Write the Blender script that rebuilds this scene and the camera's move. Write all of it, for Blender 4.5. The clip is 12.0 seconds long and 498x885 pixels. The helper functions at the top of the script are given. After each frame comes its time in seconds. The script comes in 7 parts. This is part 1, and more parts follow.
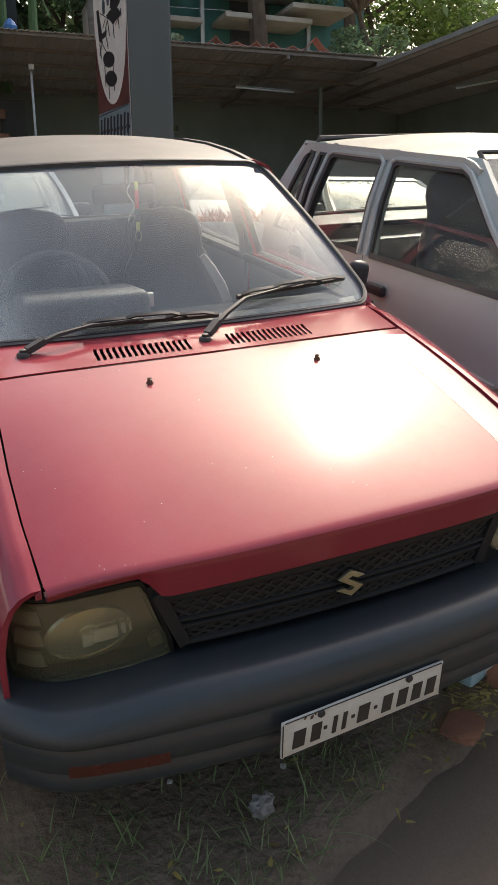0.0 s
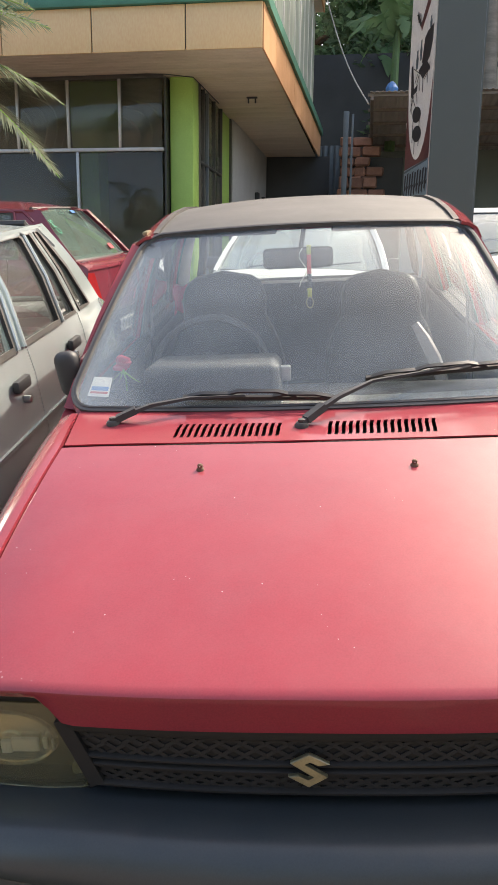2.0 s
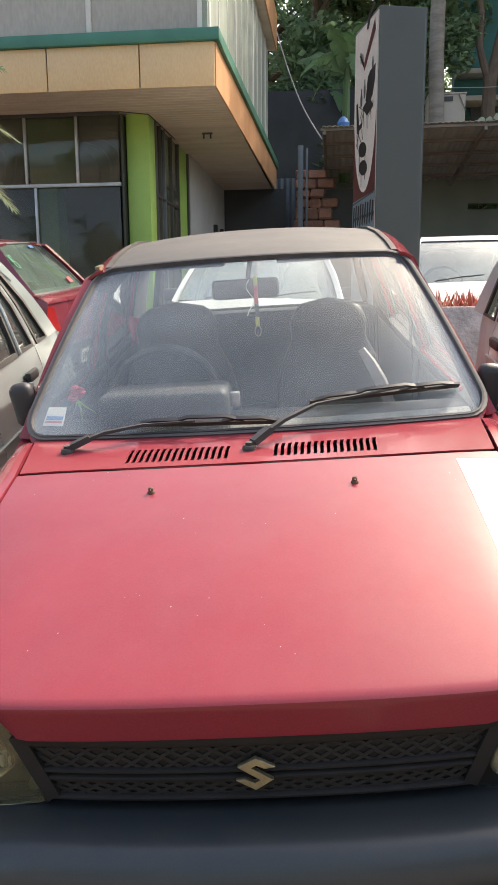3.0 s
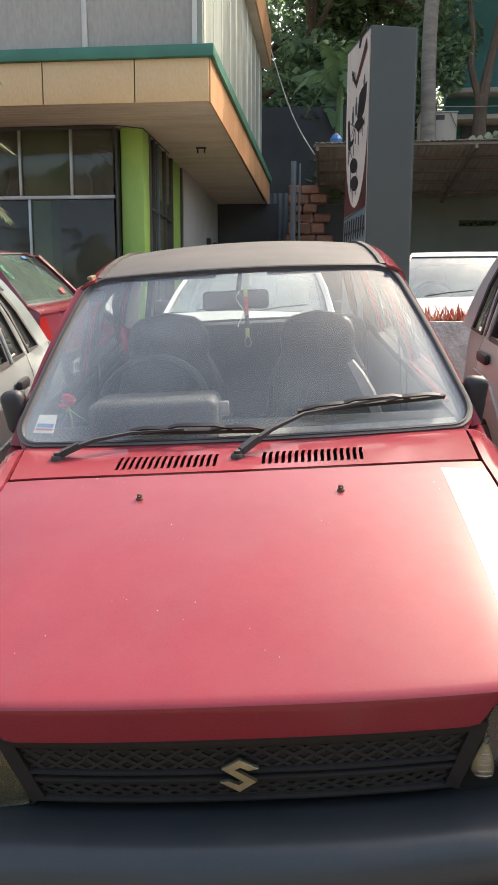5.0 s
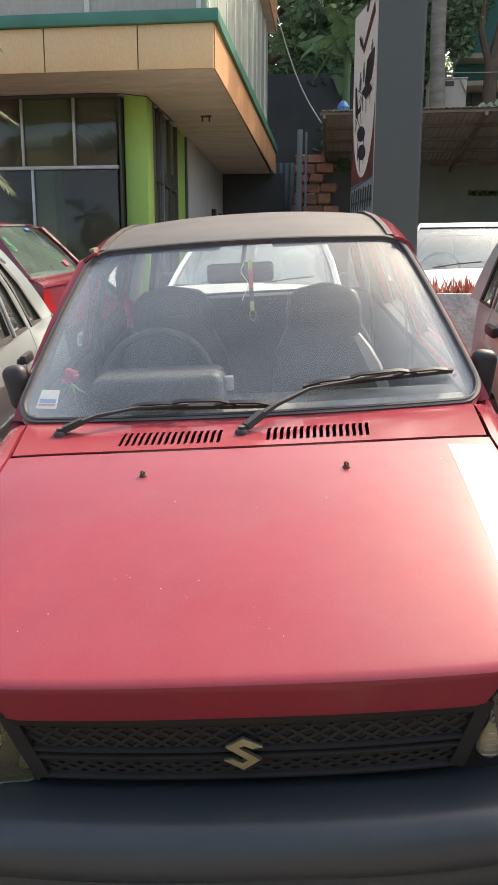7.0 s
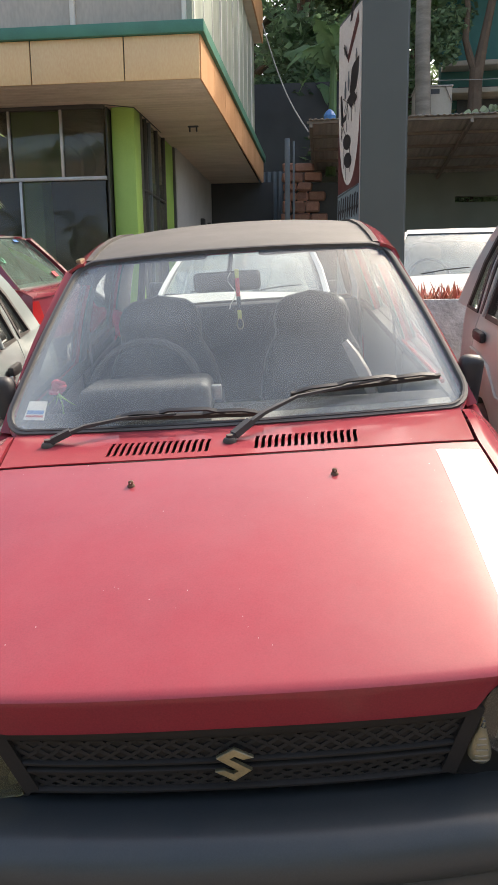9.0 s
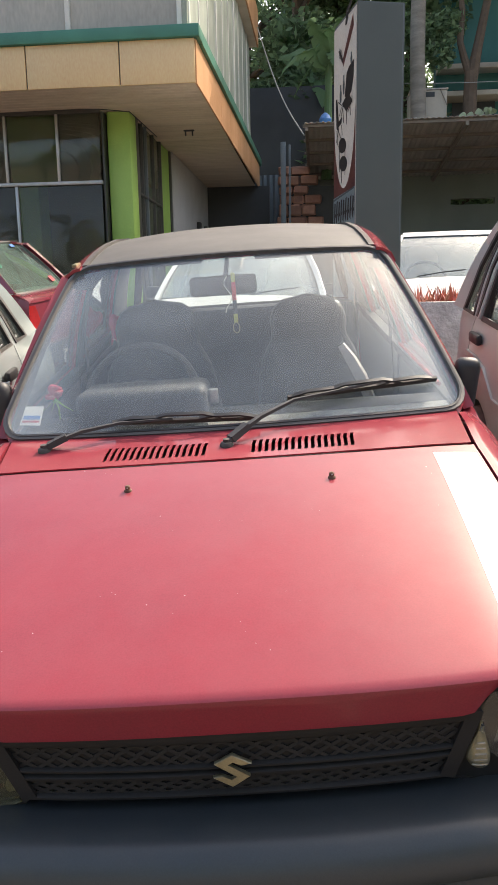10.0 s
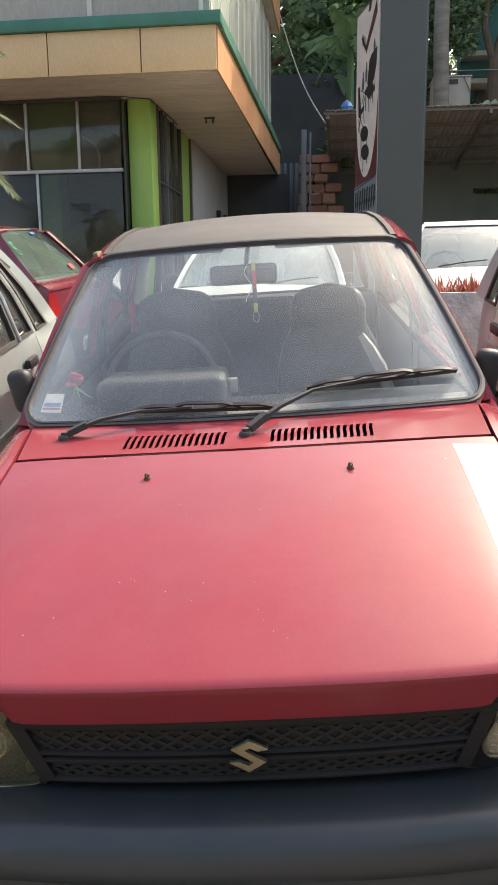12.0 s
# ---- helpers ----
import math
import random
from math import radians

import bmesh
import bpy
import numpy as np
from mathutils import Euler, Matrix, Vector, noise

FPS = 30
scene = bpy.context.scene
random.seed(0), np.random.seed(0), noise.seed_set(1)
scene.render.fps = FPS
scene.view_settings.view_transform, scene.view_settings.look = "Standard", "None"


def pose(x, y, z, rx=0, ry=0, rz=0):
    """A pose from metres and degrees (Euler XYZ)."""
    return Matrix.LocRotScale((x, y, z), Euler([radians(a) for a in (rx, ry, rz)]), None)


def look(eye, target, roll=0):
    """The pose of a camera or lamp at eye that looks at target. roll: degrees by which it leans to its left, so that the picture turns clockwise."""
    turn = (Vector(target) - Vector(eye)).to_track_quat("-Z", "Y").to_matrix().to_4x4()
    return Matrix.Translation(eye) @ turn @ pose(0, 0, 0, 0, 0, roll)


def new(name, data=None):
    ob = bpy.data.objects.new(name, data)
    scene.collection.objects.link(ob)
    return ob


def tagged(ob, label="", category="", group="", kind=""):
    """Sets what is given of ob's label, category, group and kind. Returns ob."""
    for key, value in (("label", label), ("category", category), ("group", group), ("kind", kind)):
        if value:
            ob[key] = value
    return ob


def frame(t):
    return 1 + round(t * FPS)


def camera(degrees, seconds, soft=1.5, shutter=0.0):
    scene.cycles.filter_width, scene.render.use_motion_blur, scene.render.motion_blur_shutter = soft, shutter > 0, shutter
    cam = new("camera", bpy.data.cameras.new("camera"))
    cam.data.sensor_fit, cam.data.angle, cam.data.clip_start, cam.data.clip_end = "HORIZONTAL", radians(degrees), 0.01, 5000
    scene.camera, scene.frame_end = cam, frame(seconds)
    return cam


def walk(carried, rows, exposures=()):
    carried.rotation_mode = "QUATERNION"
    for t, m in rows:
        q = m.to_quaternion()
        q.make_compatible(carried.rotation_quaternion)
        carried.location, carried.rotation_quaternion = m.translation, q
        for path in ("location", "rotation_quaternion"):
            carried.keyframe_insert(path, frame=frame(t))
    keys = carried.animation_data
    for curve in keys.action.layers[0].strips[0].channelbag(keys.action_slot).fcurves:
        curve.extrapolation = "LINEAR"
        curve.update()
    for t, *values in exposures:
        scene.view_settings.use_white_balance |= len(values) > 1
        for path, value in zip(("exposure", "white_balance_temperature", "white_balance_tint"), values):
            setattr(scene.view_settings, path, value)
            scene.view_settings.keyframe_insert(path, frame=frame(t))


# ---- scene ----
cam = camera(36.5, 12.0)
PATH = [
    (0, (-0.692, -1.235, 1.375), (-0.048, 0.577, 0.825), -0.2),
    (0.1, (-0.631, -1.255, 1.385), (-0.032, 0.566, 0.817), -0.9),
    (0.2, (-0.575, -1.221, 1.382), (0.041, 0.602, 0.837), -0.4),
    (0.3, (-0.524, -1.218, 1.385), (0.026, 0.627, 0.852), -0.9),
    (0.4, (-0.472, -1.186, 1.380), (0.019, 0.679, 0.858), -1.6),
    (0.5, (-0.414, -1.117, 1.362), (-0.014, 0.777, 0.859), -1.2),
    (0.7, (-0.327, -1.055, 1.378), (0.157, 0.825, 0.899), 2.0),
    (1, (-0.222, -0.998, 1.394), (0.065, 0.927, 0.937), 0.2),
    (1.2, (-0.149, -0.983, 1.396), (-0.026, 0.967, 0.97), -0.1),
    (1.3, (-0.116, -0.971, 1.39), (-0.114, 0.986, 0.978), 1.1),
    (1.5, (-0.027, -0.965, 1.398), (-0.207, 0.966, 0.912), 2.5),
    (1.7, (0.05, -0.986, 1.414), (-0.305, 0.933, 0.976), 0.2),
    (2, (0.061, -1.017, 1.432), (-0.242, 0.912, 0.997), 0.7),
    (2.2, (0.074, -1.062, 1.433), (-0.162, 0.877, 1.0), 1.5),
    (2.3, (0.087, -1.069, 1.436), (-0.284, 0.842, 0.978), 0.2),
    (2.5, (0.072, -1.071, 1.423), (-0.132, 0.882, 1.039), 1.5),
    (3, (0.118, -1.091, 1.434), (-0.101, 0.864, 1.074), -0.4),
    (3.5, (0.129, -1.102, 1.424), (-0.036, 0.858, 1.064), -0.2),
    (5.5, (0.129, -1.118, 1.427), (-0.074, 0.846, 1.107), 0.3),
    (6, (0.124, -1.112, 1.428), (-0.072, 0.849, 1.087), 0.4),
    (6.5, (0.131, -1.102, 1.429), (-0.034, 0.852, 1.031), 0.1),
    (7, (0.13, -1.092, 1.429), (-0.081, 0.857, 1.033), 0.1),
    (9, (0.142, -1.088, 1.429), (-0.051, 0.867, 1.054), -0.7),
    (9.5, (0.142, -1.088, 1.429), (-0.06, 0.869, 1.066), -0.8),
    (10, (0.144, -1.085, 1.431), (-0.043, 0.872, 1.064), -1.0),
    (10.5, (0.142, -1.082, 1.428), (-0.039, 0.872, 1.045), -1.0),
    (11, (0.138, -1.08, 1.43), (-0.045, 0.877, 1.059), -0.7),
    (11.5, (0.134, -1.083, 1.43), (-0.051, 0.872, 1.047), -0.4),
    (12, (0.139, -1.091, 1.432), (-0.092, 0.856, 1.038), -0.6),
]
EXPOSURES = [(0, 0.88), (0.5, 0.86), (1.0, 0.84), (1.5, 1.16), (2.0, 1.48), (2.5, 1.48), (3.0, 1.40), (12.0, 1.36)]
walk(cam, [(t, look(eye, target, roll)) for t, eye, target, roll in PATH], [(t, e, 7150, 10) for t, e in EXPOSURES])

# ---------------- light ----------------
world = bpy.data.worlds.new("sky_world")
scene.world = world
world.use_nodes = True
wn = world.node_tree.nodes
sky = wn.new("ShaderNodeTexSky")
sky.sky_type = "NISHITA"
sky.sun_disc = False
sky.sun_elevation = radians(46)
sky.sun_rotation = radians(40)
sky.air_density, sky.dust_density, sky.ozone_density = 1.0, 5.0, 0.6
wn["Background"].inputs["Strength"].default_value = 0.15
world.node_tree.links.new(sky.outputs[0], wn["Background"].inputs[0])
SUN_WAY = Vector((0.447, 0.532, 0.719)).normalized()
sun = new("sun", bpy.data.lights.new("sun", "SUN"))
sun.data.energy, sun.data.angle, sun.data.color = 1.95, radians(0.6), (1.0, 0.962, 0.905)
sun.matrix_world = look(SUN_WAY * 40, (0, 0, 0))


# ---------------- materials ----------------
def surf(name, c1, c2=None, rough=0.6, metal=0.0, scale=6.0, grain=90.0, mix=0.5, bump=0.15, bdist=0.002,
         dust=None, dust_amount=0.0, coat=0.0, spec=0.5, island=0.0, rvar=0.12, stretch=(1, 1, 1), chips=0.0, speck=0.22, thin=0.0, coat_rough=0.12):
    """A procedural surface: two colours mixed at a large scale, fine grain, relief and an optional layer of dust."""
    m = bpy.data.materials.new(name)
    m.use_nodes = True
    nt, ns = m.node_tree, m.node_tree.nodes
    lk = nt.links.new
    bs = ns["Principled BSDF"]
    c2 = c2 or tuple(v * 0.75 for v in c1)
    tc, mp = ns.new("ShaderNodeTexCoord"), ns.new("ShaderNodeMapping")
    mp.inputs["Scale"].default_value = stretch
    lk(tc.outputs["Object"], mp.inputs[0])
    big, fine = ns.new("ShaderNodeTexNoise"), ns.new("ShaderNodeTexNoise")
    big.inputs["Scale"].default_value, big.inputs["Detail"].default_value, big.inputs["Roughness"].default_value = scale, 5, 0.6
    fine.inputs["Scale"].default_value, fine.inputs["Detail"].default_value = grain, 3
    lk(mp.outputs[0], big.inputs["Vector"]), lk(mp.outputs[0], fine.inputs["Vector"])
    ramp = ns.new("ShaderNodeMapRange")
    ramp.inputs[1].default_value, ramp.inputs[2].default_value = 0.32, 0.68
    ramp.inputs[4].default_value = mix * 2
    lk(big.outputs[0], ramp.inputs[0])
    mx = ns.new("ShaderNodeMix")
    mx.data_type = "RGBA"
    mx.inputs[6].default_value, mx.inputs[7].default_value = (*c1, 1), (*c2, 1)
    lk(ramp.outputs[0], mx.inputs[0])
    col = mx.outputs[2]
    g = ns.new("ShaderNodeMix")
    g.data_type, g.blend_type = "RGBA", "OVERLAY"
    g.inputs[0].default_value = speck
    lk(col, g.inputs[6]), lk(fine.outputs[0], g.inputs[7])
    col = g.outputs[2]
    if island:
        ob = ns.new("ShaderNodeObjectInfo")
        isl = ns.new("ShaderNodeNewGeometry")
        add = ns.new("ShaderNodeMath")
        add.operation = "ADD"
        lk(ob.outputs["Random"], add.inputs[0]), lk(isl.outputs["Random Per Island"], add.inputs[1])
        fr = ns.new("ShaderNodeMath")
        fr.operation = "FRACT"
        lk(add.outputs[0], fr.inputs[0])
        mr = ns.new("ShaderNodeMapRange")
        mr.inputs[3].default_value, mr.inputs[4].default_value = 1 - island, 1 + island
        lk(fr.outputs[0], mr.inputs[0])
        hv = ns.new("ShaderNodeHueSaturation")
        lk(mr.outputs[0], hv.inputs["Value"]), lk(col, hv.inputs["Color"])
        col = hv.outputs[0]
    rr = ns.new("ShaderNodeMapRange")
    rr.inputs[3].default_value, rr.inputs[4].default_value = max(0.03, rough - rvar), min(1, rough + rvar)
    lk(big.outputs[0], rr.inputs[0])
    rgh = rr.outputs[0]
    if dust:
        dn = ns.new("ShaderNodeTexNoise")
        dn.inputs["Scale"].default_value, dn.inputs["Detail"].default_value, dn.inputs["Roughness"].default_value = scale * 0.6, 8, 0.7
        lk(tc.outputs["Object"], dn.inputs["Vector"])
        geo, sep = ns.new("ShaderNodeNewGeometry"), ns.new("ShaderNodeSeparateXYZ")
        lk(geo.outputs["Normal"], sep.inputs[0])
        up = ns.new("ShaderNodeMapRange")
        up.inputs[1].default_value, up.inputs[2].default_value, up.inputs[3].default_value = -0.2, 0.9, 0.25
        lk(sep.outputs[2], up.inputs[0])
        dm = ns.new("ShaderNodeMapRange")
        dm.inputs[1].default_value, dm.inputs[2].default_value, dm.inputs[4].default_value = 0.1, 0.9, dust_amount * 2
        lk(dn.outputs[0], dm.inputs[0])
        pr = ns.new("ShaderNodeMath")
        pr.operation = "MULTIPLY"
        pr.use_clamp = True
        lk(dm.outputs[0], pr.inputs[0]), lk(up.outputs[0], pr.inputs[1])
        d = ns.new("ShaderNodeMix")
        d.data_type = "RGBA"
        d.inputs[7].default_value = (*dust, 1)
        lk(pr.outputs[0], d.inputs[0]), lk(col, d.inputs[6])
        col = d.outputs[2]
    if chips:
        vo, cn = ns.new("ShaderNodeTexVoronoi"), ns.new("ShaderNodeTexNoise")
        vo.inputs["Scale"].default_value, cn.inputs["Scale"].default_value = 55, 6
        lk(tc.outputs["Object"], vo.inputs["Vector"]), lk(tc.outputs["Object"], cn.inputs["Vector"])
        size = ns.new("ShaderNodeMapRange")
        size.inputs[1].default_value, size.inputs[2].default_value, size.inputs[3].default_value, size.inputs[4].default_value = 0.52, 0.75, 0.0, chips * 2
        lk(cn.outputs[0], size.inputs[0])
        lt = ns.new("ShaderNodeMath")
        lt.operation = "LESS_THAN"
        lk(vo.outputs["Distance"], lt.inputs[0]), lk(size.outputs[0], lt.inputs[1])
        ch = ns.new("ShaderNodeMix")
        ch.data_type = "RGBA"
        ch.inputs[7].default_value = (0.62, 0.50, 0.46, 1)
        lk(lt.outputs[0], ch.inputs[0]), lk(col, ch.inputs[6])
        col = ch.outputs[2]
    lk(col, bs.inputs["Base Color"]), lk(rgh, bs.inputs["Roughness"])
    bs.inputs["Metallic"].default_value = metal
    bs.inputs["Specular IOR Level"].default_value = spec
    bs.inputs["Coat Weight"].default_value = coat
    bs.inputs["Coat Roughness"].default_value = coat_rough
    if bump:
        bp = ns.new("ShaderNodeBump")
        bp.inputs["Strength"].default_value, bp.inputs["Distance"].default_value = bump, bdist
        lk(fine.outputs[0], bp.inputs["Height"]), lk(bp.outputs[0], bs.inputs["Normal"])
    if thin:
        tl, ms = ns.new("ShaderNodeBsdfTranslucent"), ns.new("ShaderNodeMixShader")
        ms.inputs[0].default_value = thin
        lk(col, tl.inputs[0]), lk(bs.outputs[0], ms.inputs[1]), lk(tl.outputs[0], ms.inputs[2])
        lk(ms.outputs[0], ns["Material Output"].inputs[0])
    return m


def glassy(name, tint=(1, 1, 1), haze=0.0, haze_colour=(0.7, 0.7, 0.68), rough=0.0, hscale=2.5, ior=1.42, edge=0.0):
    """A pane: clear glass with an uneven film of dust and painted reflections, thicker at the sides if edge is given.
    """
    m = bpy.data.materials.new(name)
    m.use_nodes = True
    nt, ns = m.node_tree, m.node_tree.nodes
    lk = nt.links.new
    bs = ns["Principled BSDF"]
    bs.inputs["Base Color"].default_value = (*tint, 1)
    bs.inputs["Roughness"].default_value = rough
    bs.inputs["Transmission Weight"].default_value = 1.0
    bs.inputs["IOR"].default_value = ior
    if haze:
        tc, nz = ns.new("ShaderNodeTexCoord"), ns.new("ShaderNodeTexNoise")
        nz.inputs["Scale"].default_value, nz.inputs["Detail"].default_value, nz.inputs["Roughness"].default_value = hscale, 7, 0.65
        lk(tc.outputs["Object"], nz.inputs["Vector"])
        mr = ns.new("ShaderNodeMapRange")
        mr.inputs[1].default_value, mr.inputs[2].default_value = 0.3, 0.75
        mr.inputs[3].default_value, mr.inputs[4].default_value = haze * 0.5, haze * 1.7
        lk(nz.outputs[0], mr.inputs[0])
        df, mx = ns.new("ShaderNodeBsdfDiffuse"), ns.new("ShaderNodeMixShader")
        df.inputs[0].default_value = (*haze_colour, 1)
        amount = mr.outputs[0]
        if edge:
            sp, wob, ab, er, ml, ad = (ns.new(n) for n in ("ShaderNodeSeparateXYZ", "ShaderNodeTexNoise", "ShaderNodeMath", "ShaderNodeMapRange", "ShaderNodeMath", "ShaderNodeMath"))
            wob.inputs["Scale"].default_value, wob.inputs["Detail"].default_value = 5.0, 5
            ab.operation, ml.operation, ad.operation = "ABSOLUTE", "MULTIPLY", "ADD"
            er.interpolation_type = "SMOOTHSTEP"
            er.inputs[1].default_value, er.inputs[2].default_value, er.inputs[4].default_value = 0.36, 0.66, edge * 2
            lk(tc.outputs["Object"], sp.inputs[0]), lk(tc.outputs["Object"], wob.inputs["Vector"])
            lk(sp.outputs[0], ab.inputs[0]), lk(ab.outputs[0], er.inputs[0])
            lk(er.outputs[0], ml.inputs[0]), lk(wob.outputs[0], ml.inputs[1])
            lk(mr.outputs[0], ad.inputs[0]), lk(ml.outputs[0], ad.inputs[1])
            amount = ad.outputs[0]
        lk(amount, mx.inputs[0]), lk(bs.outputs[0], mx.inputs[1]), lk(df.outputs[0], mx.inputs[2])
        lk(mx.outputs[0], ns["Material Output"].inputs[0])
    return m


DUST = (0.42, 0.36, 0.30)
M_RED = surf("faded_red_paint", (0.300, 0.026, 0.041), (0.262, 0.028, 0.043), spec=0.40, rough=0.138, scale=3.0, grain=300, bump=0.03, bdist=0.0005,
             dust=(0.56, 0.44, 0.43), dust_amount=0.068, coat=0.14, coat_rough=0.05, rvar=0.03, chips=0.05)
M_STRIPE = surf("white_vinyl_stripe", (0.50, 0.485, 0.45), (0.42, 0.40, 0.36), rough=0.30, scale=5, grain=200, bump=0.02, dust=DUST, dust_amount=0.05, chips=0.04)
M_ROOF = surf("dusty_dark_roof", (0.045, 0.042, 0.04), (0.07, 0.065, 0.06), rough=0.55, scale=4, grain=200, bump=0.06, dust=(0.235, 0.222, 0.205), dust_amount=0.32)
M_RUBBER = surf("black_rubber", (0.02, 0.02, 0.021), (0.035, 0.034, 0.033), rough=0.55, scale=12, dust=DUST, dust_amount=0.14)
M_SEAL = surf("weathered_grey_rubber", (0.05, 0.05, 0.05), (0.09, 0.088, 0.084), rough=0.5, scale=9, dust=DUST, dust_amount=0.20)
M_PLASTIC = surf("worn_black_plastic", (0.022, 0.023, 0.026), (0.035, 0.035, 0.037), rough=0.5, scale=8, grain=400, bump=0.1, dust=DUST, dust_amount=0.045)
M_BUMPER = surf("blue_black_bumper_plastic", (0.031, 0.042, 0.050), (0.042, 0.049, 0.052), rough=0.34, scale=5, grain=350, bump=0.06, dust=DUST, dust_amount=0.04, spec=0.5)
M_CABIN = surf("dark_cabin_trim", (0.030, 0.032, 0.037), (0.04, 0.042, 0.047), rough=0.6, scale=6, bump=0, speck=0.06, dust=DUST, dust_amount=0.06)
M_SEAT = surf("dark_seat_leatherette", (0.012, 0.0125, 0.015), (0.017, 0.017, 0.02), rough=0.42, scale=9, grain=250, bump=0, speck=0.05)
# Lighter than the front seats, painting the highlight on the bench top.
M_BENCH = surf("lighter_bench_leatherette", (0.030, 0.032, 0.037), (0.04, 0.042, 0.047), rough=0.36, scale=7, bump=0, speck=0.05)
# Pale grey paints the sunlight that catches the dark seat's edge.
M_BOLSTER = surf("sun_pale_vinyl", (0.50, 0.46, 0.44), (0.42, 0.38, 0.37), rough=0.4, scale=9, bump=0)
M_CHROME = surf("tarnished_chrome", (0.36, 0.32, 0.20), (0.26, 0.23, 0.14), rough=0.38, metal=0.6, scale=30, grain=200, bump=0.08)
M_STEEL = surf("bare_steel", (0.55, 0.55, 0.55), (0.4, 0.4, 0.4), rough=0.4, metal=0.9, scale=20)
M_TYRE = surf("tyre_rubber", (0.018, 0.018, 0.018), (0.035, 0.032, 0.03), rough=0.85, scale=14, dust=DUST, dust_amount=0.25)
M_PLATE = surf("white_plate_paint", (0.74, 0.72, 0.66), (0.60, 0.57, 0.50), rough=0.5, scale=18, grain=220, mix=0.35, dust=(0.3, 0.25, 0.2), dust_amount=0.10)
M_RUST = surf("rust_brown", (0.16, 0.08, 0.05), (0.10, 0.05, 0.03), rough=0.8, scale=40)
M_INK = surf("black_plate_ink", (0.03, 0.028, 0.025), (0.05, 0.045, 0.04), rough=0.6)
M_REFLECTOR = surf("lamp_reflector", (0.75, 0.72, 0.60), (0.65, 0.62, 0.50), rough=0.2, metal=0.9, scale=15, bump=0)
M_BEZEL = surf("brown_lamp_bezel", (0.085, 0.074, 0.045), (0.06, 0.05, 0.034), rough=0.4, scale=14, bump=0)
M_LAMPSILVER = surf("dull_lamp_silvering", (0.62, 0.60, 0.53), (0.50, 0.48, 0.42), rough=0.22, metal=0.45, scale=20, bump=0)
M_LENS = glassy("yellowed_lamp_lens", (0.96, 0.92, 0.74), 0.15, (0.40, 0.36, 0.22), 0.05, 9)
M_CLEARLENS = glassy("clear_fluted_lamp_lens", (0.98, 0.98, 0.95), 0.045, (0.66, 0.64, 0.56), 0.03, 30)
M_HATCHGLASS = glassy("green_tinted_hatch_glass", (0.58, 0.74, 0.68), 0.13, (0.30, 0.40, 0.36), 0.0, 3.0)
M_AMBER = surf("amber_lens", (0.09, 0.018, 0.010), (0.07, 0.015, 0.009), rough=0.3, scale=20, coat=0.4)
M_GRILLE = surf("black_grille_plastic", (0.019, 0.018, 0.018), (0.026, 0.024, 0.023), rough=0.7, spec=0.25, scale=8, grain=400, bump=0.1, dust=DUST, dust_amount=0.03)
# Whitish film puts reflected clouds into the hatchbacks' windscreens.
M_MILKGLASS = glassy("cloud_pale_windscreen_glass", (0.93, 0.97, 0.95), 0.22, (0.60, 0.68, 0.68), 0.0, 3.0, 1.6)
# Bluish film: dust, with sky reflections painted paler towards both sides.
M_GLASS = glassy("dusty_skylit_windscreen_glass", (0.93, 0.97, 0.95), 0.062, (0.62, 0.69, 0.75), 0.0, 2.2, 1.38, edge=0.20)
M_SIDEGLASS = glassy("car_side_glass", (0.90, 0.95, 0.93), 0.03)
M_BLUEGREY = surf("silver_paint", (0.46, 0.52, 0.515), (0.42, 0.47, 0.465), rough=0.22, metal=0.40, scale=3, grain=500, bump=0.02, dust=DUST, dust_amount=0.008, coat=0.4)
M_BEIGE = surf("faded_champagne_paint", (0.50, 0.55, 0.51), (0.45, 0.495, 0.46), rough=0.36, metal=0.08, scale=3, grain=500, bump=0.02, dust=DUST, dust_amount=0.10, coat=0.15)
M_BEIGEROOF = surf("dusty_champagne_roof", (0.26, 0.27, 0.24), (0.22, 0.23, 0.205), rough=0.62, spec=0.2, scale=3, grain=400, bump=0.03, dust=(0.42, 0.36, 0.28), dust_amount=0.22)
M_WHITECAR = surf("white_car_paint", (0.80, 0.80, 0.78), (0.74, 0.74, 0.72), rough=0.25, scale=3, grain=300, bump=0.02, dust=DUST, dust_amount=0.05, coat=0.6)
M_CREAMCAR = surf("cream_car_paint", (0.74, 0.69, 0.56), (0.66, 0.61, 0.49), rough=0.28, scale=3, grain=300, bump=0.02, dust=DUST, dust_amount=0.06, coat=0.5)
M_MAROON = surf("maroon_paint", (0.21, 0.020, 0.040), (0.18, 0.018, 0.036), rough=0.25, scale=3, grain=300, bump=0.02, dust=DUST, dust_amount=0.06, coat=0.7)
M_TAIL = surf("red_lamp_lens", (0.5, 0.02, 0.02), (0.4, 0.015, 0.015), rough=0.15, scale=20, coat=0.6)
M_CREAM = surf("cream_seat_cover", (0.55, 0.50, 0.42), (0.48, 0.43, 0.36), rough=0.8, scale=8)
M_WHITE = surf("white_paint", (0.78, 0.77, 0.73), (0.66, 0.65, 0.60), rough=0.55, scale=4, dust=DUST, dust_amount=0.05)
M_PINK = surf("pink_cloth", (0.70, 0.06, 0.13), (0.60, 0.05, 0.10), rough=0.7, scale=30)
M_LEAFGREEN = surf("bright_green_cloth", (0.25, 0.45, 0.08), (0.18, 0.35, 0.06), rough=0.7, scale=30)
M_BLUE = surf("blue_print", (0.05, 0.20, 0.50), (0.04, 0.16, 0.42), rough=0.5, scale=20)
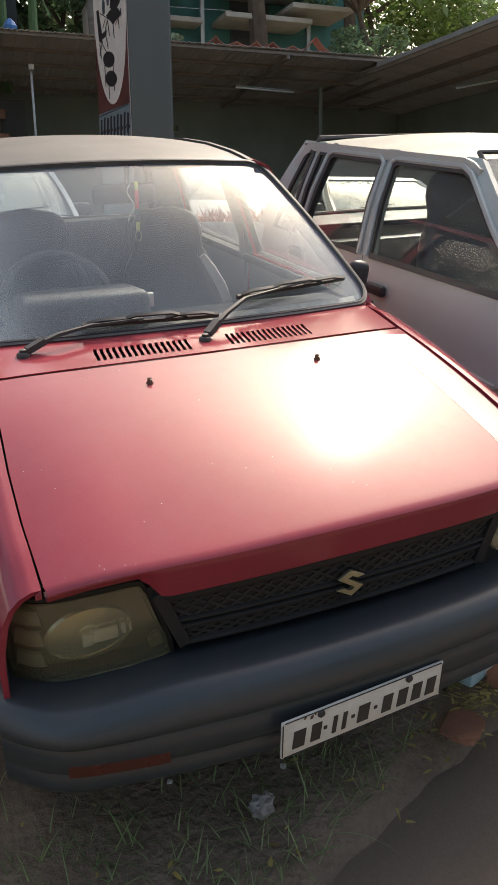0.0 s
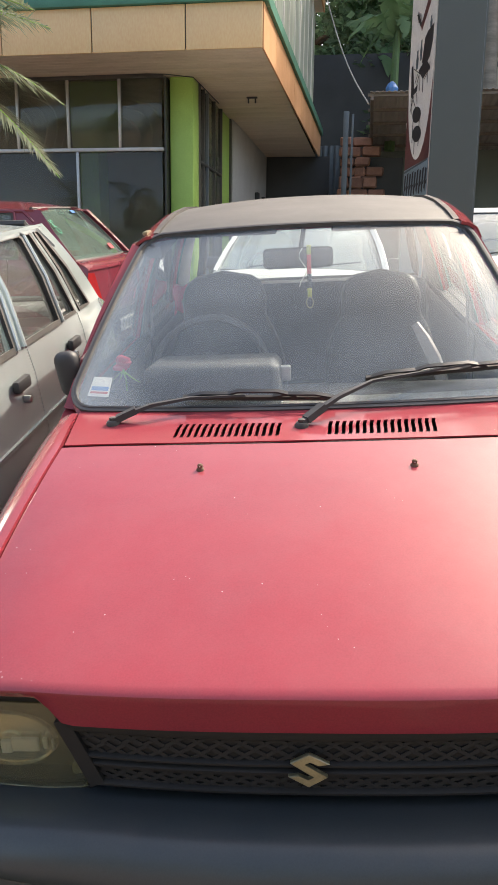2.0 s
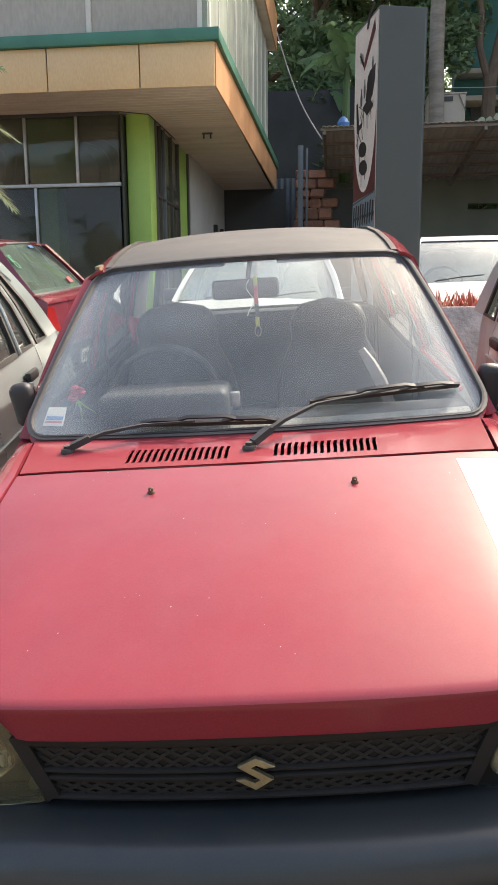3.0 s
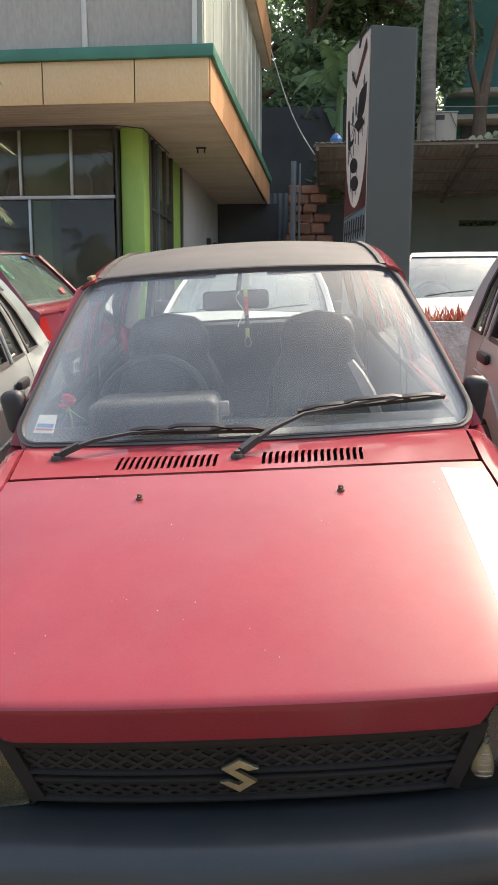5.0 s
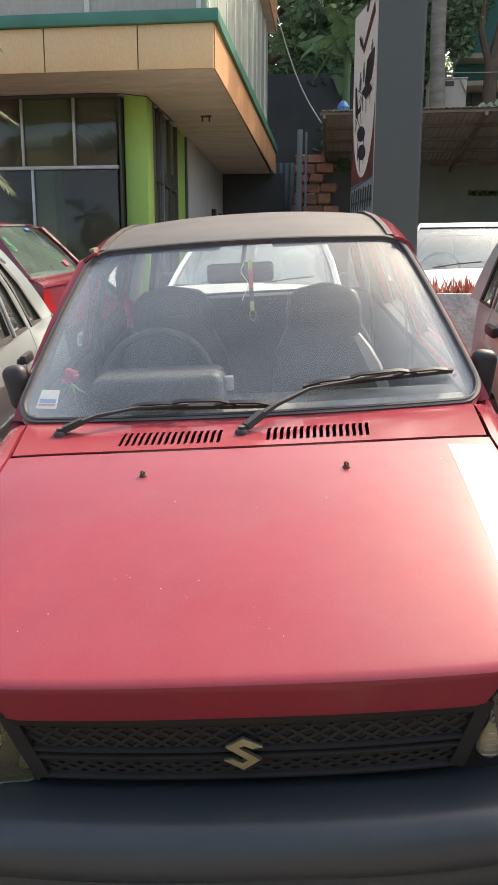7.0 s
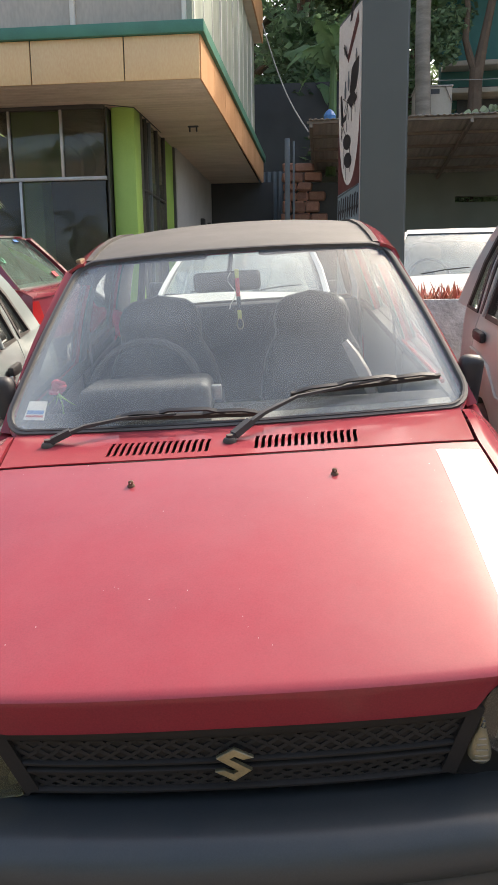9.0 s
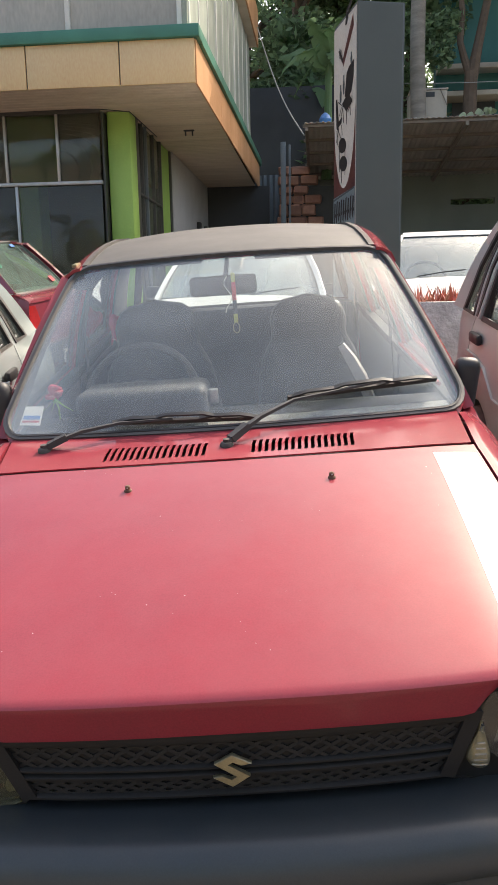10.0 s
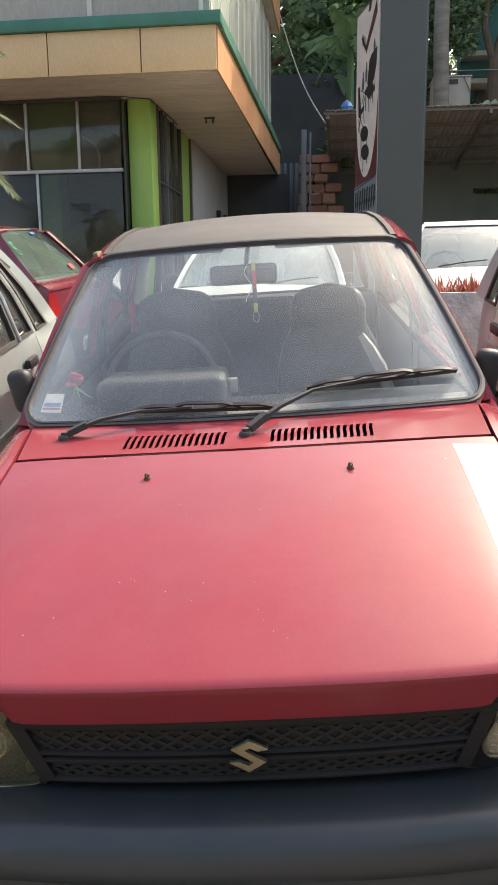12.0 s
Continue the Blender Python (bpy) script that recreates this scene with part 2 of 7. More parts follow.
M_YELLOW = surf("yellow_ribbon", (0.42, 0.42, 0.10), (0.34, 0.34, 0.08), rough=0.6, scale=30)
M_DARKGREY = surf("dark_grey_sign_sheet", (0.083, 0.097, 0.090), (0.073, 0.086, 0.081), rough=0.5, scale=1.6, grain=200, bump=0.03)
M_BANNER = surf("cream_banner_vinyl", (0.62, 0.57, 0.50), (0.56, 0.50, 0.44), rough=0.55, scale=3)
M_BANNERRED = surf("maroon_banner_print", (0.20, 0.06, 0.05), (0.16, 0.05, 0.045), rough=0.55, scale=5)
M_BANNERBLUE = surf("pale_blue_banner_print", (0.36, 0.44, 0.46), (0.30, 0.38, 0.42), rough=0.55, scale=12)
M_PRINT = surf("black_banner_print", (0.035, 0.03, 0.03), (0.05, 0.04, 0.04), rough=0.6, scale=12)
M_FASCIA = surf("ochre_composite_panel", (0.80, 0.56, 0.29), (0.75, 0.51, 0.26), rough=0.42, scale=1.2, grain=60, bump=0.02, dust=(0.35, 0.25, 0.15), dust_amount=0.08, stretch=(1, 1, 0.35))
# Side panels take a deeper orange than the front ones.
M_FASCIASIDE = surf("deep_ochre_panel", (0.66, 0.36, 0.18), (0.55, 0.28, 0.13), rough=0.5, scale=1.5, grain=60, bump=0.03, stretch=(1, 1, 0.3))
M_TRIM = surf("green_painted_trim", (0.05, 0.22, 0.15), (0.04, 0.17, 0.12), rough=0.5, scale=2.5, dust=DUST, dust_amount=0.08)
M_SOFFIT = surf("stained_cream_soffit_plank", (0.78, 0.67, 0.54), (0.62, 0.52, 0.40), rough=0.6, scale=1.3, grain=40, mix=0.45, island=0.05, stretch=(0.6, 2.0, 1))
M_LIME = surf("lime_green_paint", (0.36, 0.58, 0.13), (0.31, 0.51, 0.11), rough=0.55, scale=2.0, grain=60, dust=DUST, dust_amount=0.06)
M_ALU = surf("aluminium_mullion", (0.52, 0.52, 0.50), (0.42, 0.42, 0.40), rough=0.4, metal=0.6, scale=6)
# Grey film lightens the shop glass in place of its pale reflections.
M_DARKGLASS = glassy("tinted_shop_glass", (0.48, 0.54, 0.48), 0.11, (0.38, 0.36, 0.27), 0.0, 1.3, 1.45)
# Opaque grey-brown stands for tinted upper glass, its reflections put in the colour.
M_UPGLASS = surf("opaque_upper_pane", (0.47, 0.43, 0.365), (0.38, 0.35, 0.30), rough=0.45, scale=0.8, grain=30, bump=0.02, stretch=(1, 1, 0.3), coat=0.12)
M_CREAMPANE = surf("cream_louvre_blade", (0.46, 0.49, 0.42), (0.28, 0.31, 0.26), rough=0.5, scale=2.2, mix=0.5, stretch=(1, 1, 0.25))
M_FRAME = surf("dark_window_frame", (0.045, 0.048, 0.042), (0.06, 0.06, 0.052), rough=0.5, scale=3, dust=DUST, dust_amount=0.06)
# Pale colour paints the sunlit dash edge together with its dust.
M_LEDGEPALE = surf("sunlit_dust_strip", (0.50, 0.48, 0.42), (0.30, 0.29, 0.26), rough=0.8, scale=14, bump=0)
M_DASH = surf("dusty_dashboard_vinyl", (0.024, 0.026, 0.030), (0.036, 0.037, 0.040), spec=0.1, rough=0.85, scale=5, bump=0, dust=DUST, dust_amount=0.05)
M_WALLWHITE = surf("whitewashed_wall", (0.66, 0.66, 0.64), (0.52, 0.52, 0.50), rough=0.8, scale=1.1, grain=50, bump=0.2, mix=0.4)
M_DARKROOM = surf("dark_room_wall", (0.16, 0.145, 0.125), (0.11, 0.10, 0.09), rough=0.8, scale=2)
# Even near-black colour for the walls at the back and the openings.
M_DARKWALL = surf("near_black_wall", (0.085, 0.091, 0.092), (0.062, 0.066, 0.068), rough=0.85, scale=0.9, bump=0.3, bdist=0.01)
M_GATE = surf("grey_blue_sheet_metal", (0.16, 0.19, 0.21), (0.12, 0.145, 0.16), rough=0.5, metal=0.3, scale=2)
M_LATERITE = surf("laterite_stone", (0.40, 0.22, 0.16), (0.29, 0.155, 0.115), rough=0.9, scale=7, grain=60, bump=0.5, bdist=0.006, island=0.3)
M_SHEDBEAM = surf("brown_shed_timber", (0.27, 0.235, 0.20), (0.21, 0.185, 0.16), rough=0.85, scale=4)
M_ROOFLEAF = surf("pale_creeper_leaf", (0.30, 0.37, 0.24), (0.22, 0.29, 0.17), rough=0.5, scale=9, island=0.3, bump=0, thin=0.3)
M_SHEDROOF = surf("brown_shed_sheet", (0.49, 0.455, 0.415), (0.41, 0.385, 0.35), spec=0.2, rough=0.9, scale=1.6, grain=30, bump=0.2, bdist=0.004, island=0.07)
# Grey-green for the shed walls, post and lamp hangers.
M_SHEDDARK = surf("grey_green_shed_wall", (0.26, 0.30, 0.27), (0.20, 0.23, 0.205), rough=0.85, scale=0.8, bump=0.2)
M_TEAL = surf("teal_wall_paint", (0.060, 0.205, 0.18), (0.042, 0.15, 0.135), rough=0.7, scale=0.8, bump=0.1)
M_LEDGE = surf("cream_ledge_paint", (0.52, 0.47, 0.39), (0.40, 0.36, 0.29), rough=0.7, scale=1.5)
M_REDTILE = surf("red_ridge_tile", (0.36, 0.14, 0.09), (0.26, 0.10, 0.07), rough=0.75, scale=4, island=0.2)
M_CONCRETE = surf("rough_cast_concrete", (0.66, 0.63, 0.59), (0.42, 0.40, 0.37), rough=0.9, scale=9, grain=45, bump=1.0, bdist=0.012)
M_SOIL = surf("potting_soil", (0.07, 0.05, 0.035), (0.05, 0.035, 0.025), rough=0.95, scale=10)
M_SUCC = surf("red_tipped_leaf", (0.55, 0.16, 0.13), (0.42, 0.20, 0.12), rough=0.45, scale=14, island=0.35)
M_TRUNK = surf("grey_palm_bark", (0.30, 0.27, 0.23), (0.20, 0.18, 0.15), rough=0.9, scale=3, grain=30, bump=0.6, bdist=0.01, stretch=(1, 1, 4))
M_BARK = surf("brown_bark", (0.14, 0.10, 0.07), (0.09, 0.065, 0.045), rough=0.9, scale=4, bump=0.6, bdist=0.01)
M_LEAF = surf("tree_leaf", (0.21, 0.305, 0.165), (0.16, 0.25, 0.13), rough=0.5, scale=2, island=0.45, bump=0, thin=0.55)
M_LEAFLIGHT = surf("sunny_tree_leaf", (0.17, 0.26, 0.07), (0.12, 0.20, 0.055), rough=0.5, scale=2, island=0.4, bump=0, thin=0.45)
M_BANANA = surf("banana_leaf", (0.24, 0.38, 0.18), (0.18, 0.31, 0.14), rough=0.4, scale=3, island=0.25, bump=0, thin=0.5)
M_PALM = surf("palm_leaflet", (0.175, 0.215, 0.135), (0.215, 0.235, 0.155), rough=0.45, scale=3, island=0.35, bump=0, thin=0.35)
M_GRASS = surf("dry_grass", (0.17, 0.25, 0.085), (0.22, 0.24, 0.11), rough=0.7, scale=5, island=0.4, bump=0)
M_FALLEN = surf("fallen_yellow_leaf", (0.42, 0.33, 0.08), (0.30, 0.23, 0.09), rough=0.6, scale=20, island=0.4, bump=0)
M_DIRT = surf("brown_roadside_dirt", (0.245, 0.18, 0.125), (0.16, 0.118, 0.083), rough=0.95, scale=3.5, grain=45, bump=0.9, bdist=0.02)
M_ROAD = surf("worn_asphalt", (0.20, 0.155, 0.115), (0.165, 0.128, 0.096), spec=0.2, rough=0.9, scale=1.2, grain=130, bump=0.6, bdist=0.005, dust=(0.2, 0.16, 0.12), dust_amount=0.12)
M_BRICK = surf("broken_brick", (0.36, 0.16, 0.09), (0.26, 0.12, 0.07), rough=0.9, scale=12, bump=0.6, bdist=0.006)
M_PALEBLUE = surf("pale_blue_paint", (0.42, 0.60, 0.66), (0.34, 0.50, 0.56), rough=0.7, scale=10)
M_PAPER = surf("crumpled_paper", (0.38, 0.355, 0.325), (0.30, 0.28, 0.255), rough=0.8, scale=12)
M_CABLE = surf("white_cable", (0.46, 0.46, 0.44), (0.38, 0.38, 0.36), rough=0.5)
M_MIRROR = surf("mirror_glass", (0.85, 0.86, 0.86), (0.8, 0.81, 0.81), rough=0.04, metal=1.0, bump=0, rvar=0.01)
M_TUBE = surf("unlit_tube_lamp", (0.75, 0.77, 0.74), (0.7, 0.72, 0.7), rough=0.3)
M_STICKER = surf("green_sticker", (0.02, 0.32, 0.16), (0.018, 0.27, 0.13), rough=0.5, scale=20)
M_REDSTICK = surf("red_sticker", (0.55, 0.06, 0.07), (0.45, 0.05, 0.06), rough=0.5, scale=20)


# ---------------- mesh helpers ----------------
def thing(name, m, label, category, group="", kind=""):
    ob = new(name)
    ob.empty_display_size = 0.1
    ob.matrix_world = m
    return tagged(ob, label, category, group, kind)


def part(name, bm, material, parent=None, label="", sharp=35, glass=False):
    """Links a bmesh as one mesh object under a thing or a part."""
    bmesh.ops.recalc_face_normals(bm, faces=bm.faces)
    me = bpy.data.meshes.new(name)
    bm.to_mesh(me)
    bm.free()
    me.materials.append(material)
    me.shade_smooth()
    me.set_sharp_from_angle(angle=radians(sharp))
    ob = new(name, me)
    if parent:
        ob.parent = parent
    if glass:
        ob.visible_shadow = False
    if label:
        ob["label"] = label
    return ob


def raw(name, verts, faces, material, parent=None, smooth=False):
    """One mesh from computed vertices and faces, for what holds many small pieces."""
    me = bpy.data.meshes.new(name)
    me.from_pydata([tuple(v) for v in verts], [], faces)
    me.materials.append(material)
    if smooth:
        me.shade_smooth()
    ob = new(name, me)
    if parent:
        ob.parent = parent
    return ob


def sheet(fn, nu, nv, thick=0.0, bm=None, holes=None, flip=False):
    """A surface fn(u, v), with thickness laid behind it."""
    bm = bm or bmesh.new()
    pts = [[Vector(fn(i / nu, j / nv)) for j in range(nv + 1)] for i in range(nu + 1)]
    top = [[bm.verts.new(p) for p in row] for row in pts]
    low = None
    if thick:
        low = []
        for i in range(nu + 1):
            row = []
            for j in range(nv + 1):
                a = pts[min(i + 1, nu)][j] - pts[max(i - 1, 0)][j]
                b = pts[i][min(j + 1, nv)] - pts[i][max(j - 1, 0)]
                n = a.cross(b)
                n = n.normalized() if n.length > 1e-9 else Vector((0, 0, 1))
                row.append(bm.verts.new(pts[i][j] - n * (-thick if flip else thick)))
            low.append(row)
    gone = holes or (lambda i, j: False)
    for i in range(nu):
        for j in range(nv):
            if gone(i, j):
                continue
            bm.faces.new((top[i][j], top[i + 1][j], top[i + 1][j + 1], top[i][j + 1]))
            if low:
                bm.faces.new((low[i][j], low[i][j + 1], low[i + 1][j + 1], low[i + 1][j]))
                for (a, b), (c, d), (p, q) in (((i, j), (i + 1, j), (i, j - 1)), ((i + 1, j), (i + 1, j + 1), (i + 1, j)),
                                               ((i + 1, j + 1), (i, j + 1), (i, j + 1)), ((i, j + 1), (i, j), (i - 1, j))):
                    if not (0 <= p < nu and 0 <= q < nv) or gone(p, q):
                        bm.faces.new((top[a][b], low[a][b], low[c][d], top[c][d]))
    return bm


def ring_profile(r, n=8):
    return [(r * math.cos(2 * math.pi * k / n), r * math.sin(2 * math.pi * k / n)) for k in range(n)]


def sweep(points, profile, closed=False, up=(0, 0, 1), bm=None, taper=None):
    """A closed outline carried along a line of points."""
    bm = bm or bmesh.new()
    pts = [Vector(p) for p in points]
    n, rows = len(pts), []
    up = Vector(up)
    for i, p in enumerate(pts):
        a = pts[(i + 1) % n] if closed or i < n - 1 else p
        b = pts[(i - 1) % n] if closed or i > 0 else p
        d = (a - b).normalized()
        s = d.cross(up)
        s = s.normalized() if s.length > 1e-6 else d.orthogonal().normalized()
        w = s.cross(d).normalized()
        k = taper(i / max(1, n - 1)) if taper else 1.0
        rows.append([bm.verts.new(p + s * x * k + w * y * k) for x, y in profile])
    m = len(profile)
    for i in range(n if closed else n - 1):
        r0, r1 = rows[i], rows[(i + 1) % n]
        for j in range(m):
            bm.faces.new((r0[j], r0[(j + 1) % m], r1[(j + 1) % m], r1[j]))
    if not closed:
        bm.faces.new(rows[0][::-1]), bm.faces.new(rows[-1])
    return bm


def box(cx, cy, cz, sx, sy, sz, bevel=0.0, bm=None, m=None, segs=2):
    """A box by centre and size, with rounded edges."""
    own = bmesh.new()
    bmesh.ops.create_cube(own, size=1.0)
    bmesh.ops.scale(own, vec=(sx, sy, sz), verts=own.verts)
    if bevel:
        bmesh.ops.bevel(own, geom=own.edges[:], offset=min(bevel, 0.49 * min(sx, sy, sz)), segments=segs, profile=0.5, affect="EDGES")
    mat = Matrix.Translation((cx, cy, cz)) @ (m or Matrix.Identity(4))
    bmesh.ops.transform(own, matrix=mat, verts=own.verts)
    if bm is None:
        return own
    merge(bm, own)
    return bm


def merge(bm, other):
    me = bpy.data.meshes.new("tmp")
    other.to_mesh(me)
    other.free()
    bm.from_mesh(me)
    bpy.data.meshes.remove(me)
    return bm


def lathe(profile, n=24, m=None, bm=None):
    """A body of revolution round z from (radius, height) pairs."""
    bm = bm or bmesh.new()
    m = m or Matrix.Identity(4)
    rows = [[bm.verts.new(m @ Vector((r * math.cos(2 * math.pi * k / n), r * math.sin(2 * math.pi * k / n), z))) for k in range(n)] for r, z in profile]
    for a, b in zip(rows, rows[1:]):
        for k in range(n):
            bm.faces.new((a[k], a[(k + 1) % n], b[(k + 1) % n], b[k]))
    bm.faces.new(rows[0][::-1]), bm.faces.new(rows[-1])
    return bm


def prism(outline, depth, m=None, bm=None, bevel=0.0):
    """A flat outline in x, z made solid along y."""
    own = bmesh.new()
    front = [own.verts.new((x, 0, z)) for x, z in outline]
    back = [own.verts.new((x, depth, z)) for x, z in outline]
    n = len(outline)
    own.faces.new(front), own.faces.new(back[::-1])
    for k in range(n):
        own.faces.new((front[k], front[(k + 1) % n], back[(k + 1) % n], back[k]))
    if bevel:
        bmesh.ops.bevel(own, geom=own.edges[:], offset=bevel, segments=1, affect="EDGES")
    if m:
        bmesh.ops.transform(own, matrix=m, verts=own.verts)
    if bm is None:
        return own
    return merge(bm, own)


def lerp(a, b, k):
    return a + (b - a) * k


def along(table, x):
    """A value between the rows (x, value) of a table."""
    if x <= table[0][0]:
        return table[0][1]
    for (xa, va), (xb, vb) in zip(table, table[1:]):
        if x <= xb:
            return lerp(va, vb, (x - xa) / (xb - xa))
    return table[-1][1]


def smooth(k):
    k = max(0.0, min(1.0, k))
    return k * k * (3 - 2 * k)


# the parked red car stands nose down on the sloping verge; its neighbours share the slope
CAR = Matrix.Translation((0.0317, 0.0847, 0.0187)) @ Matrix.Rotation(radians(5.0), 4, "Z") @ Matrix.Rotation(radians(8.0), 4, "X") @ Matrix.Rotation(radians(-3.1), 4, "Y")
CAR_UP = CAR.to_3x3() @ Vector((0, 0, 1))


def verge(x, y):
    """Height of the ground: a slope under the parked cars, a level yard behind, a level roadside in front."""
    xx, yy = max(-3.2, min(3.2, x)), max(-0.15, min(3.55, y))
    z = CAR.translation.z - (CAR_UP.x * (xx - CAR.translation.x) + CAR_UP.y * (yy - CAR.translation.y)) / CAR_UP.z
    return lerp(z, 0.53, smooth((y - 3.0) / 2.4))


# ---------------- ground ----------------
ROAD_A, ROAD_WAY = Vector((-0.034, 0.017, 0)), Vector((0.89, 0.455, 0)).normalized()
ROAD_OUT = Vector((ROAD_WAY.y, -ROAD_WAY.x, 0))


def road_side(x, y):
    """Metres onto the road from its ragged edge."""
    d = (Vector((x, y, 0)) - ROAD_A).dot(ROAD_OUT)
    return d + 0.014 * math.sin(x * 7.0) + 0.007 * math.sin(x * 23.0 + 1)


def build_ground():
    def ticks(lo, hi, step):
        fine = [lo + step * i for i in range(int((hi - lo) / step) + 1)]
        outer, d = [], 0.3
        while d < 700:
            outer.append(d)
            d *= 1.6
        return [lo - d for d in outer[::-1]] + fine + [fine[-1] + d for d in outer]
    xs, ys = ticks(-4.5, 4.5, 0.09), ticks(-2.5, 6.0, 0.09)
    verts, faces = [], []
    for y in ys:
        for x in xs:
            z = verge(x, y)
            near = 1.0 if abs(x) < 6 and -3 < y < 8 else 0.0
            z += near * (0.018 * noise.noise((x * 3, y * 3, 0)) + 0.012 * noise.noise((x * 11, y * 11, 5)))
            d = road_side(x, y)
            z = lerp(z, -0.10, smooth((d + 0.06) / 0.12))
            verts.append((x, y, z))
    n = len(xs)
    for j in range(len(ys) - 1):
        for i in range(n - 1):
            faces.append((j * n + i, j * n + i + 1, (j + 1) * n + i + 1, (j + 1) * n + i))
    tagged(raw("ground", verts, faces, M_DIRT, smooth=True), "brown roadside dirt sloping up to a yard", "ground", kind="structure")
    bm = bmesh.new()
    nu, nv = 160, 6
    depth = [0.0, 0.15, 0.5, 1.5, 4.0, 7.0, 9.5]
    def spread(u):
        s = u * 2 - 1
        return 4.5 * s + 70 * s ** 7
    def fn(u, v):
        p = ROAD_A + ROAD_WAY * spread(u) + ROAD_OUT * depth[round(v * nv)]
        if v == 0:
            p -= ROAD_OUT * (0.014 * math.sin(p.x * 7.0) + 0.007 * math.sin(p.x * 23.0 + 1))
        return (p.x, p.y, -0.035 - (0.02 if v == 0 else 0))
    tagged(part("road", sheet(fn, nu, nv, 0.05, flip=True), M_ROAD), "worn grey-brown asphalt road with a ragged edge", "road", kind="structure")


build_ground()


# ---------------- cars ----------------
def wheel(parent, x, y, r, side):
    """Tyre and dished steel rim on one axle end."""
    m = Matrix.Translation((x, y, r)) @ Matrix.Rotation(radians(90 * side), 4, "Y")
    w = part("wheel", lathe([(0.05, -0.05), (r * 0.62, -0.06), (r * 0.64, 0.05), (r * 0.45, 0.035), (0.06, 0.055), (0.02, 0.06)], 20, m), M_STEEL, parent)
    part("tyre", lathe([(r * 0.63, -0.07), (r * 0.9, -0.085), (r, -0.055), (r, 0.055), (r * 0.9, 0.085), (r * 0.63, 0.07), (r * 0.62, 0.0)], 28, m), M_TYRE, w)


def seat(parent, x, y, z, mat, wide=0.24, tall=0.62, lean=14):
    """A bucket seat with its headrest grown from the backrest."""
    def back(u, v):
        a = u * 2 * math.pi
        h = v * tall
        k = along([(0, 1.0), (0.40, 1.0), (0.52, 0.97), (0.60, 0.93), (0.68, 0.86), (0.75, 0.74), (0.785, 0.67), (0.82, 0.67), (0.88, 0.685), (0.92, 0.635), (0.95, 0.58), (0.97, 0.49), (0.985, 0.38), (0.995, 0.22), (1.0, 0.02)], v)
        d = along([(0, 0.09), (0.6, 0.075), (0.78, 0.055), (0.88, 0.065), (0.97, 0.05), (0.99, 0.03), (1.0, 0.01)], v)
        c, s = math.cos(a), math.sin(a)
        return (x + wide * k * math.copysign(abs(c) ** 0.6, c), y + 0.02 + h * math.tan(radians(lean)) + d * math.copysign(abs(s) ** 0.7, s), z + 0.10 + h)
    s = part("seat", sheet(back, 28, 40), mat, parent, sharp=60)
    part("cushion", box(x, y - 0.20, z + 0.06, wide * 2, 0.46, 0.14, 0.05), mat, s)
    return s


def steering(parent, x, y, z, tilt=30, r=0.185):
    m = Matrix.Translation((x, y, z)) @ Matrix.Rotation(radians(90 - tilt), 4, "X")
    ring = [m @ Vector((r * math.cos(k * math.pi / 16), r * math.sin(k * math.pi / 16), 0)) for k in range(32)]
    st = part("steering_wheel", sweep(ring, ring_profile(0.014), True, up=m.to_3x3() @ Vector((0, 0, 1))), M_PLASTIC, parent)
    bm = lathe([(0.02, -0.05), (0.06, -0.04), (0.065, 0.0), (0.04, 0.02)], 16, m)
    for a in (200, 340):
        e = m @ Vector((r * math.cos(radians(a)), r * math.sin(radians(a)), 0))
        sweep([m.translation, e], [(-0.014, -0.006), (0.014, -0.006), (0.014, 0.006), (-0.014, 0.006)], bm=bm)
    part("spoke", bm, M_PLASTIC, st)


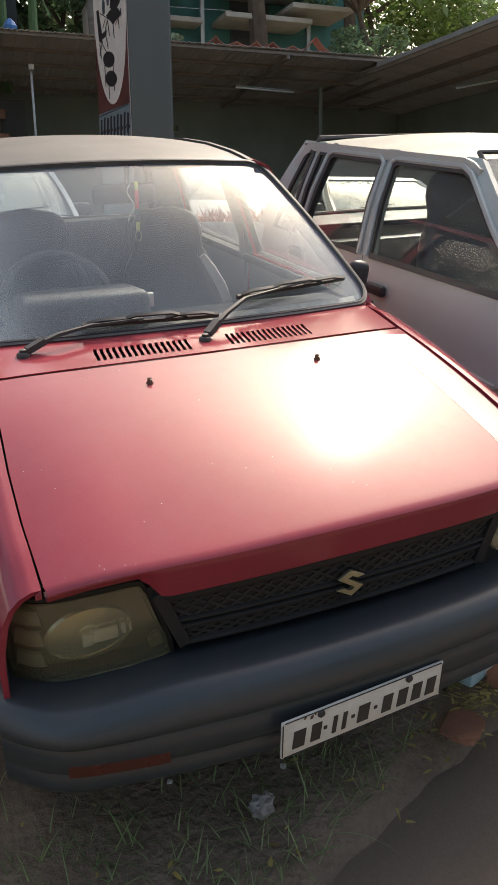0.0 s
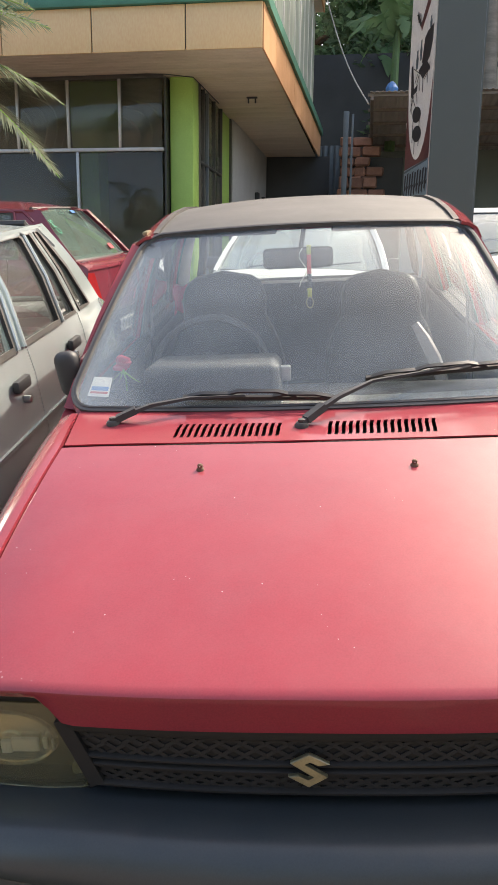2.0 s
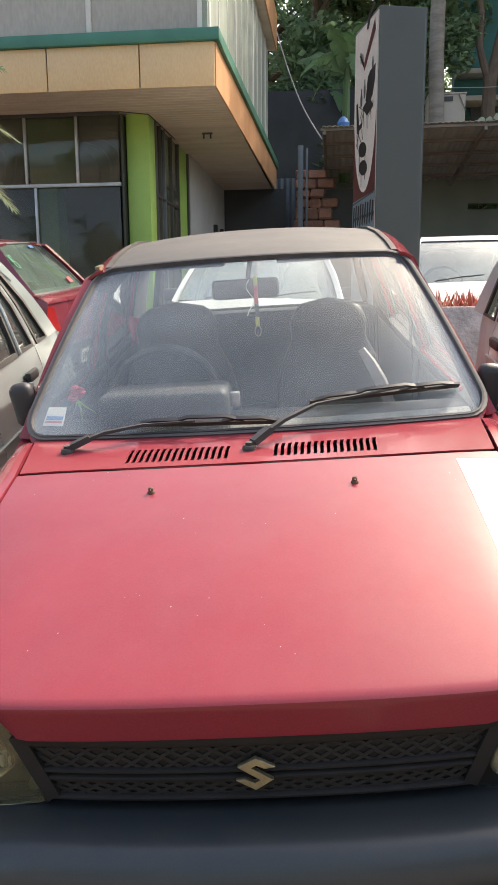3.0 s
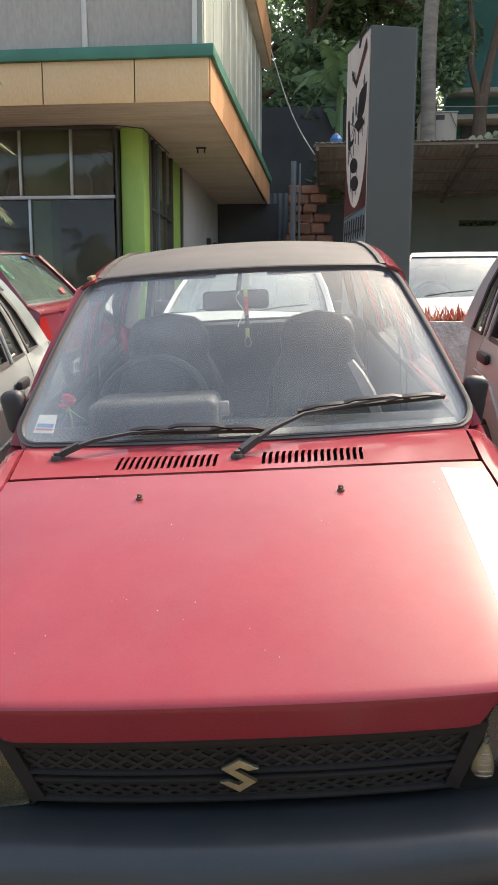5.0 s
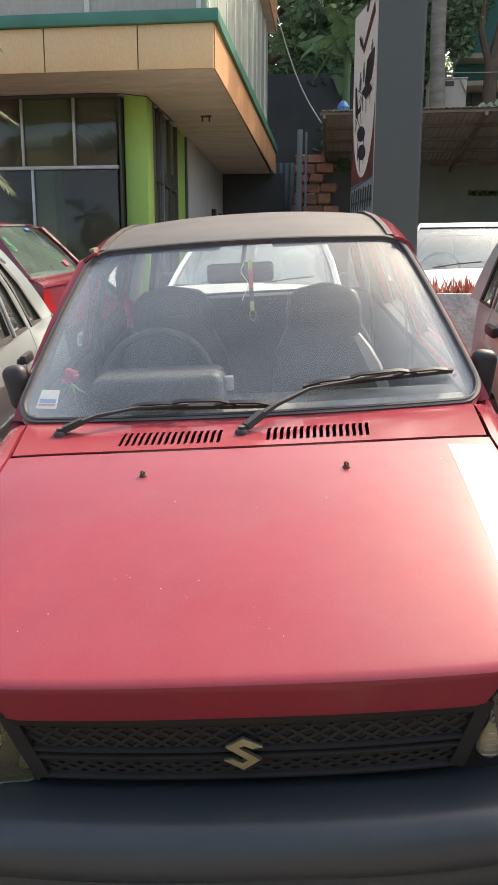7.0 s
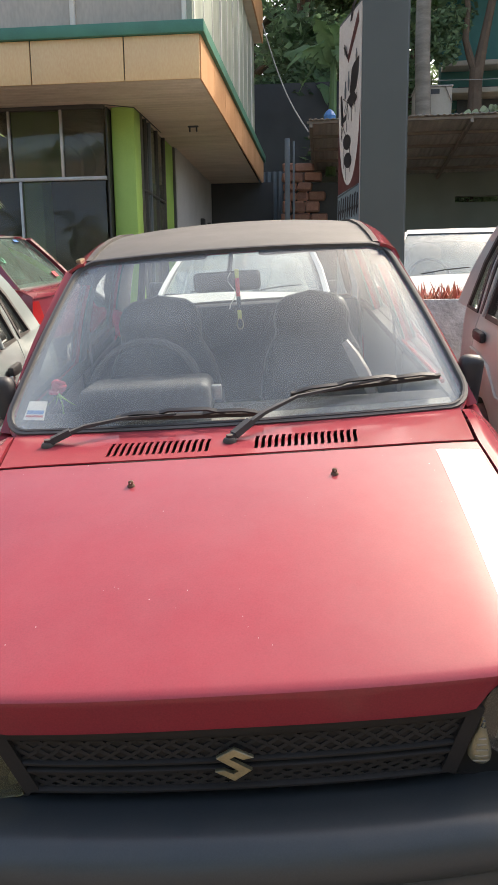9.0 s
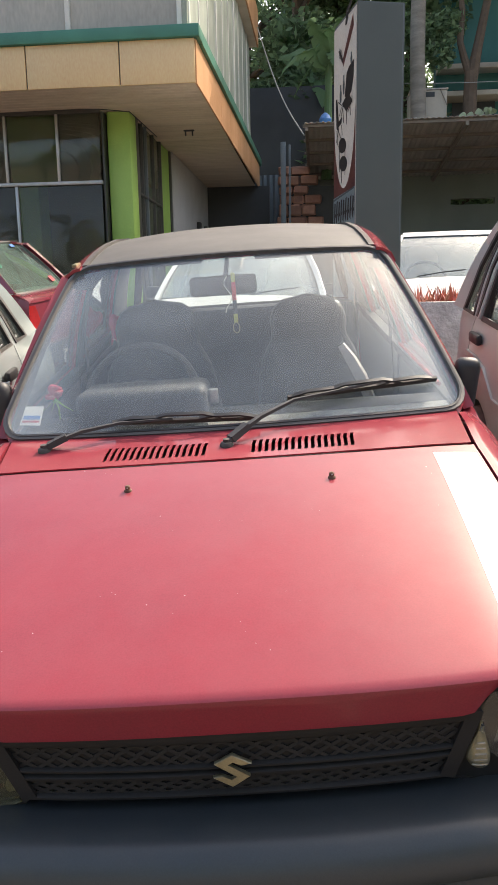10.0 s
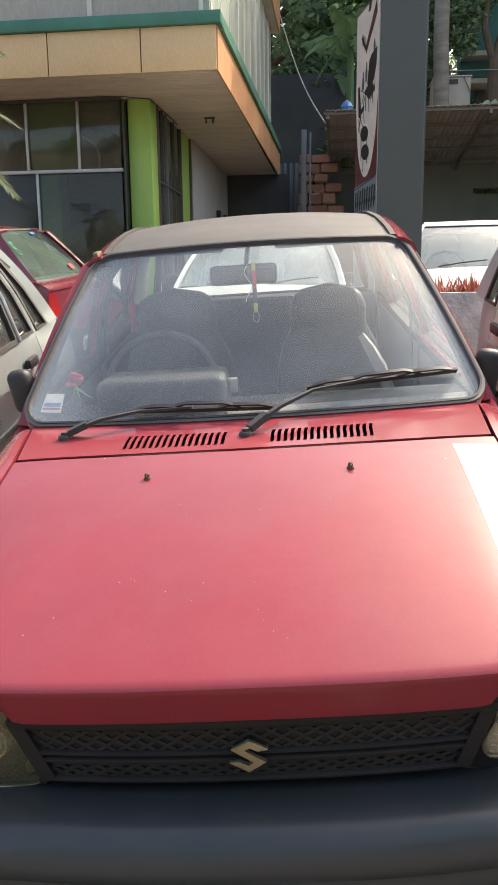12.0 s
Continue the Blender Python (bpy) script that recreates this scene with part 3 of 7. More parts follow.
def shell_car(name, m, paint, label, P, seats=M_SEAT, group="parked cars"):
    """A saloon or hatchback with real doors, panes and cabin, from its main measures; nose at y = 0, rear towards +y."""
    car = thing(name, m, label, "car", group)
    W, wb, wr, zb, zr = P["wide"], P["belt_w"], P["roof_w"], P["belt"], P["roof"]
    yc, yw, yr, yb, yt = P["cowl"], P["screen_top"], P["roof_end"], P["deck"], P["tail"]
    zn, zc, zd, ztl = P["nose_z"], P["cowl_z"], P["deck_z"], P["tail_z"]
    axles = P["axles"]

    def width(y):
        f = max(0, (0.7 - y) / 0.7)
        b = max(0, (y - (yt - 0.6)) / 0.6)
        return 1 - 0.10 * f * f - 0.10 * b * b

    def top_z(y):
        return along([(0, zn), (yc, zc), (yc + 0.25, zb), (yb - 0.3, zb), (yb, zd), (yt, ztl)], y)

    def low_z(y):
        z = 0.24
        for a in axles:
            if abs(y - a) < 0.31:
                z = max(z, 0.26 + math.sqrt(0.31 ** 2 - (y - a) ** 2))
        return z

    form = [(0, 0.94), (0.12, 0.985), (0.4, 1.0), (0.6, 1.0), (0.62, 0.992), (0.85, 0.975), (1.0, wb / W)]

    def side(sgn, y, k):
        z = lerp(low_z(y), top_z(y), k)
        return (sgn * W * width(y) * along(form, k), y, z)

    names = ["fender", "front_door", "rear_door", "quarter_panel"]
    cuts = [0.05, P["gaps"][0], P["gaps"][1], P["gaps"][2], yt - 0.02]
    doors = {}
    for sgn in (-1, 1):
        for nm, a, b in zip(names, cuts, cuts[1:]):
            fn = lambda u, v, a=a, b=b, sgn=sgn: side(sgn, lerp(a + 0.004, b - 0.004, u), v)
            doors[nm, sgn] = part(nm, sheet(fn, max(10, int((b - a) / 0.05)), 14, 0.03, flip=sgn < 0), paint, car)
        for nm, y, z in P.get("handles") or (("front_door", P["gaps"][1] - 0.19, P["handle_z"]), ("rear_door", P["gaps"][2] - 0.21, P["handle_z"])):
            x = sgn * (W * 0.99 + 0.006)
            h = part("handle", box(x, y, z, 0.03, 0.125, 0.047, 0.012), M_PLASTIC, doors[nm, sgn], "black pull handle")
            if nm == "front_door":
                part("lock", lathe([(0.014, -0.012), (0.014, 0.012), (0.010, 0.016)], 12, Matrix.Translation((x, y + 0.03, z - 0.065)) @ Matrix.Rotation(radians(90), 4, "Y")), M_STEEL, h)
        line = [Vector(side(sgn, y, 0.61)) + Vector((sgn * 0.004, 0, 0)) for y in np.linspace(P["gaps"][0] + 0.02, P["gaps"][2], 14)]
        part("waist_moulding", sweep(line, [(-0.006, -0.006), (0.006, -0.006), (0.006, 0.006), (-0.006, 0.006)]), paint, car)
        if not P.get("mirrors", True):
            continue
        mx = sgn * (wb + 0.07)
        mr = part("door_mirror", box(mx, yc + 0.28, zb + 0.06, 0.15, 0.07, 0.11, 0.03), M_PLASTIC, car)
        part("mirror_glass", box(mx, yc + 0.28 + 0.036, zb + 0.06, 0.125, 0.004, 0.088, 0.002), M_MIRROR, mr)

    # greenhouse: a leaning side wall with window openings between pillars
    wt, rs = P.get("win_top", 0.96), P.get("rail", 1.0)

    def wall(sgn, y, k):
        bow = 0.018 * math.sin(math.pi * k)
        return (sgn * (lerp(wb, wr, k) + bow), y, lerp(zb, zr, k))

    for sgn in (-1, 1):
        for nm, (b0, b1, t0, t1) in P["pillars"]:
            fn = lambda u, v, b0=b0, b1=b1, t0=t0, t1=t1, sgn=sgn: wall(sgn, lerp(lerp(b0, t0, v), lerp(b1, t1, v), u), v)
            part(nm, sheet(fn, 4, 10, 0.035, flip=sgn < 0), M_RUBBER if nm == "division_bar" else paint, car)
        rail = [Vector(wall(sgn, lerp(yw - 0.05, yr + 0.01, k), 0.5 * (wt + 1.0) - 0.01 - 0.22 * smooth((k - 0.93) / 0.07) - 0.05 * smooth((0.05 - k) / 0.05))) for k in np.linspace(0, 1, 30)]
        part("roof_rail", sweep(rail, [(-0.016, -0.012 * rs), (0.012, -0.014 * rs), (0.016, 0.0), (0.008, 0.014 * rs), (-0.016, 0.016 * rs)], taper=lambda k: 0.55 + 0.45 * smooth(min(k, 1 - k) / 0.08)), paint, car)
        for b0, b1, t0, t1 in P["panes"]:
            fn = lambda u, v, b0=b0, b1=b1, t0=t0, t1=t1, sgn=sgn: Vector(wall(sgn, lerp(lerp(b0, t0, v * wt), lerp(b1, t1, v * wt), u), v * wt)) - Vector((sgn * 0.014, 0, 0))
            pane = part("side_window", sheet(fn, 4, 6, 0.004, flip=sgn < 0), M_SIDEGLASS, car, glass=True)
            rim = [Vector(wall(sgn, lerp(lerp(b0, t0, k), lerp(b1, t1, k), u), k)) for u, k in
                   [(0, 0.02), (0, 0.5), (0, wt - 0.06), (0.06, wt - 0.01), (0.94, wt - 0.01), (1, wt - 0.06), (1, 0.5), (1, 0.02)]]
            part("window_rubber", sweep(rim, [(-0.012, -0.008), (0.012, -0.008), (0.012, 0.006), (-0.012, 0.006)], True, up=(sgn, 0, 0.3)), M_RUBBER, pane)
            if b1 - b0 > 0.3:
                pad = 0.024 / (b1 - b0)
                rim = [Vector(wall(sgn, lerp(lerp(b0, t0, k), lerp(b1, t1, k), u), k)) + Vector((sgn * 0.006, 0, 0)) for u, k in
                       [(-pad, 0.01), (-pad, 0.5), (-pad, wt - 0.03), (0.04, wt + 0.025), (0.96, wt + 0.025), (1 + pad, wt - 0.03), (1 + pad, 0.5), (1 + pad, 0.01)]]
                part("window_frame", sweep(rim, [(-0.011, -0.008), (0.011, -0.008), (0.011, 0.006), (0.006, 0.011), (-0.006, 0.011), (-0.011, 0.006)], up=(sgn, 0, 0.3)), paint, pane)

    def roof(u, v):
        s = u * 2 - 1
        y = lerp(yw, yr, v)
        return (s * (wr + 0.012), y, zr + P.get("dome", 0.055) * math.sin(math.pi * (0.02 + 0.9 * v)) ** 0.7 * (1 - P.get("edge", 0.75) * s * s) - 0.012)
    part("roof", sheet(roof, 20, 18, 0.02), P.get("roof_mat", paint), car)

    def screen(u, v):
        s = u * 2 - 1
        return (s * lerp(wb - 0.03, wr - 0.03, v), lerp(yc, yw, v) + 0.07 * s * s * (1 - v * 0.5), lerp(zc + 0.01, zr + 0.015, v) + 0.025 * math.sin(math.pi * v))
    part("windscreen", sheet(screen, 14, 8, 0.005), P.get("glass", M_SIDEGLASS), car, glass=True)
    if P.get("header"):
        part("roof_header", sheet(lambda u, v: Vector(screen(u, lerp(0.885, 1.0, v))) + Vector((0, -0.008, 0.008)), 14, 3, 0.012), paint, car)
    rim = [Vector(screen(u, v * (0.885 if P.get("header") else 1.0))) for u, v in [(k / 12, 0) for k in range(13)] + [(1, k / 6) for k in range(1, 7)] + [(1 - k / 12, 1) for k in range(1, 13)] + [(0, 1 - k / 6) for k in range(1, 6)]]
    part("windscreen_rubber", sweep(rim, ring_profile(0.010, 6), True, up=(0, -1, 0.6)), M_RUBBER, car)

    def rear(u, v):
        s = u * 2 - 1
        return (s * lerp(wb - 0.10, wr - 0.05, v), lerp(yb, yr, v) - 0.05 * s * s, lerp(zd, zr + 0.01, v) + 0.02 * math.sin(math.pi * v))
    part("rear_window", sheet(rear, 12, 8, 0.005, flip=True), P.get("rear_glass", M_SIDEGLASS), car, glass=True)
    rim = [Vector(rear(u, v)) for u, v in [(k / 10, 0) for k in range(11)] + [(1, k / 6) for k in range(1, 7)] + [(1 - k / 10, 1) for k in range(1, 11)] + [(0, 1 - k / 6) for k in range(1, 6)]]
    part("rear_window_rubber", sweep(rim, ring_profile(0.015, 6), True, up=(0, 1, 0.6)), M_RUBBER, car)

    def hood(u, v):
        s = u * 2 - 1
        y = lerp(0.02, yc - 0.02, v)
        return (s * W * width(y) * along(form, 1.0) * 0.995, y, top_z(y) + 0.03 * (1 - s * s) * smooth(v * 4) + 0.004)
    part("bonnet", sheet(hood, 14, 12, 0.02), paint, car)
    if yt - yb > 0.12:
        def deck(u, v):
            s = u * 2 - 1
            y = lerp(yb + 0.01, yt, v)
            return (s * W * width(y) * along(form, 1.0) * 0.995, y, top_z(y) + 0.02 * (1 - s * s) + 0.004)
        part("boot_lid", sheet(deck, 12, 8, 0.02), paint, car)
    else:
        def shoulder(u, v):
            s = u * 2 - 1
            return (s * lerp(wb - 0.03, W * width(yt) * along(form, 1.0), v), lerp(yb - 0.05 * s * s - 0.006, yt - 0.05 + 0.05 * (1 - s * s), v) + 0.025 * math.sin(math.pi * v), lerp(zd - 0.008, ztl, v) + 0.006 * math.sin(math.pi * v))
        part("tailgate_shoulder", sheet(shoulder, 14, 8, 0.012, flip=True), paint, car)
    def face(sgn, y, u, v, zt):
        s = u * 2 - 1
        return (s * W * width(y) * lerp(0.94, along(form, 1.0), v), y + sgn * (-0.05 * (1 - s * s)) + sgn * 0.03 * v * v, lerp(0.30, zt, v))
    part("front_panel", sheet(lambda u, v: face(1, 0.05, u, v, zn), 12, 8, 0.02, flip=False), paint, car)
    part("tailgate", sheet(lambda u, v: face(-1, yt - 0.02, u, v, ztl), 12, 8, 0.02, flip=True), paint, car)
    for sgn in (-1, 1):
        part("headlamp", box(sgn * (W - 0.22), 0.005, zn - 0.09, 0.30, 0.06, 0.13, 0.025), M_REFLECTOR, car)
        part("tail_lamp", sheet(lambda u, v, sgn=sgn: (sgn * (W * 0.86 - 0.12 * u * (1 - v * 0.3)), yt + 0.028 - 0.05 * (1 - u) - 0.05 * v, lerp(P["tail_z"] - 0.28, P["tail_z"] - 0.02, v)), 6, 8, 0.03, flip=sgn > 0), M_TAIL, car)
    for y, d in ((-0.06, 1), (yt + 0.06, -1)):
        line = [(s * W * 0.97, y + d * 0.16 * abs(s) ** 3, 0.46) for s in np.linspace(-1, 1, 15)]
        part("bumper", sweep(line, [(-0.04, -0.09), (0.04, -0.09), (0.05, 0.0), (0.04, 0.08), (-0.04, 0.08)]), M_PLASTIC, car)
    for y in axles:
        for sgn in (-1, 1):
            wheel(car, sgn * (W - 0.10), y, 0.27, sgn)
    floor_part = part("floor_pan", box(0, yt / 2, 0.27, W * 1.7, yt - 0.3, 0.05, 0.01), M_CABIN, car)
    for x in (-0.34, 0.34):
        seat(car, x, yc + 0.80, 0.30, seats, tall=zr - 0.47)
    part("rear_seat", box(0, yb - 0.42, 0.62, W * 1.5, 0.18, 0.55, 0.06, m=Matrix.Rotation(radians(-14), 4, "X")), seats, car)
    part("rear_shelf", box(0, yb - 0.16, zd - 0.02, W * 1.6, 0.34, 0.03, 0.008), M_CABIN, car)
    part("dashboard", box(0, yc + 0.22, zc - 0.12, W * 1.7, 0.36, 0.20, 0.05), M_CABIN, car)
    steering(car, -0.34, yc + 0.46, zc + 0.02)
    if P.get("wipers"):
        for x0 in (-0.45, 0.1):
            a, b = Vector(screen((x0 / (wb - 0.03) + 1) / 2, 0.0)), Vector(screen(((x0 + 0.42) / (wb - 0.03) + 1) / 2, 0.10))
            n = Vector((0, -0.02, 0.022))
            part("wiper", sweep([a + n, lerp(a, b, 0.5) + n * 1.3, b + n], [(-0.007, -0.005), (0.007, -0.005), (0.007, 0.005), (-0.007, 0.005)]), M_PLASTIC, car)
    return car


SALOON = dict(edge=0.97, mirrors=False, dome=0.060, wide=0.79, belt_w=0.75, roof_w=0.60, belt=0.945, roof=1.368, cowl=0.64, cowl_z=0.90, nose_z=0.70, screen_top=1.26, roof_mat=M_BEIGEROOF, roof_end=2.565,
              deck=2.80, deck_z=0.97, tail=2.90, tail_z=0.90, axles=(0.45, 2.35), gaps=(0.66, 1.75, 2.42), handle_z=0.864, handles=(("front_door", 1.580, 0.838), ("rear_door", 2.285, 0.876)), win_top=0.90, rail=1.5,
              pillars=[("front_pillar", (0.62, 0.76, 1.24, 1.33)), ("centre_pillar", (1.69, 1.80, 1.755, 1.835)), ("division_bar", (2.31, 2.34, 2.26, 2.29)),
                       ("door_edge", (2.39, 2.45, 2.37, 2.43)), ("rear_pillar", (2.61, 2.80, 2.48, 2.575))],
              panes=[(0.76, 1.69, 1.33, 1.755), (1.80, 2.31, 1.835, 2.26), (2.34, 2.39, 2.29, 2.37), (2.45, 2.61, 2.43, 2.48)])
shell_car("champagne_hatchback", CAR @ Matrix.Translation((1.81, 0.0, 0.0)), M_BEIGE, "faded champagne hatchback parked close beside the red hatchback", SALOON, seats=M_SEAT)
SILVER = dict(SALOON, roof_mat=M_BLUEGREY, win_top=0.96, rail=1.0, handles=None, dome=0.085, belt=0.955, roof=1.345, roof_end=2.56, deck=2.86, deck_z=0.96, tail=3.25, tail_z=0.86, axles=(0.6, 2.75), gaps=(0.80, 1.80, 2.47), handle_z=0.860, screen_top=1.22,
              pillars=[("front_pillar", (0.74, 0.92, 1.16, 1.28)), ("centre_pillar", (1.68, 1.79, 1.79, 1.88)), ("division_bar", (2.21, 2.24, 2.26, 2.29)),
                       ("door_edge", (2.44, 2.51, 2.36, 2.42)), ("rear_pillar", (2.67, 2.86, 2.48, 2.60))],
              panes=[(0.92, 1.68, 1.28, 1.79), (1.79, 2.21, 1.88, 2.26), (2.24, 2.44, 2.29, 2.36), (2.51, 2.67, 2.42, 2.47)])
shell_car("silver_car", CAR @ Matrix.Translation((-1.80, 0.02, 0.0)), M_BLUEGREY, "dusty silver saloon car parked close beside the red hatchback", SILVER)
HATCH = dict(dome=0.09, header=True, glass=M_MILKGLASS, wide=0.78, belt_w=0.735, roof_w=0.57, belt=0.97, roof=1.40, cowl=0.88, cowl_z=0.96, nose_z=0.72, screen_top=1.50, roof_end=2.95,
             deck=3.35, deck_z=1.0, tail=3.46, tail_z=0.92, axles=(0.62, 2.95), gaps=(0.95, 1.95, 2.75), handle_z=0.84, wipers=True,
             pillars=[("front_pillar", (0.84, 1.02, 1.44, 1.54)), ("centre_pillar", (1.92, 2.02, 1.94, 2.02)), ("rear_pillar", (2.85, 3.35, 2.75, 3.0))],
             panes=[(1.02, 1.92, 1.54, 1.94), (2.02, 2.85, 2.02, 2.75)])
shell_car("white_hatchback", pose(-0.55, 4.62, 0.50, 0, 0, 0), M_WHITECAR, "white hatchback parked behind the red car", HATCH, seats=M_CREAM)
shell_car("white_hatchback", pose(1.40, 4.95, 0.63, 0, 0, -3), M_WHITECAR, "white hatchback parked behind the planter", HATCH, seats=M_CREAM)
shell_car("cream_hatchback", pose(3.50, 5.05, 0.56, 0, 0, 0), M_CREAMCAR, "cream hatchback parked next to the white hatchback", dict(HATCH, belt=0.93, roof=1.31, dome=0.06), seats=M_SEAT)
maroon = shell_car("maroon_hatchback", pose(-5.75, 5.98, 0.60, 0, 5, -90), M_MAROON, "maroon hatchback with stickers on its rear window", dict(HATCH, rear_glass=M_HATCHGLASS, belt=1.00, roof=1.40, deck=3.36, deck_z=0.98, tail_z=0.90, roof_end=2.95))
for nm, u0, u1, v0, v1, mat in (("sticker", 0.30, 0.40, 0.86, 0.92, M_BLUE), ("sticker", 0.18, 0.28, 0.10, 0.20, M_REDSTICK)):
    def spot(u, v, u0=u0, u1=u1, v0=v0, v1=v1):
        a, b = lerp(u0, u1, u), lerp(v0, v1, v)
        s = a * 2 - 1
        return (s * lerp(0.635, 0.52, b), lerp(3.36, 2.95, b) - 0.05 * s * s + 0.012, lerp(0.98, 1.41, b) + 0.02 * math.sin(math.pi * b) + 0.010)
    part(nm, sheet(spot, 2, 2, 0.001, flip=True), mat, maroon)

mp = part("number_plate", box(0.13, 3.590, 0.415, 0.46, 0.012, 0.12, 0.004), M_WHITE, maroon, "white plate, its characters plain bars")
for k in range(9):
    part("character_bar", box(-0.06 + 0.048 * k, 3.5975, 0.415, 0.028, 0.003, 0.07), M_INK, mp)

text = bpy.data.curves.new("lettering", "FONT")
text.body, text.size, text.extrude = "CPS", 0.10, 0.0008
holder = new("lettering", text)
me = bpy.data.meshes.new_from_object(holder)
bpy.data.objects.remove(holder)
me.materials.append(M_STICKER)
letters = new("lettering", me)
letters.parent = maroon
up_glass, across = Vector((0, -0.41, 0.43)).normalized(), Vector((1, 0, 0))
out = up_glass.cross(across)
letters.matrix_local = Matrix.Translation(Vector((0.44, 3.135, 1.185)) + out * 0.02) @ Matrix((up_glass, across, out)).transposed().to_4x4()
letters["label"] = "green sticker letters"


# ---------------- the red hatchback ----------------
red = thing("red_hatchback", CAR, "faded red hatchback with a dusty dark roof, parked on the verge", "car", "parked cars")


def hood_half(y):
    return along([(0.05, 0.616), (0.3, 0.624), (0.45, 0.622), (0.65, 0.612), (0.85, 0.604)], y)


def hood_z(x, y):
    d = y - 0.09
    z = 0.788 + 0.27 * d - 0.0966 * d * d if y < 0.8 else 0.931 + 0.128 * (y - 0.8)
    a = abs(x) / 0.61
    k = smooth((y - 0.1) / 0.75)
    return z - lerp(0.018, 0.009, k) * a * a - lerp(0.016, 0.003, k) * max(0, a - 0.72) ** 2 / 0.078


def front_y(x):
    return 0.062 * (abs(x) / 0.62) ** 2.4


def lip_drop(x):
    return lerp(0.082, 0.030, smooth((abs(x) - 0.402) / 0.05))


def red_hood(u, v):
    s = u * 2 - 1
    if v < 0.2:
        k = v / 0.2
        x = s * hood_half(0.05)
        d = lip_drop(x)
        y0 = 0.048 + front_y(x)
        yy = along([(0, 0.045), (0.10, 0.022), (0.18, 0.020), (0.80, 0.008), (0.88, 0.0105), (0.94, 0.016), (1.0, 0.027)], k)
        zz = along([(0, -d - 0.004), (0.10, -d - 0.004), (0.18, -d), (0.80, -0.0118), (0.88, -0.0066), (0.94, -0.0034), (1.0, 0.0)], k)
        return (x, y0 + yy, hood_z(x, 0.087) + zz)
    k = (v - 0.2) / 0.8
    x0 = s * hood_half(0.05)
    ya, yb = 0.048 + 0.027 + front_y(x0), 0.782 + 0.035 * s * s
    y = lerp(ya, yb, k)
    x = s * hood_half(y)
    return (x, y, hood_z(x, lerp(0.087, 0.785, k)))


hood = part("bonnet", sheet(red_hood, 60, 60, 0.012), M_RED, red, "faded red bonnet with dust and small paint chips", sharp=28)
for sx in (-0.24, 0.237):
    y, z = 0.672, hood_z(sx, 0.66)
    nz = part("washer_nozzle", lathe([(0.010, -0.002), (0.009, 0.004), (0.006, 0.007), (0.0065, 0.013), (0.0035, 0.016)], 12, Matrix.Translation((sx, y, z))), M_RUST, hood, "small washer jet")
    part("jet", box(sx, y - 0.006, z + 0.011, 0.003, 0.004, 0.003, 0.001), M_STEEL, nz)

# white stripe stuck along one side of the bonnet
def on_hood(x, y, lift=0.0007):
    return Vector((x, y, hood_z(x, lerp(0.087, 0.785, (y - 0.075 - front_y(x)) / (0.782 + 0.035 * (x / 0.6) ** 2 - 0.075 - front_y(x)))) + lift))


for y0, y1, x0 in ((0.232, 0.776, 0.494), (0.214, 0.2305, 0.492), (0.100, 0.190, 0.545)):
    part("vinyl_stripe", sheet(lambda u, v, y0=y0, y1=y1, x0=x0: on_hood(lerp(x0, hood_half(lerp(y0, y1, v)) - 0.006, u), lerp(y0, y1, v)), 10, 24, 0.0004), M_STRIPE, hood, "worn white vinyl stripe")
# front wings
def smooth_step(y):
    return min(1.0, max(0.0, (y - 0.826) / 0.24))


for sgn in (-1, 1):
    def wing(u, v, sgn=sgn):
        y = lerp(0.135, 1.035, u)
        h = (hood_half(y) if y < 0.8 else lerp(0.606, 0.622, smooth_step(y))) + 0.0048
        t = hood_z(h, min(y - 0.02, 0.93)) + 0.002
        low = along([(0.13, 0.42), (0.3, 0.36), (0.9, 0.28)], y)
        if abs(y - 0.60) < 0.30:
            low = max(low, 0.27 + math.sqrt(0.30 ** 2 - (y - 0.60) ** 2))
        cap = along([(0.135, -0.012), (0.22, 0.0), (1, 0.0)], y)
        rows = [(h, t - 0.02), (h, t), (lerp(h, 0.70, 0.25), t - 0.001), (lerp(h, 0.70, 0.55), t - 0.011), (lerp(h, 0.70, 0.82), t - 0.030), (0.702, t - 0.062), (0.715, t - 0.12), (0.718, 0.60), (0.718, low + 0.02), (0.706, low)]
        k = v * (len(rows) - 1)
        i = min(int(k), len(rows) - 2)
        x, z = lerp(rows[i][0], rows[i + 1][0], k - i), lerp(rows[i][1], rows[i + 1][1], k - i)
        nar = along([(0.135, 0.975), (0.3, 1.0), (1, 1.0)], y)
        return (sgn * (x if x < 0.63 else 0.63 + (x - 0.63) * nar), y, max(z, low * 0.999) + cap)
    part("front_wing", sheet(wing, 34, 27, 0.012, flip=sgn > 0), M_RED, red, sharp=50)

# cowl panel with two rows of slots
SLOTS = [(-0.327 + 0.01690 * k, 0.0092) for k in range(16)] + [(0.053 + 0.01685 * k, 0.0092) for k in range(16)]
cols = [-1.0, -0.52, -0.43]
for a, w in SLOTS:
    cols += [a, a + w]
cols += [0.41, 0.50, 1.0]
rows_v = [0.0, 0.10, 0.14, 0.19, 0.40, 0.46, 0.51, 0.72, 1.0]


def glass_base(x):
    return 0.985 + 0.075 * (x / 0.65) ** 2, 0.955 - 0.010 * (x / 0.65) ** 2


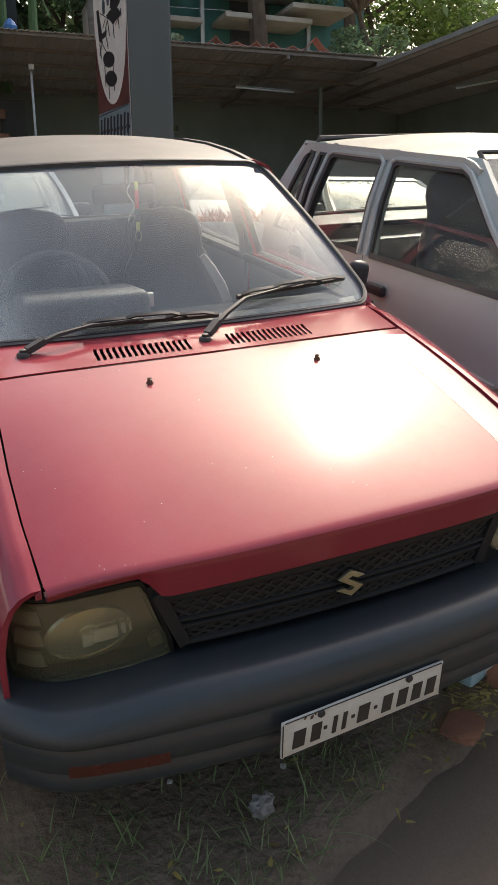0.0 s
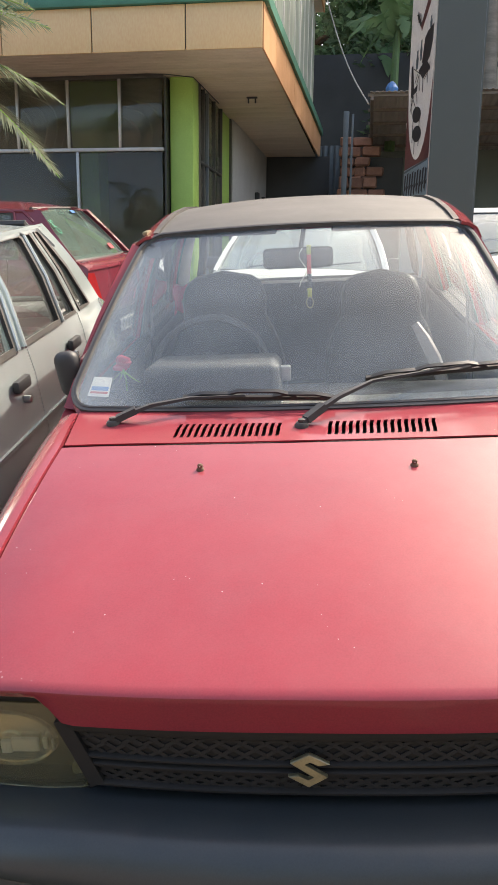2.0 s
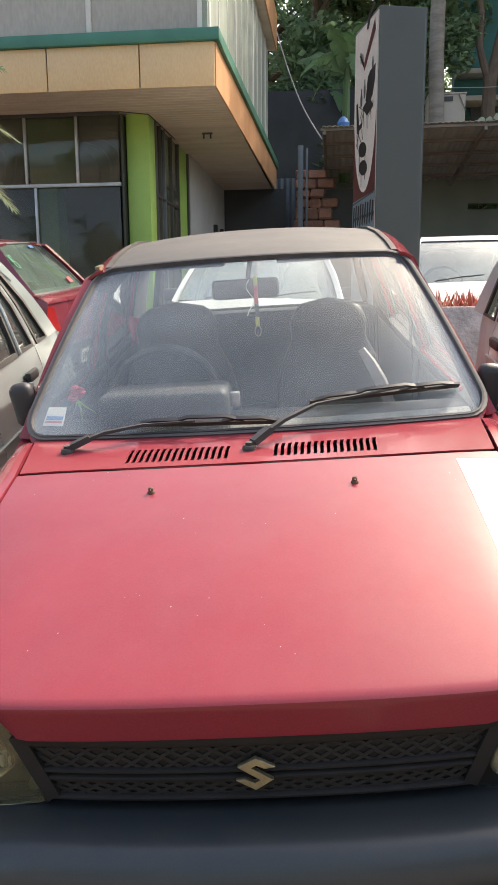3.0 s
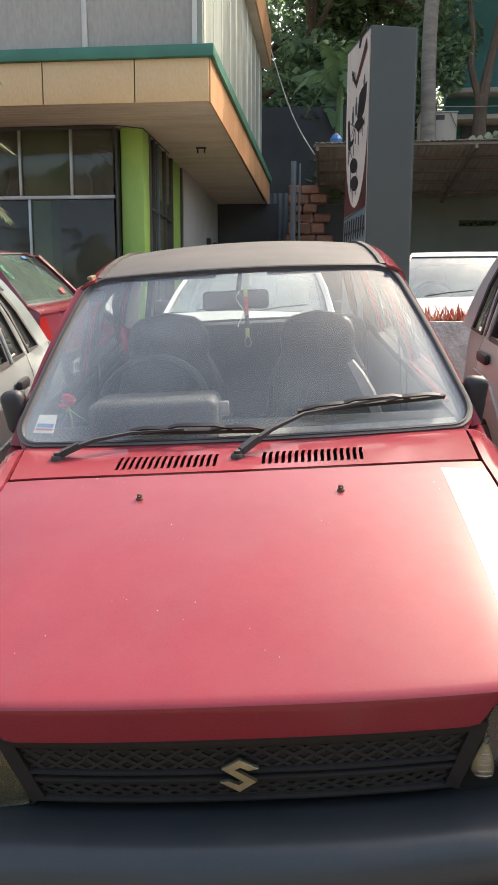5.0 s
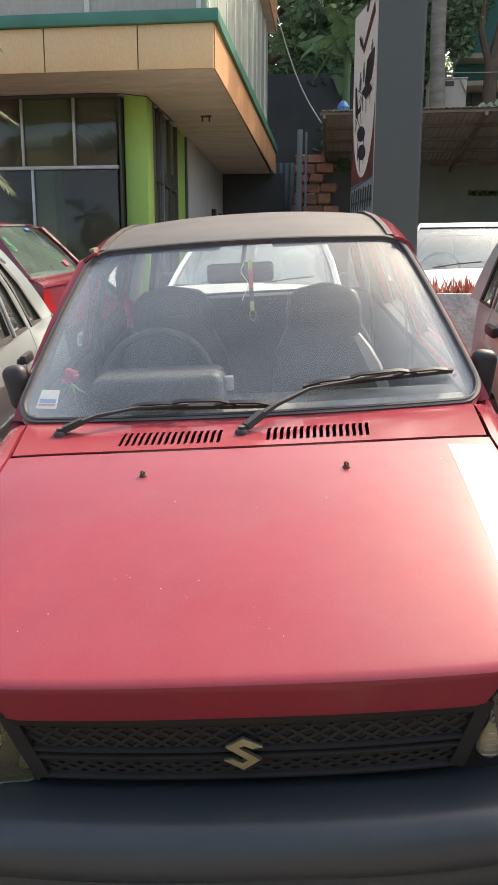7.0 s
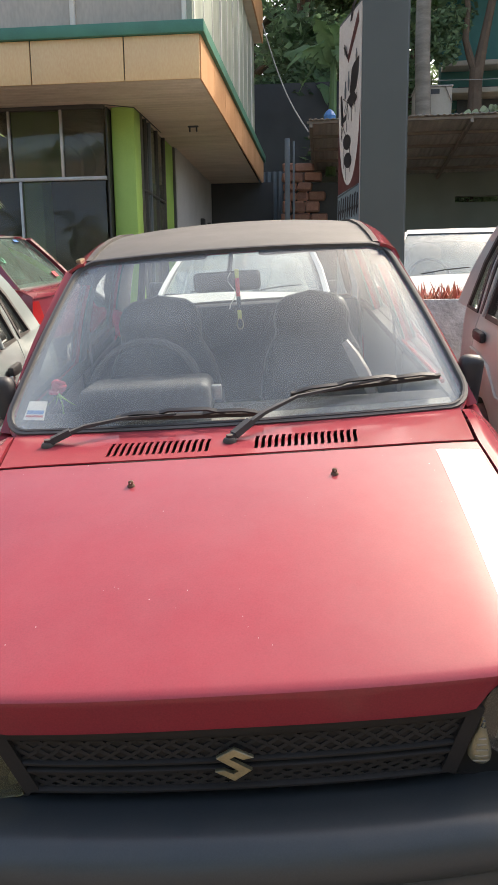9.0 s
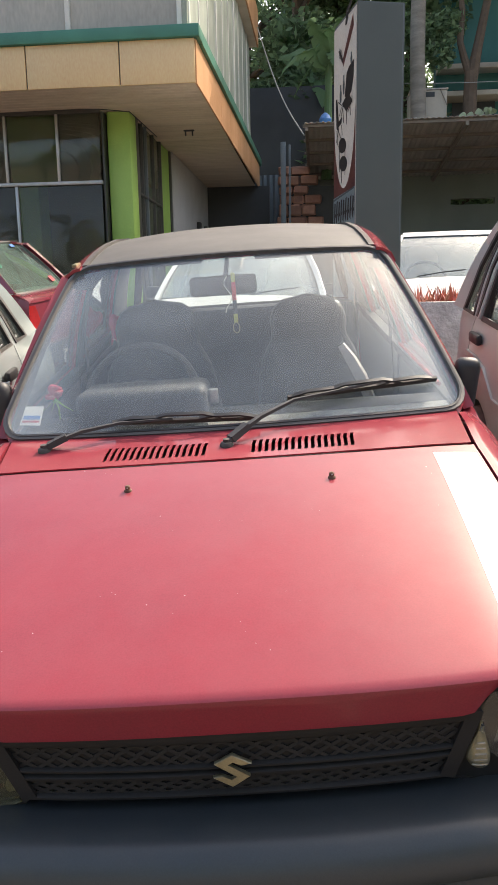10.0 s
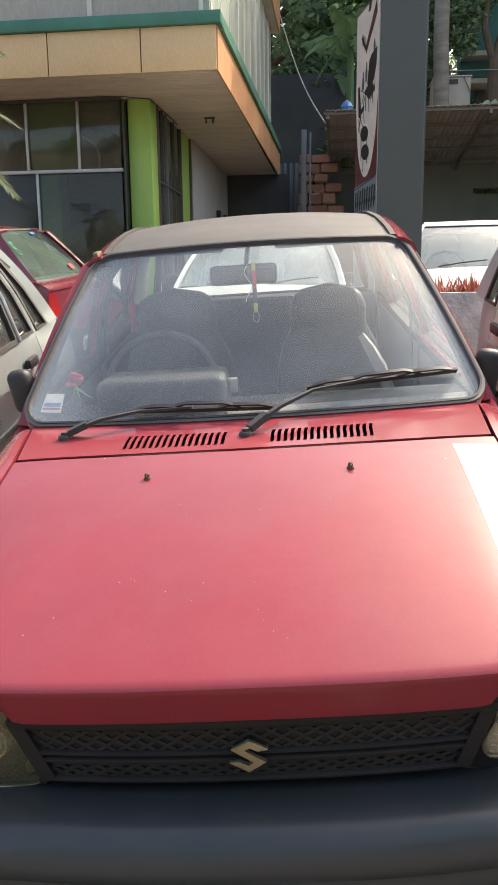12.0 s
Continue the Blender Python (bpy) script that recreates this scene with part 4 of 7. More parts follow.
def cowl_pt(i, j):
    v = rows_v[j]
    xs = cols[i]
    half = lerp(0.603, 0.622, v)
    if i == 0 or i == len(cols) - 1:
        xs = half * (1 if i else -1)
    elif 2 <= j <= 6:
        xs += 0.004 * (j - 4) / 2
    y0 = 0.796 + 0.035 * (xs / 0.6) ** 2
    y1, z1 = glass_base(xs)
    y = lerp(y0, y1 + 0.01, v)
    return (xs, y, lerp(hood_z(xs, 0.79) + 0.0005, z1 - 0.004, v))


def slot_gone(i, j):
    return 2 <= j <= 5 and i % 2 == 1 and 3 <= i <= 65


bm = sheet(lambda u, v: cowl_pt(round(u * (len(cols) - 1)), round(v * (len(rows_v) - 1))), len(cols) - 1, len(rows_v) - 1, 0.0035, holes=slot_gone)
cowl = part("scuttle_panel", bm, M_RED, red, "red scuttle panel with two rows of air slots", sharp=40)
# Dark strip sunk in the gap stands for its shade.
part("bonnet_gap_strip", sweep([(x, 0.786 + 0.035 * (x / 0.6) ** 2, hood_z(x, 0.785) - 0.016) for x in np.linspace(-0.603, 0.603, 31)], ring_profile(0.007, 6)), M_GRILLE, cowl)
part("scuttle_tray", sheet(lambda u, v: (lerp(-0.6, 0.6, u), lerp(0.80, 0.97, v), 0.905), 4, 4, 0.01), M_GRILLE, cowl)


# windscreen outline: a rounded trapezium in (u, v)
def screen_pt(u, v, out=0.0):
    s = u * 2 - 1
    x = s * lerp(0.655, 0.510, v)
    yb_, zb_ = glass_base(s * 0.655)
    yt_, zt_ = 1.590 + 0.062 * s * s, 1.357 - 0.020 * s * s
    y, z = lerp(yb_, yt_, v), lerp(zb_, zt_, v) + 0.026 * math.sin(math.pi * v) * (1 - 0.4 * s * s)
    nrm = Vector((0.22 * s, -0.56, 0.80)).normalized()
    return Vector((x, y, z)) + nrm * out


def screen_outline(grow=0.0, n=16, ru=0.055, rv=0.12):
    pts = []
    for cu, cv, a0 in ((1 - ru, rv, -90), (1 - ru, 1 - rv, 0), (ru, 1 - rv, 90), (ru, rv, 180)):
        for k in range(7):
            a = radians(a0 + 90 * k / 6)
            pts.append((cu + ru * math.cos(a), cv + rv * math.sin(a)))
        nu_, nv_ = pts[-1]
        nxt = {-90: (1 - 0, 1 - rv), 0: (ru, 1), 90: (0, rv), 180: (1 - ru, 0)}[a0]
        for k in range(1, n):
            pts.append((lerp(nu_, nxt[0], k / n), lerp(nv_, nxt[1], k / n)))
    return [(0.5 + (u - 0.5) * (1 + grow), 0.5 + (v - 0.5) * (1 + grow * 1.6)) for u, v in pts]




def rounded(a, b, ru=0.11, rv=0.24):
    """Squeezes the square [-1, 1] into one with round corners."""
    m = max(abs(a), abs(b))
    if m < 1e-6:
        return a, b
    qx, qy = abs(a) / m, abs(b) / m
    if qx <= 1 - ru or qy <= 1 - rv:
        return a, b
    lo, hi = 0.5, 1.0
    for _ in range(24):
        k = (lo + hi) / 2
        inside = k * qx <= 1 - ru or k * qy <= 1 - rv or ((k * qx - 1 + ru) / ru) ** 2 + ((k * qy - 1 + rv) / rv) ** 2 <= 1
        lo, hi = (k, hi) if inside else (lo, k)
    return a * lo, b * lo


def glass_fn(u, v):
    a, b = rounded(u * 2 - 1, v * 2 - 1)
    return screen_pt((a + 1) / 2, (b + 1) / 2)


bm = sheet(glass_fn, 40, 28, 0.004)
screen = part("windscreen", bm, M_GLASS, red, "dusty curved windscreen with painted sky reflections", glass=True)
gasket = [screen_pt(u, v, 0.004) for u, v in screen_outline(0.012)]
part("windscreen_rubber", sweep(gasket, [(-0.010, -0.005), (0.003, -0.007), (0.009, -0.003), (0.008, 0.004), (-0.007, 0.005)], True, up=(0, -0.56, 0.8)), M_SEAL, screen, "weathered grey rubber seal")
part("seal_strip", sweep([screen_pt(u, v, 0.008) for u, v in screen_outline(0.006)], [(-0.003, -0.003), (0.003, -0.003), (0.003, 0.003), (-0.003, 0.003)], True, up=(0, -0.56, 0.8)), M_CABIN, screen)
part("sunlit_dusty_ledge", sheet(lambda u, v: screen_pt(lerp(0.45, 0.965, u), lerp(0.020, 0.045, v), -0.010), 24, 2, 0.002), M_LEDGEPALE, screen, "pale strip of dust and sunlit dash edge along the foot of the glass")
# painted frame round the glass
bm = bmesh.new()
inner = screen_outline(0.02)
ra, rb, rc_ = [], [], []
for (u, v) in inner:
    p = screen_pt(u, v, -0.006)
    s = (u - 0.5) * 2
    side_grow = (0.027 if s < 0 else 0.022) * math.copysign(1, s) * smooth((abs(s) - 0.80) / 0.2) * lerp(0.25, 1.0, smooth(v / 0.25))
    top_grow = smooth((v - 0.9) / 0.12)
    low_grow = smooth((0.06 - v) / 0.08)
    q = p + Vector((side_grow, 0.012 * abs(s) + 0.035 * top_grow - 0.02 * low_grow, 0.010 * top_grow - 0.008 * low_grow - 0.012 * abs(side_grow) / 0.036))
    w = q + Vector((side_grow * 0.15, 0.05 + 0.02 * top_grow, -0.03))
    ra.append(bm.verts.new(p)), rb.append(bm.verts.new(q)), rc_.append(bm.verts.new(w))
n = len(ra)
for k in range(n):
    bm.faces.new((ra[k], ra[(k + 1) % n], rb[(k + 1) % n], rb[k]))
    bm.faces.new((rb[k], rb[(k + 1) % n], rc_[(k + 1) % n], rc_[k]))
bm.normal_update()
if sum(f_.normal.z for f_ in bm.faces) < 0:
    bmesh.ops.reverse_faces(bm, faces=bm.faces[:])
part("windscreen_frame", bm, M_RED, red, sharp=60)


# roof skin, gutters
def red_roof(u, v):
    s = u * 2 - 1
    y = lerp(1.605 + 0.062 * s * s, 3.06, v)
    x = s * lerp(0.485, 0.50, v)
    return (x, y, along([(1.6, 1.357), (1.65, 1.369), (1.7, 1.379), (1.85, 1.396), (2.1, 1.412), (2.4, 1.414), (2.7, 1.400), (3.06, 1.355)], y) - 0.030 * abs(s) ** 2.2)


roof = part("roof", sheet(red_roof, 26, 30, 0.006), M_ROOF, red, "dark roof panel under a coat of dust", sharp=50)
for sgn in (-1, 1):
    pts = [Vector(red_roof((sgn * 1.0 + 1) / 2, k)) + Vector((sgn * 0.004, 0, 0.002)) for k in np.linspace(0, 1, 16)]
    part("drip_moulding", sweep(pts, [(-0.009, -0.01), (0.009, -0.01), (0.009, 0.008), (-0.009, 0.008)]), M_RUBBER, roof)
    def rail(u, v, sgn=sgn):
        y = lerp(1.62, 3.06, u)
        e = Vector(red_roof((sgn + 1) / 2, min(1, max(0, (y - 1.667) / 1.393))))
        k = [(0.010, -0.004), (0.03, -0.008), (0.055, -0.022), (0.068, -0.050)][round(v * 3)]
        return (sgn * (abs(e.x) + k[0]), y, e.z + k[1])
    part("roof_rail", sheet(rail, 18, 3, 0.010, flip=sgn < 0), M_RED, red, sharp=50)
    if sgn < 0:
        part("rail_clip", box(sgn * 0.525, 1.70, 1.352, 0.018, 0.07, 0.012, 0.004), M_CHROME, red, "small chrome clip")


# sides: doors, pillars, panes
def red_wall(sgn, y, k):
    return (sgn * (lerp(0.682, 0.560 if sgn < 0 else 0.540, k) + (0.014 if sgn < 0 else 0.006) * math.sin(math.pi * k)), y, lerp(0.935, 1.325, k))


for sgn in (-1, 1):
    for nm, a, b in (("front_door", 0.992, 2.05), ("rear_door", 2.058, 2.80), ("quarter_panel", 2.808, 3.28)):
        def lower(u, v, a=a, b=b, sgn=sgn):
            y = lerp(a, b, u)
            low = 0.26
            if abs(y - 2.78) < 0.30:
                low = max(low, 0.27 + math.sqrt(0.30 ** 2 - (y - 2.78) ** 2))
            z = lerp(low, lerp(0.900, 0.935, smooth((y - 0.99) / 0.14)), v)
            return (sgn * along([(0, 0.70), (0.15, 0.715), (0.5, 0.718), (0.85, 0.708), (1, 0.682)], v), y, z)
        part(nm, sheet(lower, 12, 10, 0.03, flip=sgn < 0), M_RED, red)
    for nm, b0, b1, t0, t1 in (("front_pillar", 1.09, 1.17, 1.62, 1.72), ("centre_pillar", 1.98, 2.07, 2.00, 2.08), ("rear_pillar", 2.80, 3.20, 2.72, 3.02)):
        fn = lambda u, v, b0=b0, b1=b1, t0=t0, t1=t1, sgn=sgn: red_wall(sgn, lerp(lerp(b0, t0, v), lerp(b1, t1, v), u), v)
        pil = part(nm, sheet(fn, 4, 8, 0.03, flip=sgn < 0), M_RED, red)
        fn2 = lambda u, v, b0=b0, b1=b1, t0=t0, t1=t1, sgn=sgn: Vector(red_wall(sgn, lerp(lerp(b0, t0, v), lerp(b1, t1, v), lerp(-0.06, 1.06, u)), v)) - Vector((sgn * 0.034, 0, 0))
        part("pillar_trim", sheet(fn2, 4, 8, 0.008, flip=sgn < 0), M_CABIN, pil)
    for b0, b1, t0, t1 in ((1.16, 1.98, 1.72, 2.00), (2.07, 2.80, 2.08, 2.72)):
        fn = lambda u, v, b0=b0, b1=b1, t0=t0, t1=t1, sgn=sgn: Vector(red_wall(sgn, lerp(lerp(b0, t0, v), lerp(b1, t1, v), u), v)) - Vector((sgn * 0.012, 0, 0))
        pane = part("side_window", sheet(fn, 3, 5, 0.004, flip=sgn < 0), M_SIDEGLASS, red, glass=True)
        rim = [Vector(red_wall(sgn, lerp(lerp(b0, t0, k), lerp(b1, t1, k), u), k)) for u, k in ((0, 0.02), (0, 0.5), (0, 0.97), (1, 0.97), (1, 0.5), (1, 0.02))]
        part("window_rubber", sweep(rim, ring_profile(0.012, 6), True, up=(sgn, 0, 0.3)), M_RUBBER, pane)
    # mirrors on the door corners
    mx = sgn * (0.688 if sgn < 0 else 0.684)
    y, z = 1.20, 1.005 if sgn < 0 else 0.968
    mir = part("door_mirror", box(mx, y, z, 0.075 if sgn > 0 else 0.072, 0.055, 0.165 if sgn > 0 else 0.135, 0.027, segs=4, m=Matrix.Rotation(radians(sgn * 8), 4, "Y")), M_PLASTIC, red, "black plastic door mirror")
    part("mirror_foot", sweep([(sgn * 0.66, 1.17, 0.955), (mx, 1.20, 0.965)], ring_profile(0.018)), M_PLASTIC, mir)
    part("mirror_glass", box(mx, y + 0.0285, z, 0.056 if sgn > 0 else 0.066, 0.003, 0.115, 0.001, m=Matrix.Rotation(radians(sgn * 8), 4, "Y")), M_MIRROR, mir)


def red_rear(u, v):
    s = u * 2 - 1
    return (s * lerp(0.60, 0.50, v), lerp(3.22, 3.03, v) - 0.05 * s * s, lerp(0.945, 1.335, v))


part("rear_window", sheet(lambda u, v: red_rear(0.04 + 0.92 * u, 0.05 + 0.9 * v), 8, 6, 0.004, flip=True), M_SIDEGLASS, red, glass=True)
rim = [Vector(red_rear(u, v)) for u, v in [(0.02 + 0.96 * k / 8, 0.02) for k in range(9)] + [(0.98, k / 6) for k in range(1, 6)] + [(0.98 - 0.96 * k / 8, 0.98) for k in range(9)] + [(0.02, 1 - k / 6) for k in range(1, 6)]]
part("rear_window_rubber", sweep(rim, ring_profile(0.02, 6), True, up=(0, 1, 0.5)), M_RUBBER, red)
part("tailgate", sheet(lambda u, v: ((u * 2 - 1) * lerp(0.70, 0.60, v), lerp(3.32, 3.235, v) - 0.04 * (u * 2 - 1) ** 2, lerp(0.45, 0.945, v)), 10, 6, 0.02, flip=True), M_RED, red)
part("bumper", sweep([(s * 0.72, 3.35 - 0.14 * abs(s) ** 3, 0.45) for s in np.linspace(-1, 1, 13)], [(-0.04, -0.1), (0.04, -0.1), (0.05, 0), (0.04, 0.08), (-0.04, 0.08)]), M_BUMPER, red)
part("floor_pan", box(0, 2.05, 0.24, 1.30, 2.1, 0.05, 0.01), M_CABIN, red)
part("bulkhead", box(0, 1.02, 0.58, 1.36, 0.03, 0.66, 0.005), M_CABIN, red)
for y in (0.60, 2.78):
    for sgn in (-1, 1):
        wheel(red, sgn * 0.61, y, 0.265, sgn)

# ---- grille, lamps, bumper ----
def face_y(x):
    return 0.080 + front_y(x) * 0.9


def grille_half(z):
    return lerp(0.368, 0.420, (z - 0.570) / 0.135)


bm = sheet(lambda u, v: ((u * 2 - 1) * (grille_half(lerp(0.566, 0.712, v)) + 0.012), face_y((u * 2 - 1) * 0.4) + 0.0120, lerp(0.566, 0.712, v)), 24, 4, 0.012)
grille = part("grille", bm, M_GRILLE, red, "black plastic grille with a diamond lattice")
for za, zb_, out in ((0.677, 0.699, 0.0), (0.622, 0.630, 0.002), (0.606, 0.614, 0.002), (0.566, 0.574, 0.0)):
    zz = (za + zb_) / 2
    hw = grille_half(zz)
    pts = [(x, face_y(x) + 0.006 + out, zz) for x in np.linspace(-hw, hw, 21)]
    h = (zb_ - za) / 2
    part("grille_rail", sweep(pts, [(-0.007, -h), (0.005, -h), (0.008, -h * 0.5), (0.008, h * 0.5), (0.005, h), (-0.007, h)]), M_GRILLE, grille)
for x in (-1, 1):
    part("grille_end", sweep([(x * 0.366, face_y(0.36) + 0.006, 0.568), (x * 0.416, face_y(0.41) + 0.006, 0.698)], [(-0.013, -0.008), (0.013, -0.008), (0.010, 0.008), (-0.010, 0.008)], up=(0, 1, 0)), M_GRILLE, grille)
lat = bmesh.new()
for za, zb_ in ((0.654, 0.677), (0.630, 0.654), (0.590, 0.606), (0.574, 0.590)):
    hw = grille_half(0.5 * (za + zb_)) - 0.014
    nn = 21
    for k in range(nn):
        xa, xb = -hw + 2 * hw * k / nn, -hw + 2 * hw * (k + 1) / nn
        for p, q in (((xa, za), (xb, zb_)), ((xa, zb_), (xb, za))):
            sweep([(p[0], face_y(p[0]) + 0.0095, p[1]), (q[0], face_y(q[0]) + 0.0095, q[1])], [(-0.0024, -0.005), (0.0024, -0.005), (0.0008, 0.001), (-0.0008, 0.001)], bm=lat)
part("lattice", lat, M_GRILLE, grille)
emb = part("emblem", prism([(-0.034, 0.016), (0.002, 0.036), (0.040, 0.014), (0.018, 0.010), (0.003, 0.021), (-0.010, 0.014), (0.036, -0.013), (0.000, -0.036), (-0.038, -0.013),
                            (-0.018, -0.010), (-0.001, -0.021), (0.012, -0.013)], 0.010, Matrix.Translation((-0.004, 0.066, 0.630)) @ Matrix.Rotation(radians(-8), 4, "X") @ Matrix.Diagonal((0.90, 1, 0.84, 1)), bevel=0.0015), M_CHROME, red, "tarnished metal emblem")
for sgn in (-1, 1):
    def lamp_face(u, v, sgn=sgn, out=0.0, lens=False):
        a, b = rounded(u * 2 - 1, v * 2 - 1, 0.10, 0.22)
        u, v = (a + 1) / 2, (b + 1) / 2
        x = lerp(lerp(0.378, 0.438, v), 0.698, u)
        y = 0.100 + front_y(x) * 0.9 + 0.050 * max(0, (x - 0.58) / 0.115) ** 2 - out
        zt = 0.722 - 0.026 * u
        zl = along([(0, 0.538), (0.3, 0.522), (1, 0.502)], u)
        if lens and sgn > 0:
            x = lerp(along([(0, 0.462), (0.15, 0.436), (0.42, 0.416), (0.6, 0.418), (1, 0.440)], v), 0.695, u)
            zl = 0.576
        return (sgn * x, y, lerp(zl, zt, v))
    bowl = part("headlamp", sheet(lambda u, v, s=sgn: lamp_face(u, v, s, -0.055), 16, 8, 0.01), M_BEZEL if sgn < 0 else M_LAMPSILVER, red, "yellowed headlamp unit" if sgn < 0 else "clear headlamp unit")
    part("lens", sheet(lambda u, v, s=sgn: Vector(lamp_face(0.02 + 0.96 * u, 0.03 + 0.94 * v, s, lens=True)) + Vector((0, -0.010 * math.sin(math.pi * u) * math.sin(math.pi * v), 0)), 16, 8, 0.004, flip=sgn > 0), M_LENS if sgn < 0 else M_CLEARLENS, bowl, glass=True)
    edge = [(k / 10, 0) for k in range(11)] + [(1, k / 5) for k in range(1, 6)] + [(1 - k / 10, 1) for k in range(1, 11)] + [(0, 1 - k / 5) for k in range(1, 5)]
    if sgn > 0:
        part("lamp_surround", sheet(lambda u, v: Vector(lamp_face(u, v, 1, -0.012)), 16, 8, 0.004, flip=True, holes=lambda i, j: i >= 3 and j >= 3), M_GRILLE, bowl)
        part("lens_rim", sweep([Vector(lamp_face(u, v, 1, -0.002, True)) for u, v in edge], [(-0.003, -0.010), (0.003, -0.010), (0.002, 0.002), (-0.002, 0.002)], True, up=(0, -1, 0)), M_GRILLE, bowl)
    part("lamp_rim", sweep([Vector(lamp_face(u, v, sgn, -0.004)) for u, v in edge], [(-0.005, -0.012), (0.005, -0.012), (0.004, 0.004), (-0.004, 0.004)] if sgn < 0 else [(-0.002, -0.012), (0.002, -0.012), (0.002, 0.001), (-0.002, 0.001)], True, up=(0, -1, 0)), M_GRILLE, bowl)
    part("lamp_rim_wall", sweep([Vector(lamp_face(lerp(0.03, 0.94, u), lerp(0.05, 0.93, v), sgn, -0.030)) for u, v in edge], [(-0.003, -0.02), (0.003, -0.02), (0.003, 0.02), (-0.003, 0.02)], True, up=(0, -1, 0)), M_GRILLE, bowl)
    m = Matrix.Translation((sgn * 0.540, 0.140 + front_y(0.545), 0.606)) @ Matrix.Diagonal((1.34, 1, 0.92, 1)) @ Matrix.Rotation(radians(90), 4, "X")
    part("reflector_bowl", lathe([(0.066, 0.022), (0.062, 0.028), (0.056, 0.012), (0.040, -0.008), (0.02, -0.016), (0.001, -0.018)], 36, m), M_REFLECTOR if sgn < 0 else M_LAMPSILVER, bowl)
    part("bulb_shield", lathe([(0.016, 0.026), (0.018, 0.012), (0.012, -0.006)], 14, m), M_REFLECTOR, bowl)
    m2 = Matrix.Translation((sgn * 0.408, 0.140 + front_y(0.43), 0.556)) @ Matrix.Rotation(radians(90), 4, "X")
    part("side_bulb", lathe([(0.020, 0.022), (0.018, 0.005), (0.008, -0.008)], 14, m2), M_CHROME, bowl)
    if sgn < 0:
        # stepped white reflection painted low in the lens, three ribs at its outer end
        for k, (xa, xb, za, zb_) in enumerate(((0.556, 0.536, 0.580, 0.606), (0.536, 0.486, 0.584, 0.612), (0.478, 0.470, 0.590, 0.612), (0.462, 0.458, 0.590, 0.610))):
            part("lens_glint", box(-(xa + xb) / 2, 0.116 + front_y(0.52), (za + zb_) / 2, xa - xb, 0.008, zb_ - za, 0.002), M_TUBE, bowl)
        for zz in (0.656, 0.606, 0.556):
            pts = [(-x, 0.116 + front_y(x) * 0.9 + 0.050 * max(0, (x - 0.58) / 0.115) ** 2, zz - 0.004 * math.sin(math.pi * (x - 0.628) / 0.045)) for x in np.linspace(0.628, 0.673, 6)]
            part("lamp_fluting", sweep(pts, [(-0.003, -0.017), (0.003, -0.019), (0.005, -0.012), (0.003, 0.017), (-0.003, 0.015)]), M_LAMPSILVER, bowl)

    if sgn > 0:
        drop = [(along([(0, 0.427), (0.5, 0.423), (1, 0.4185)], k / 18), lerp(0.668, 0.590, k / 18)) for k in range(19)]
        for nm, dy, sc, mat in (("side_lens_back", 0.006, 0.80, M_CHROME), ("side_lens", -0.004, 1.0, M_CLEARLENS)):
            part(nm, sweep([(x, face_y(x) + dy, z) for x, z in drop], ring_profile(0.020 * sc, 20), taper=lambda k: 0.16 + 0.84 * smooth(k / 0.82) * (1.0 if k < 0.86 else math.sqrt(max(0.02, 1 - ((k - 0.86) / 0.15) ** 2))), up=(0, 1, 0)), mat, bowl, "clear teardrop side lens" if sc == 1.0 else "", glass=sc == 1.0)
        for k in range(5):
            part("lens_rib", box(0.4215 - 0.0006 * k, face_y(0.42) - 0.019 + 0.0016 * abs(k - 3), 0.640 - 0.010 * k, 0.014 + 0.003 * k, 0.003, 0.003, 0.001), M_LAMPSILVER, bowl)
        for k in range(9):
            x = 0.440 + 0.020 * k
            part("lamp_fluting", box(x + 0.006, 0.112 + front_y(x), 0.668, 0.004, 0.006, 0.056 - 0.003 * abs(k - 4), 0.0015, m=Matrix.Rotation(radians(3), 4, "Y")), M_SEAL, bowl)
        for z0 in (0.640, 0.664, 0.700):
            part("lamp_fluting", sweep([(0.436 + 0.02 * k, 0.108 + front_y(0.436 + 0.02 * k), z0 + 0.0022 * k) for k in range(11)], [(-0.002, -0.002), (0.002, -0.002), (0.002, 0.002), (-0.002, 0.002)]), M_SEAL, bowl)
    strip = [Vector(lamp_face(u, 0.0, sgn, -0.002)) - Vector((0, 0, 0.012)) for u in np.linspace(0.0, 0.9, 9)]
    part("lamp_sill", sweep(strip, [(-0.004, -0.003), (0.004, -0.003), (0.004, 0.003), (-0.004, 0.003)]), M_RED, bowl, "thin red body strip under the lamp")


def bump_line(x):
    return 0.095 * (abs(x) / 0.72) ** 2.6 + 0.05 * max(0, (abs(x) - 0.6) / 0.12) ** 2


BUMP = [(0.125, 0.518), (0.060, 0.534), (0.018, 0.544), (-0.010, 0.544), (-0.027, 0.533), (-0.038, 0.518), (-0.044, 0.500), (-0.042, 0.482), (-0.026, 0.473), (-0.020, 0.464), (-0.030, 0.454), (-0.034, 0.435),
        (-0.028, 0.405), (-0.020, 0.392), (-0.004, 0.385), (0.000, 0.375), (-0.010, 0.360), (-0.012, 0.340), (0.010, 0.315), (0.05, 0.300)]


def bumper_fn(u, v):
    x = (u * 2 - 1) * 0.725
    k = v * (len(BUMP) - 1)
    i = min(int(k), len(BUMP) - 2)
    y, z = lerp(BUMP[i][0], BUMP[i + 1][0], k - i), lerp(BUMP[i][1], BUMP[i + 1][1], k - i)
    return (x, y + bump_line(x), z - 0.030 * smooth((abs(x) - 0.36) / 0.28) * smooth((z - 0.45) / 0.09))


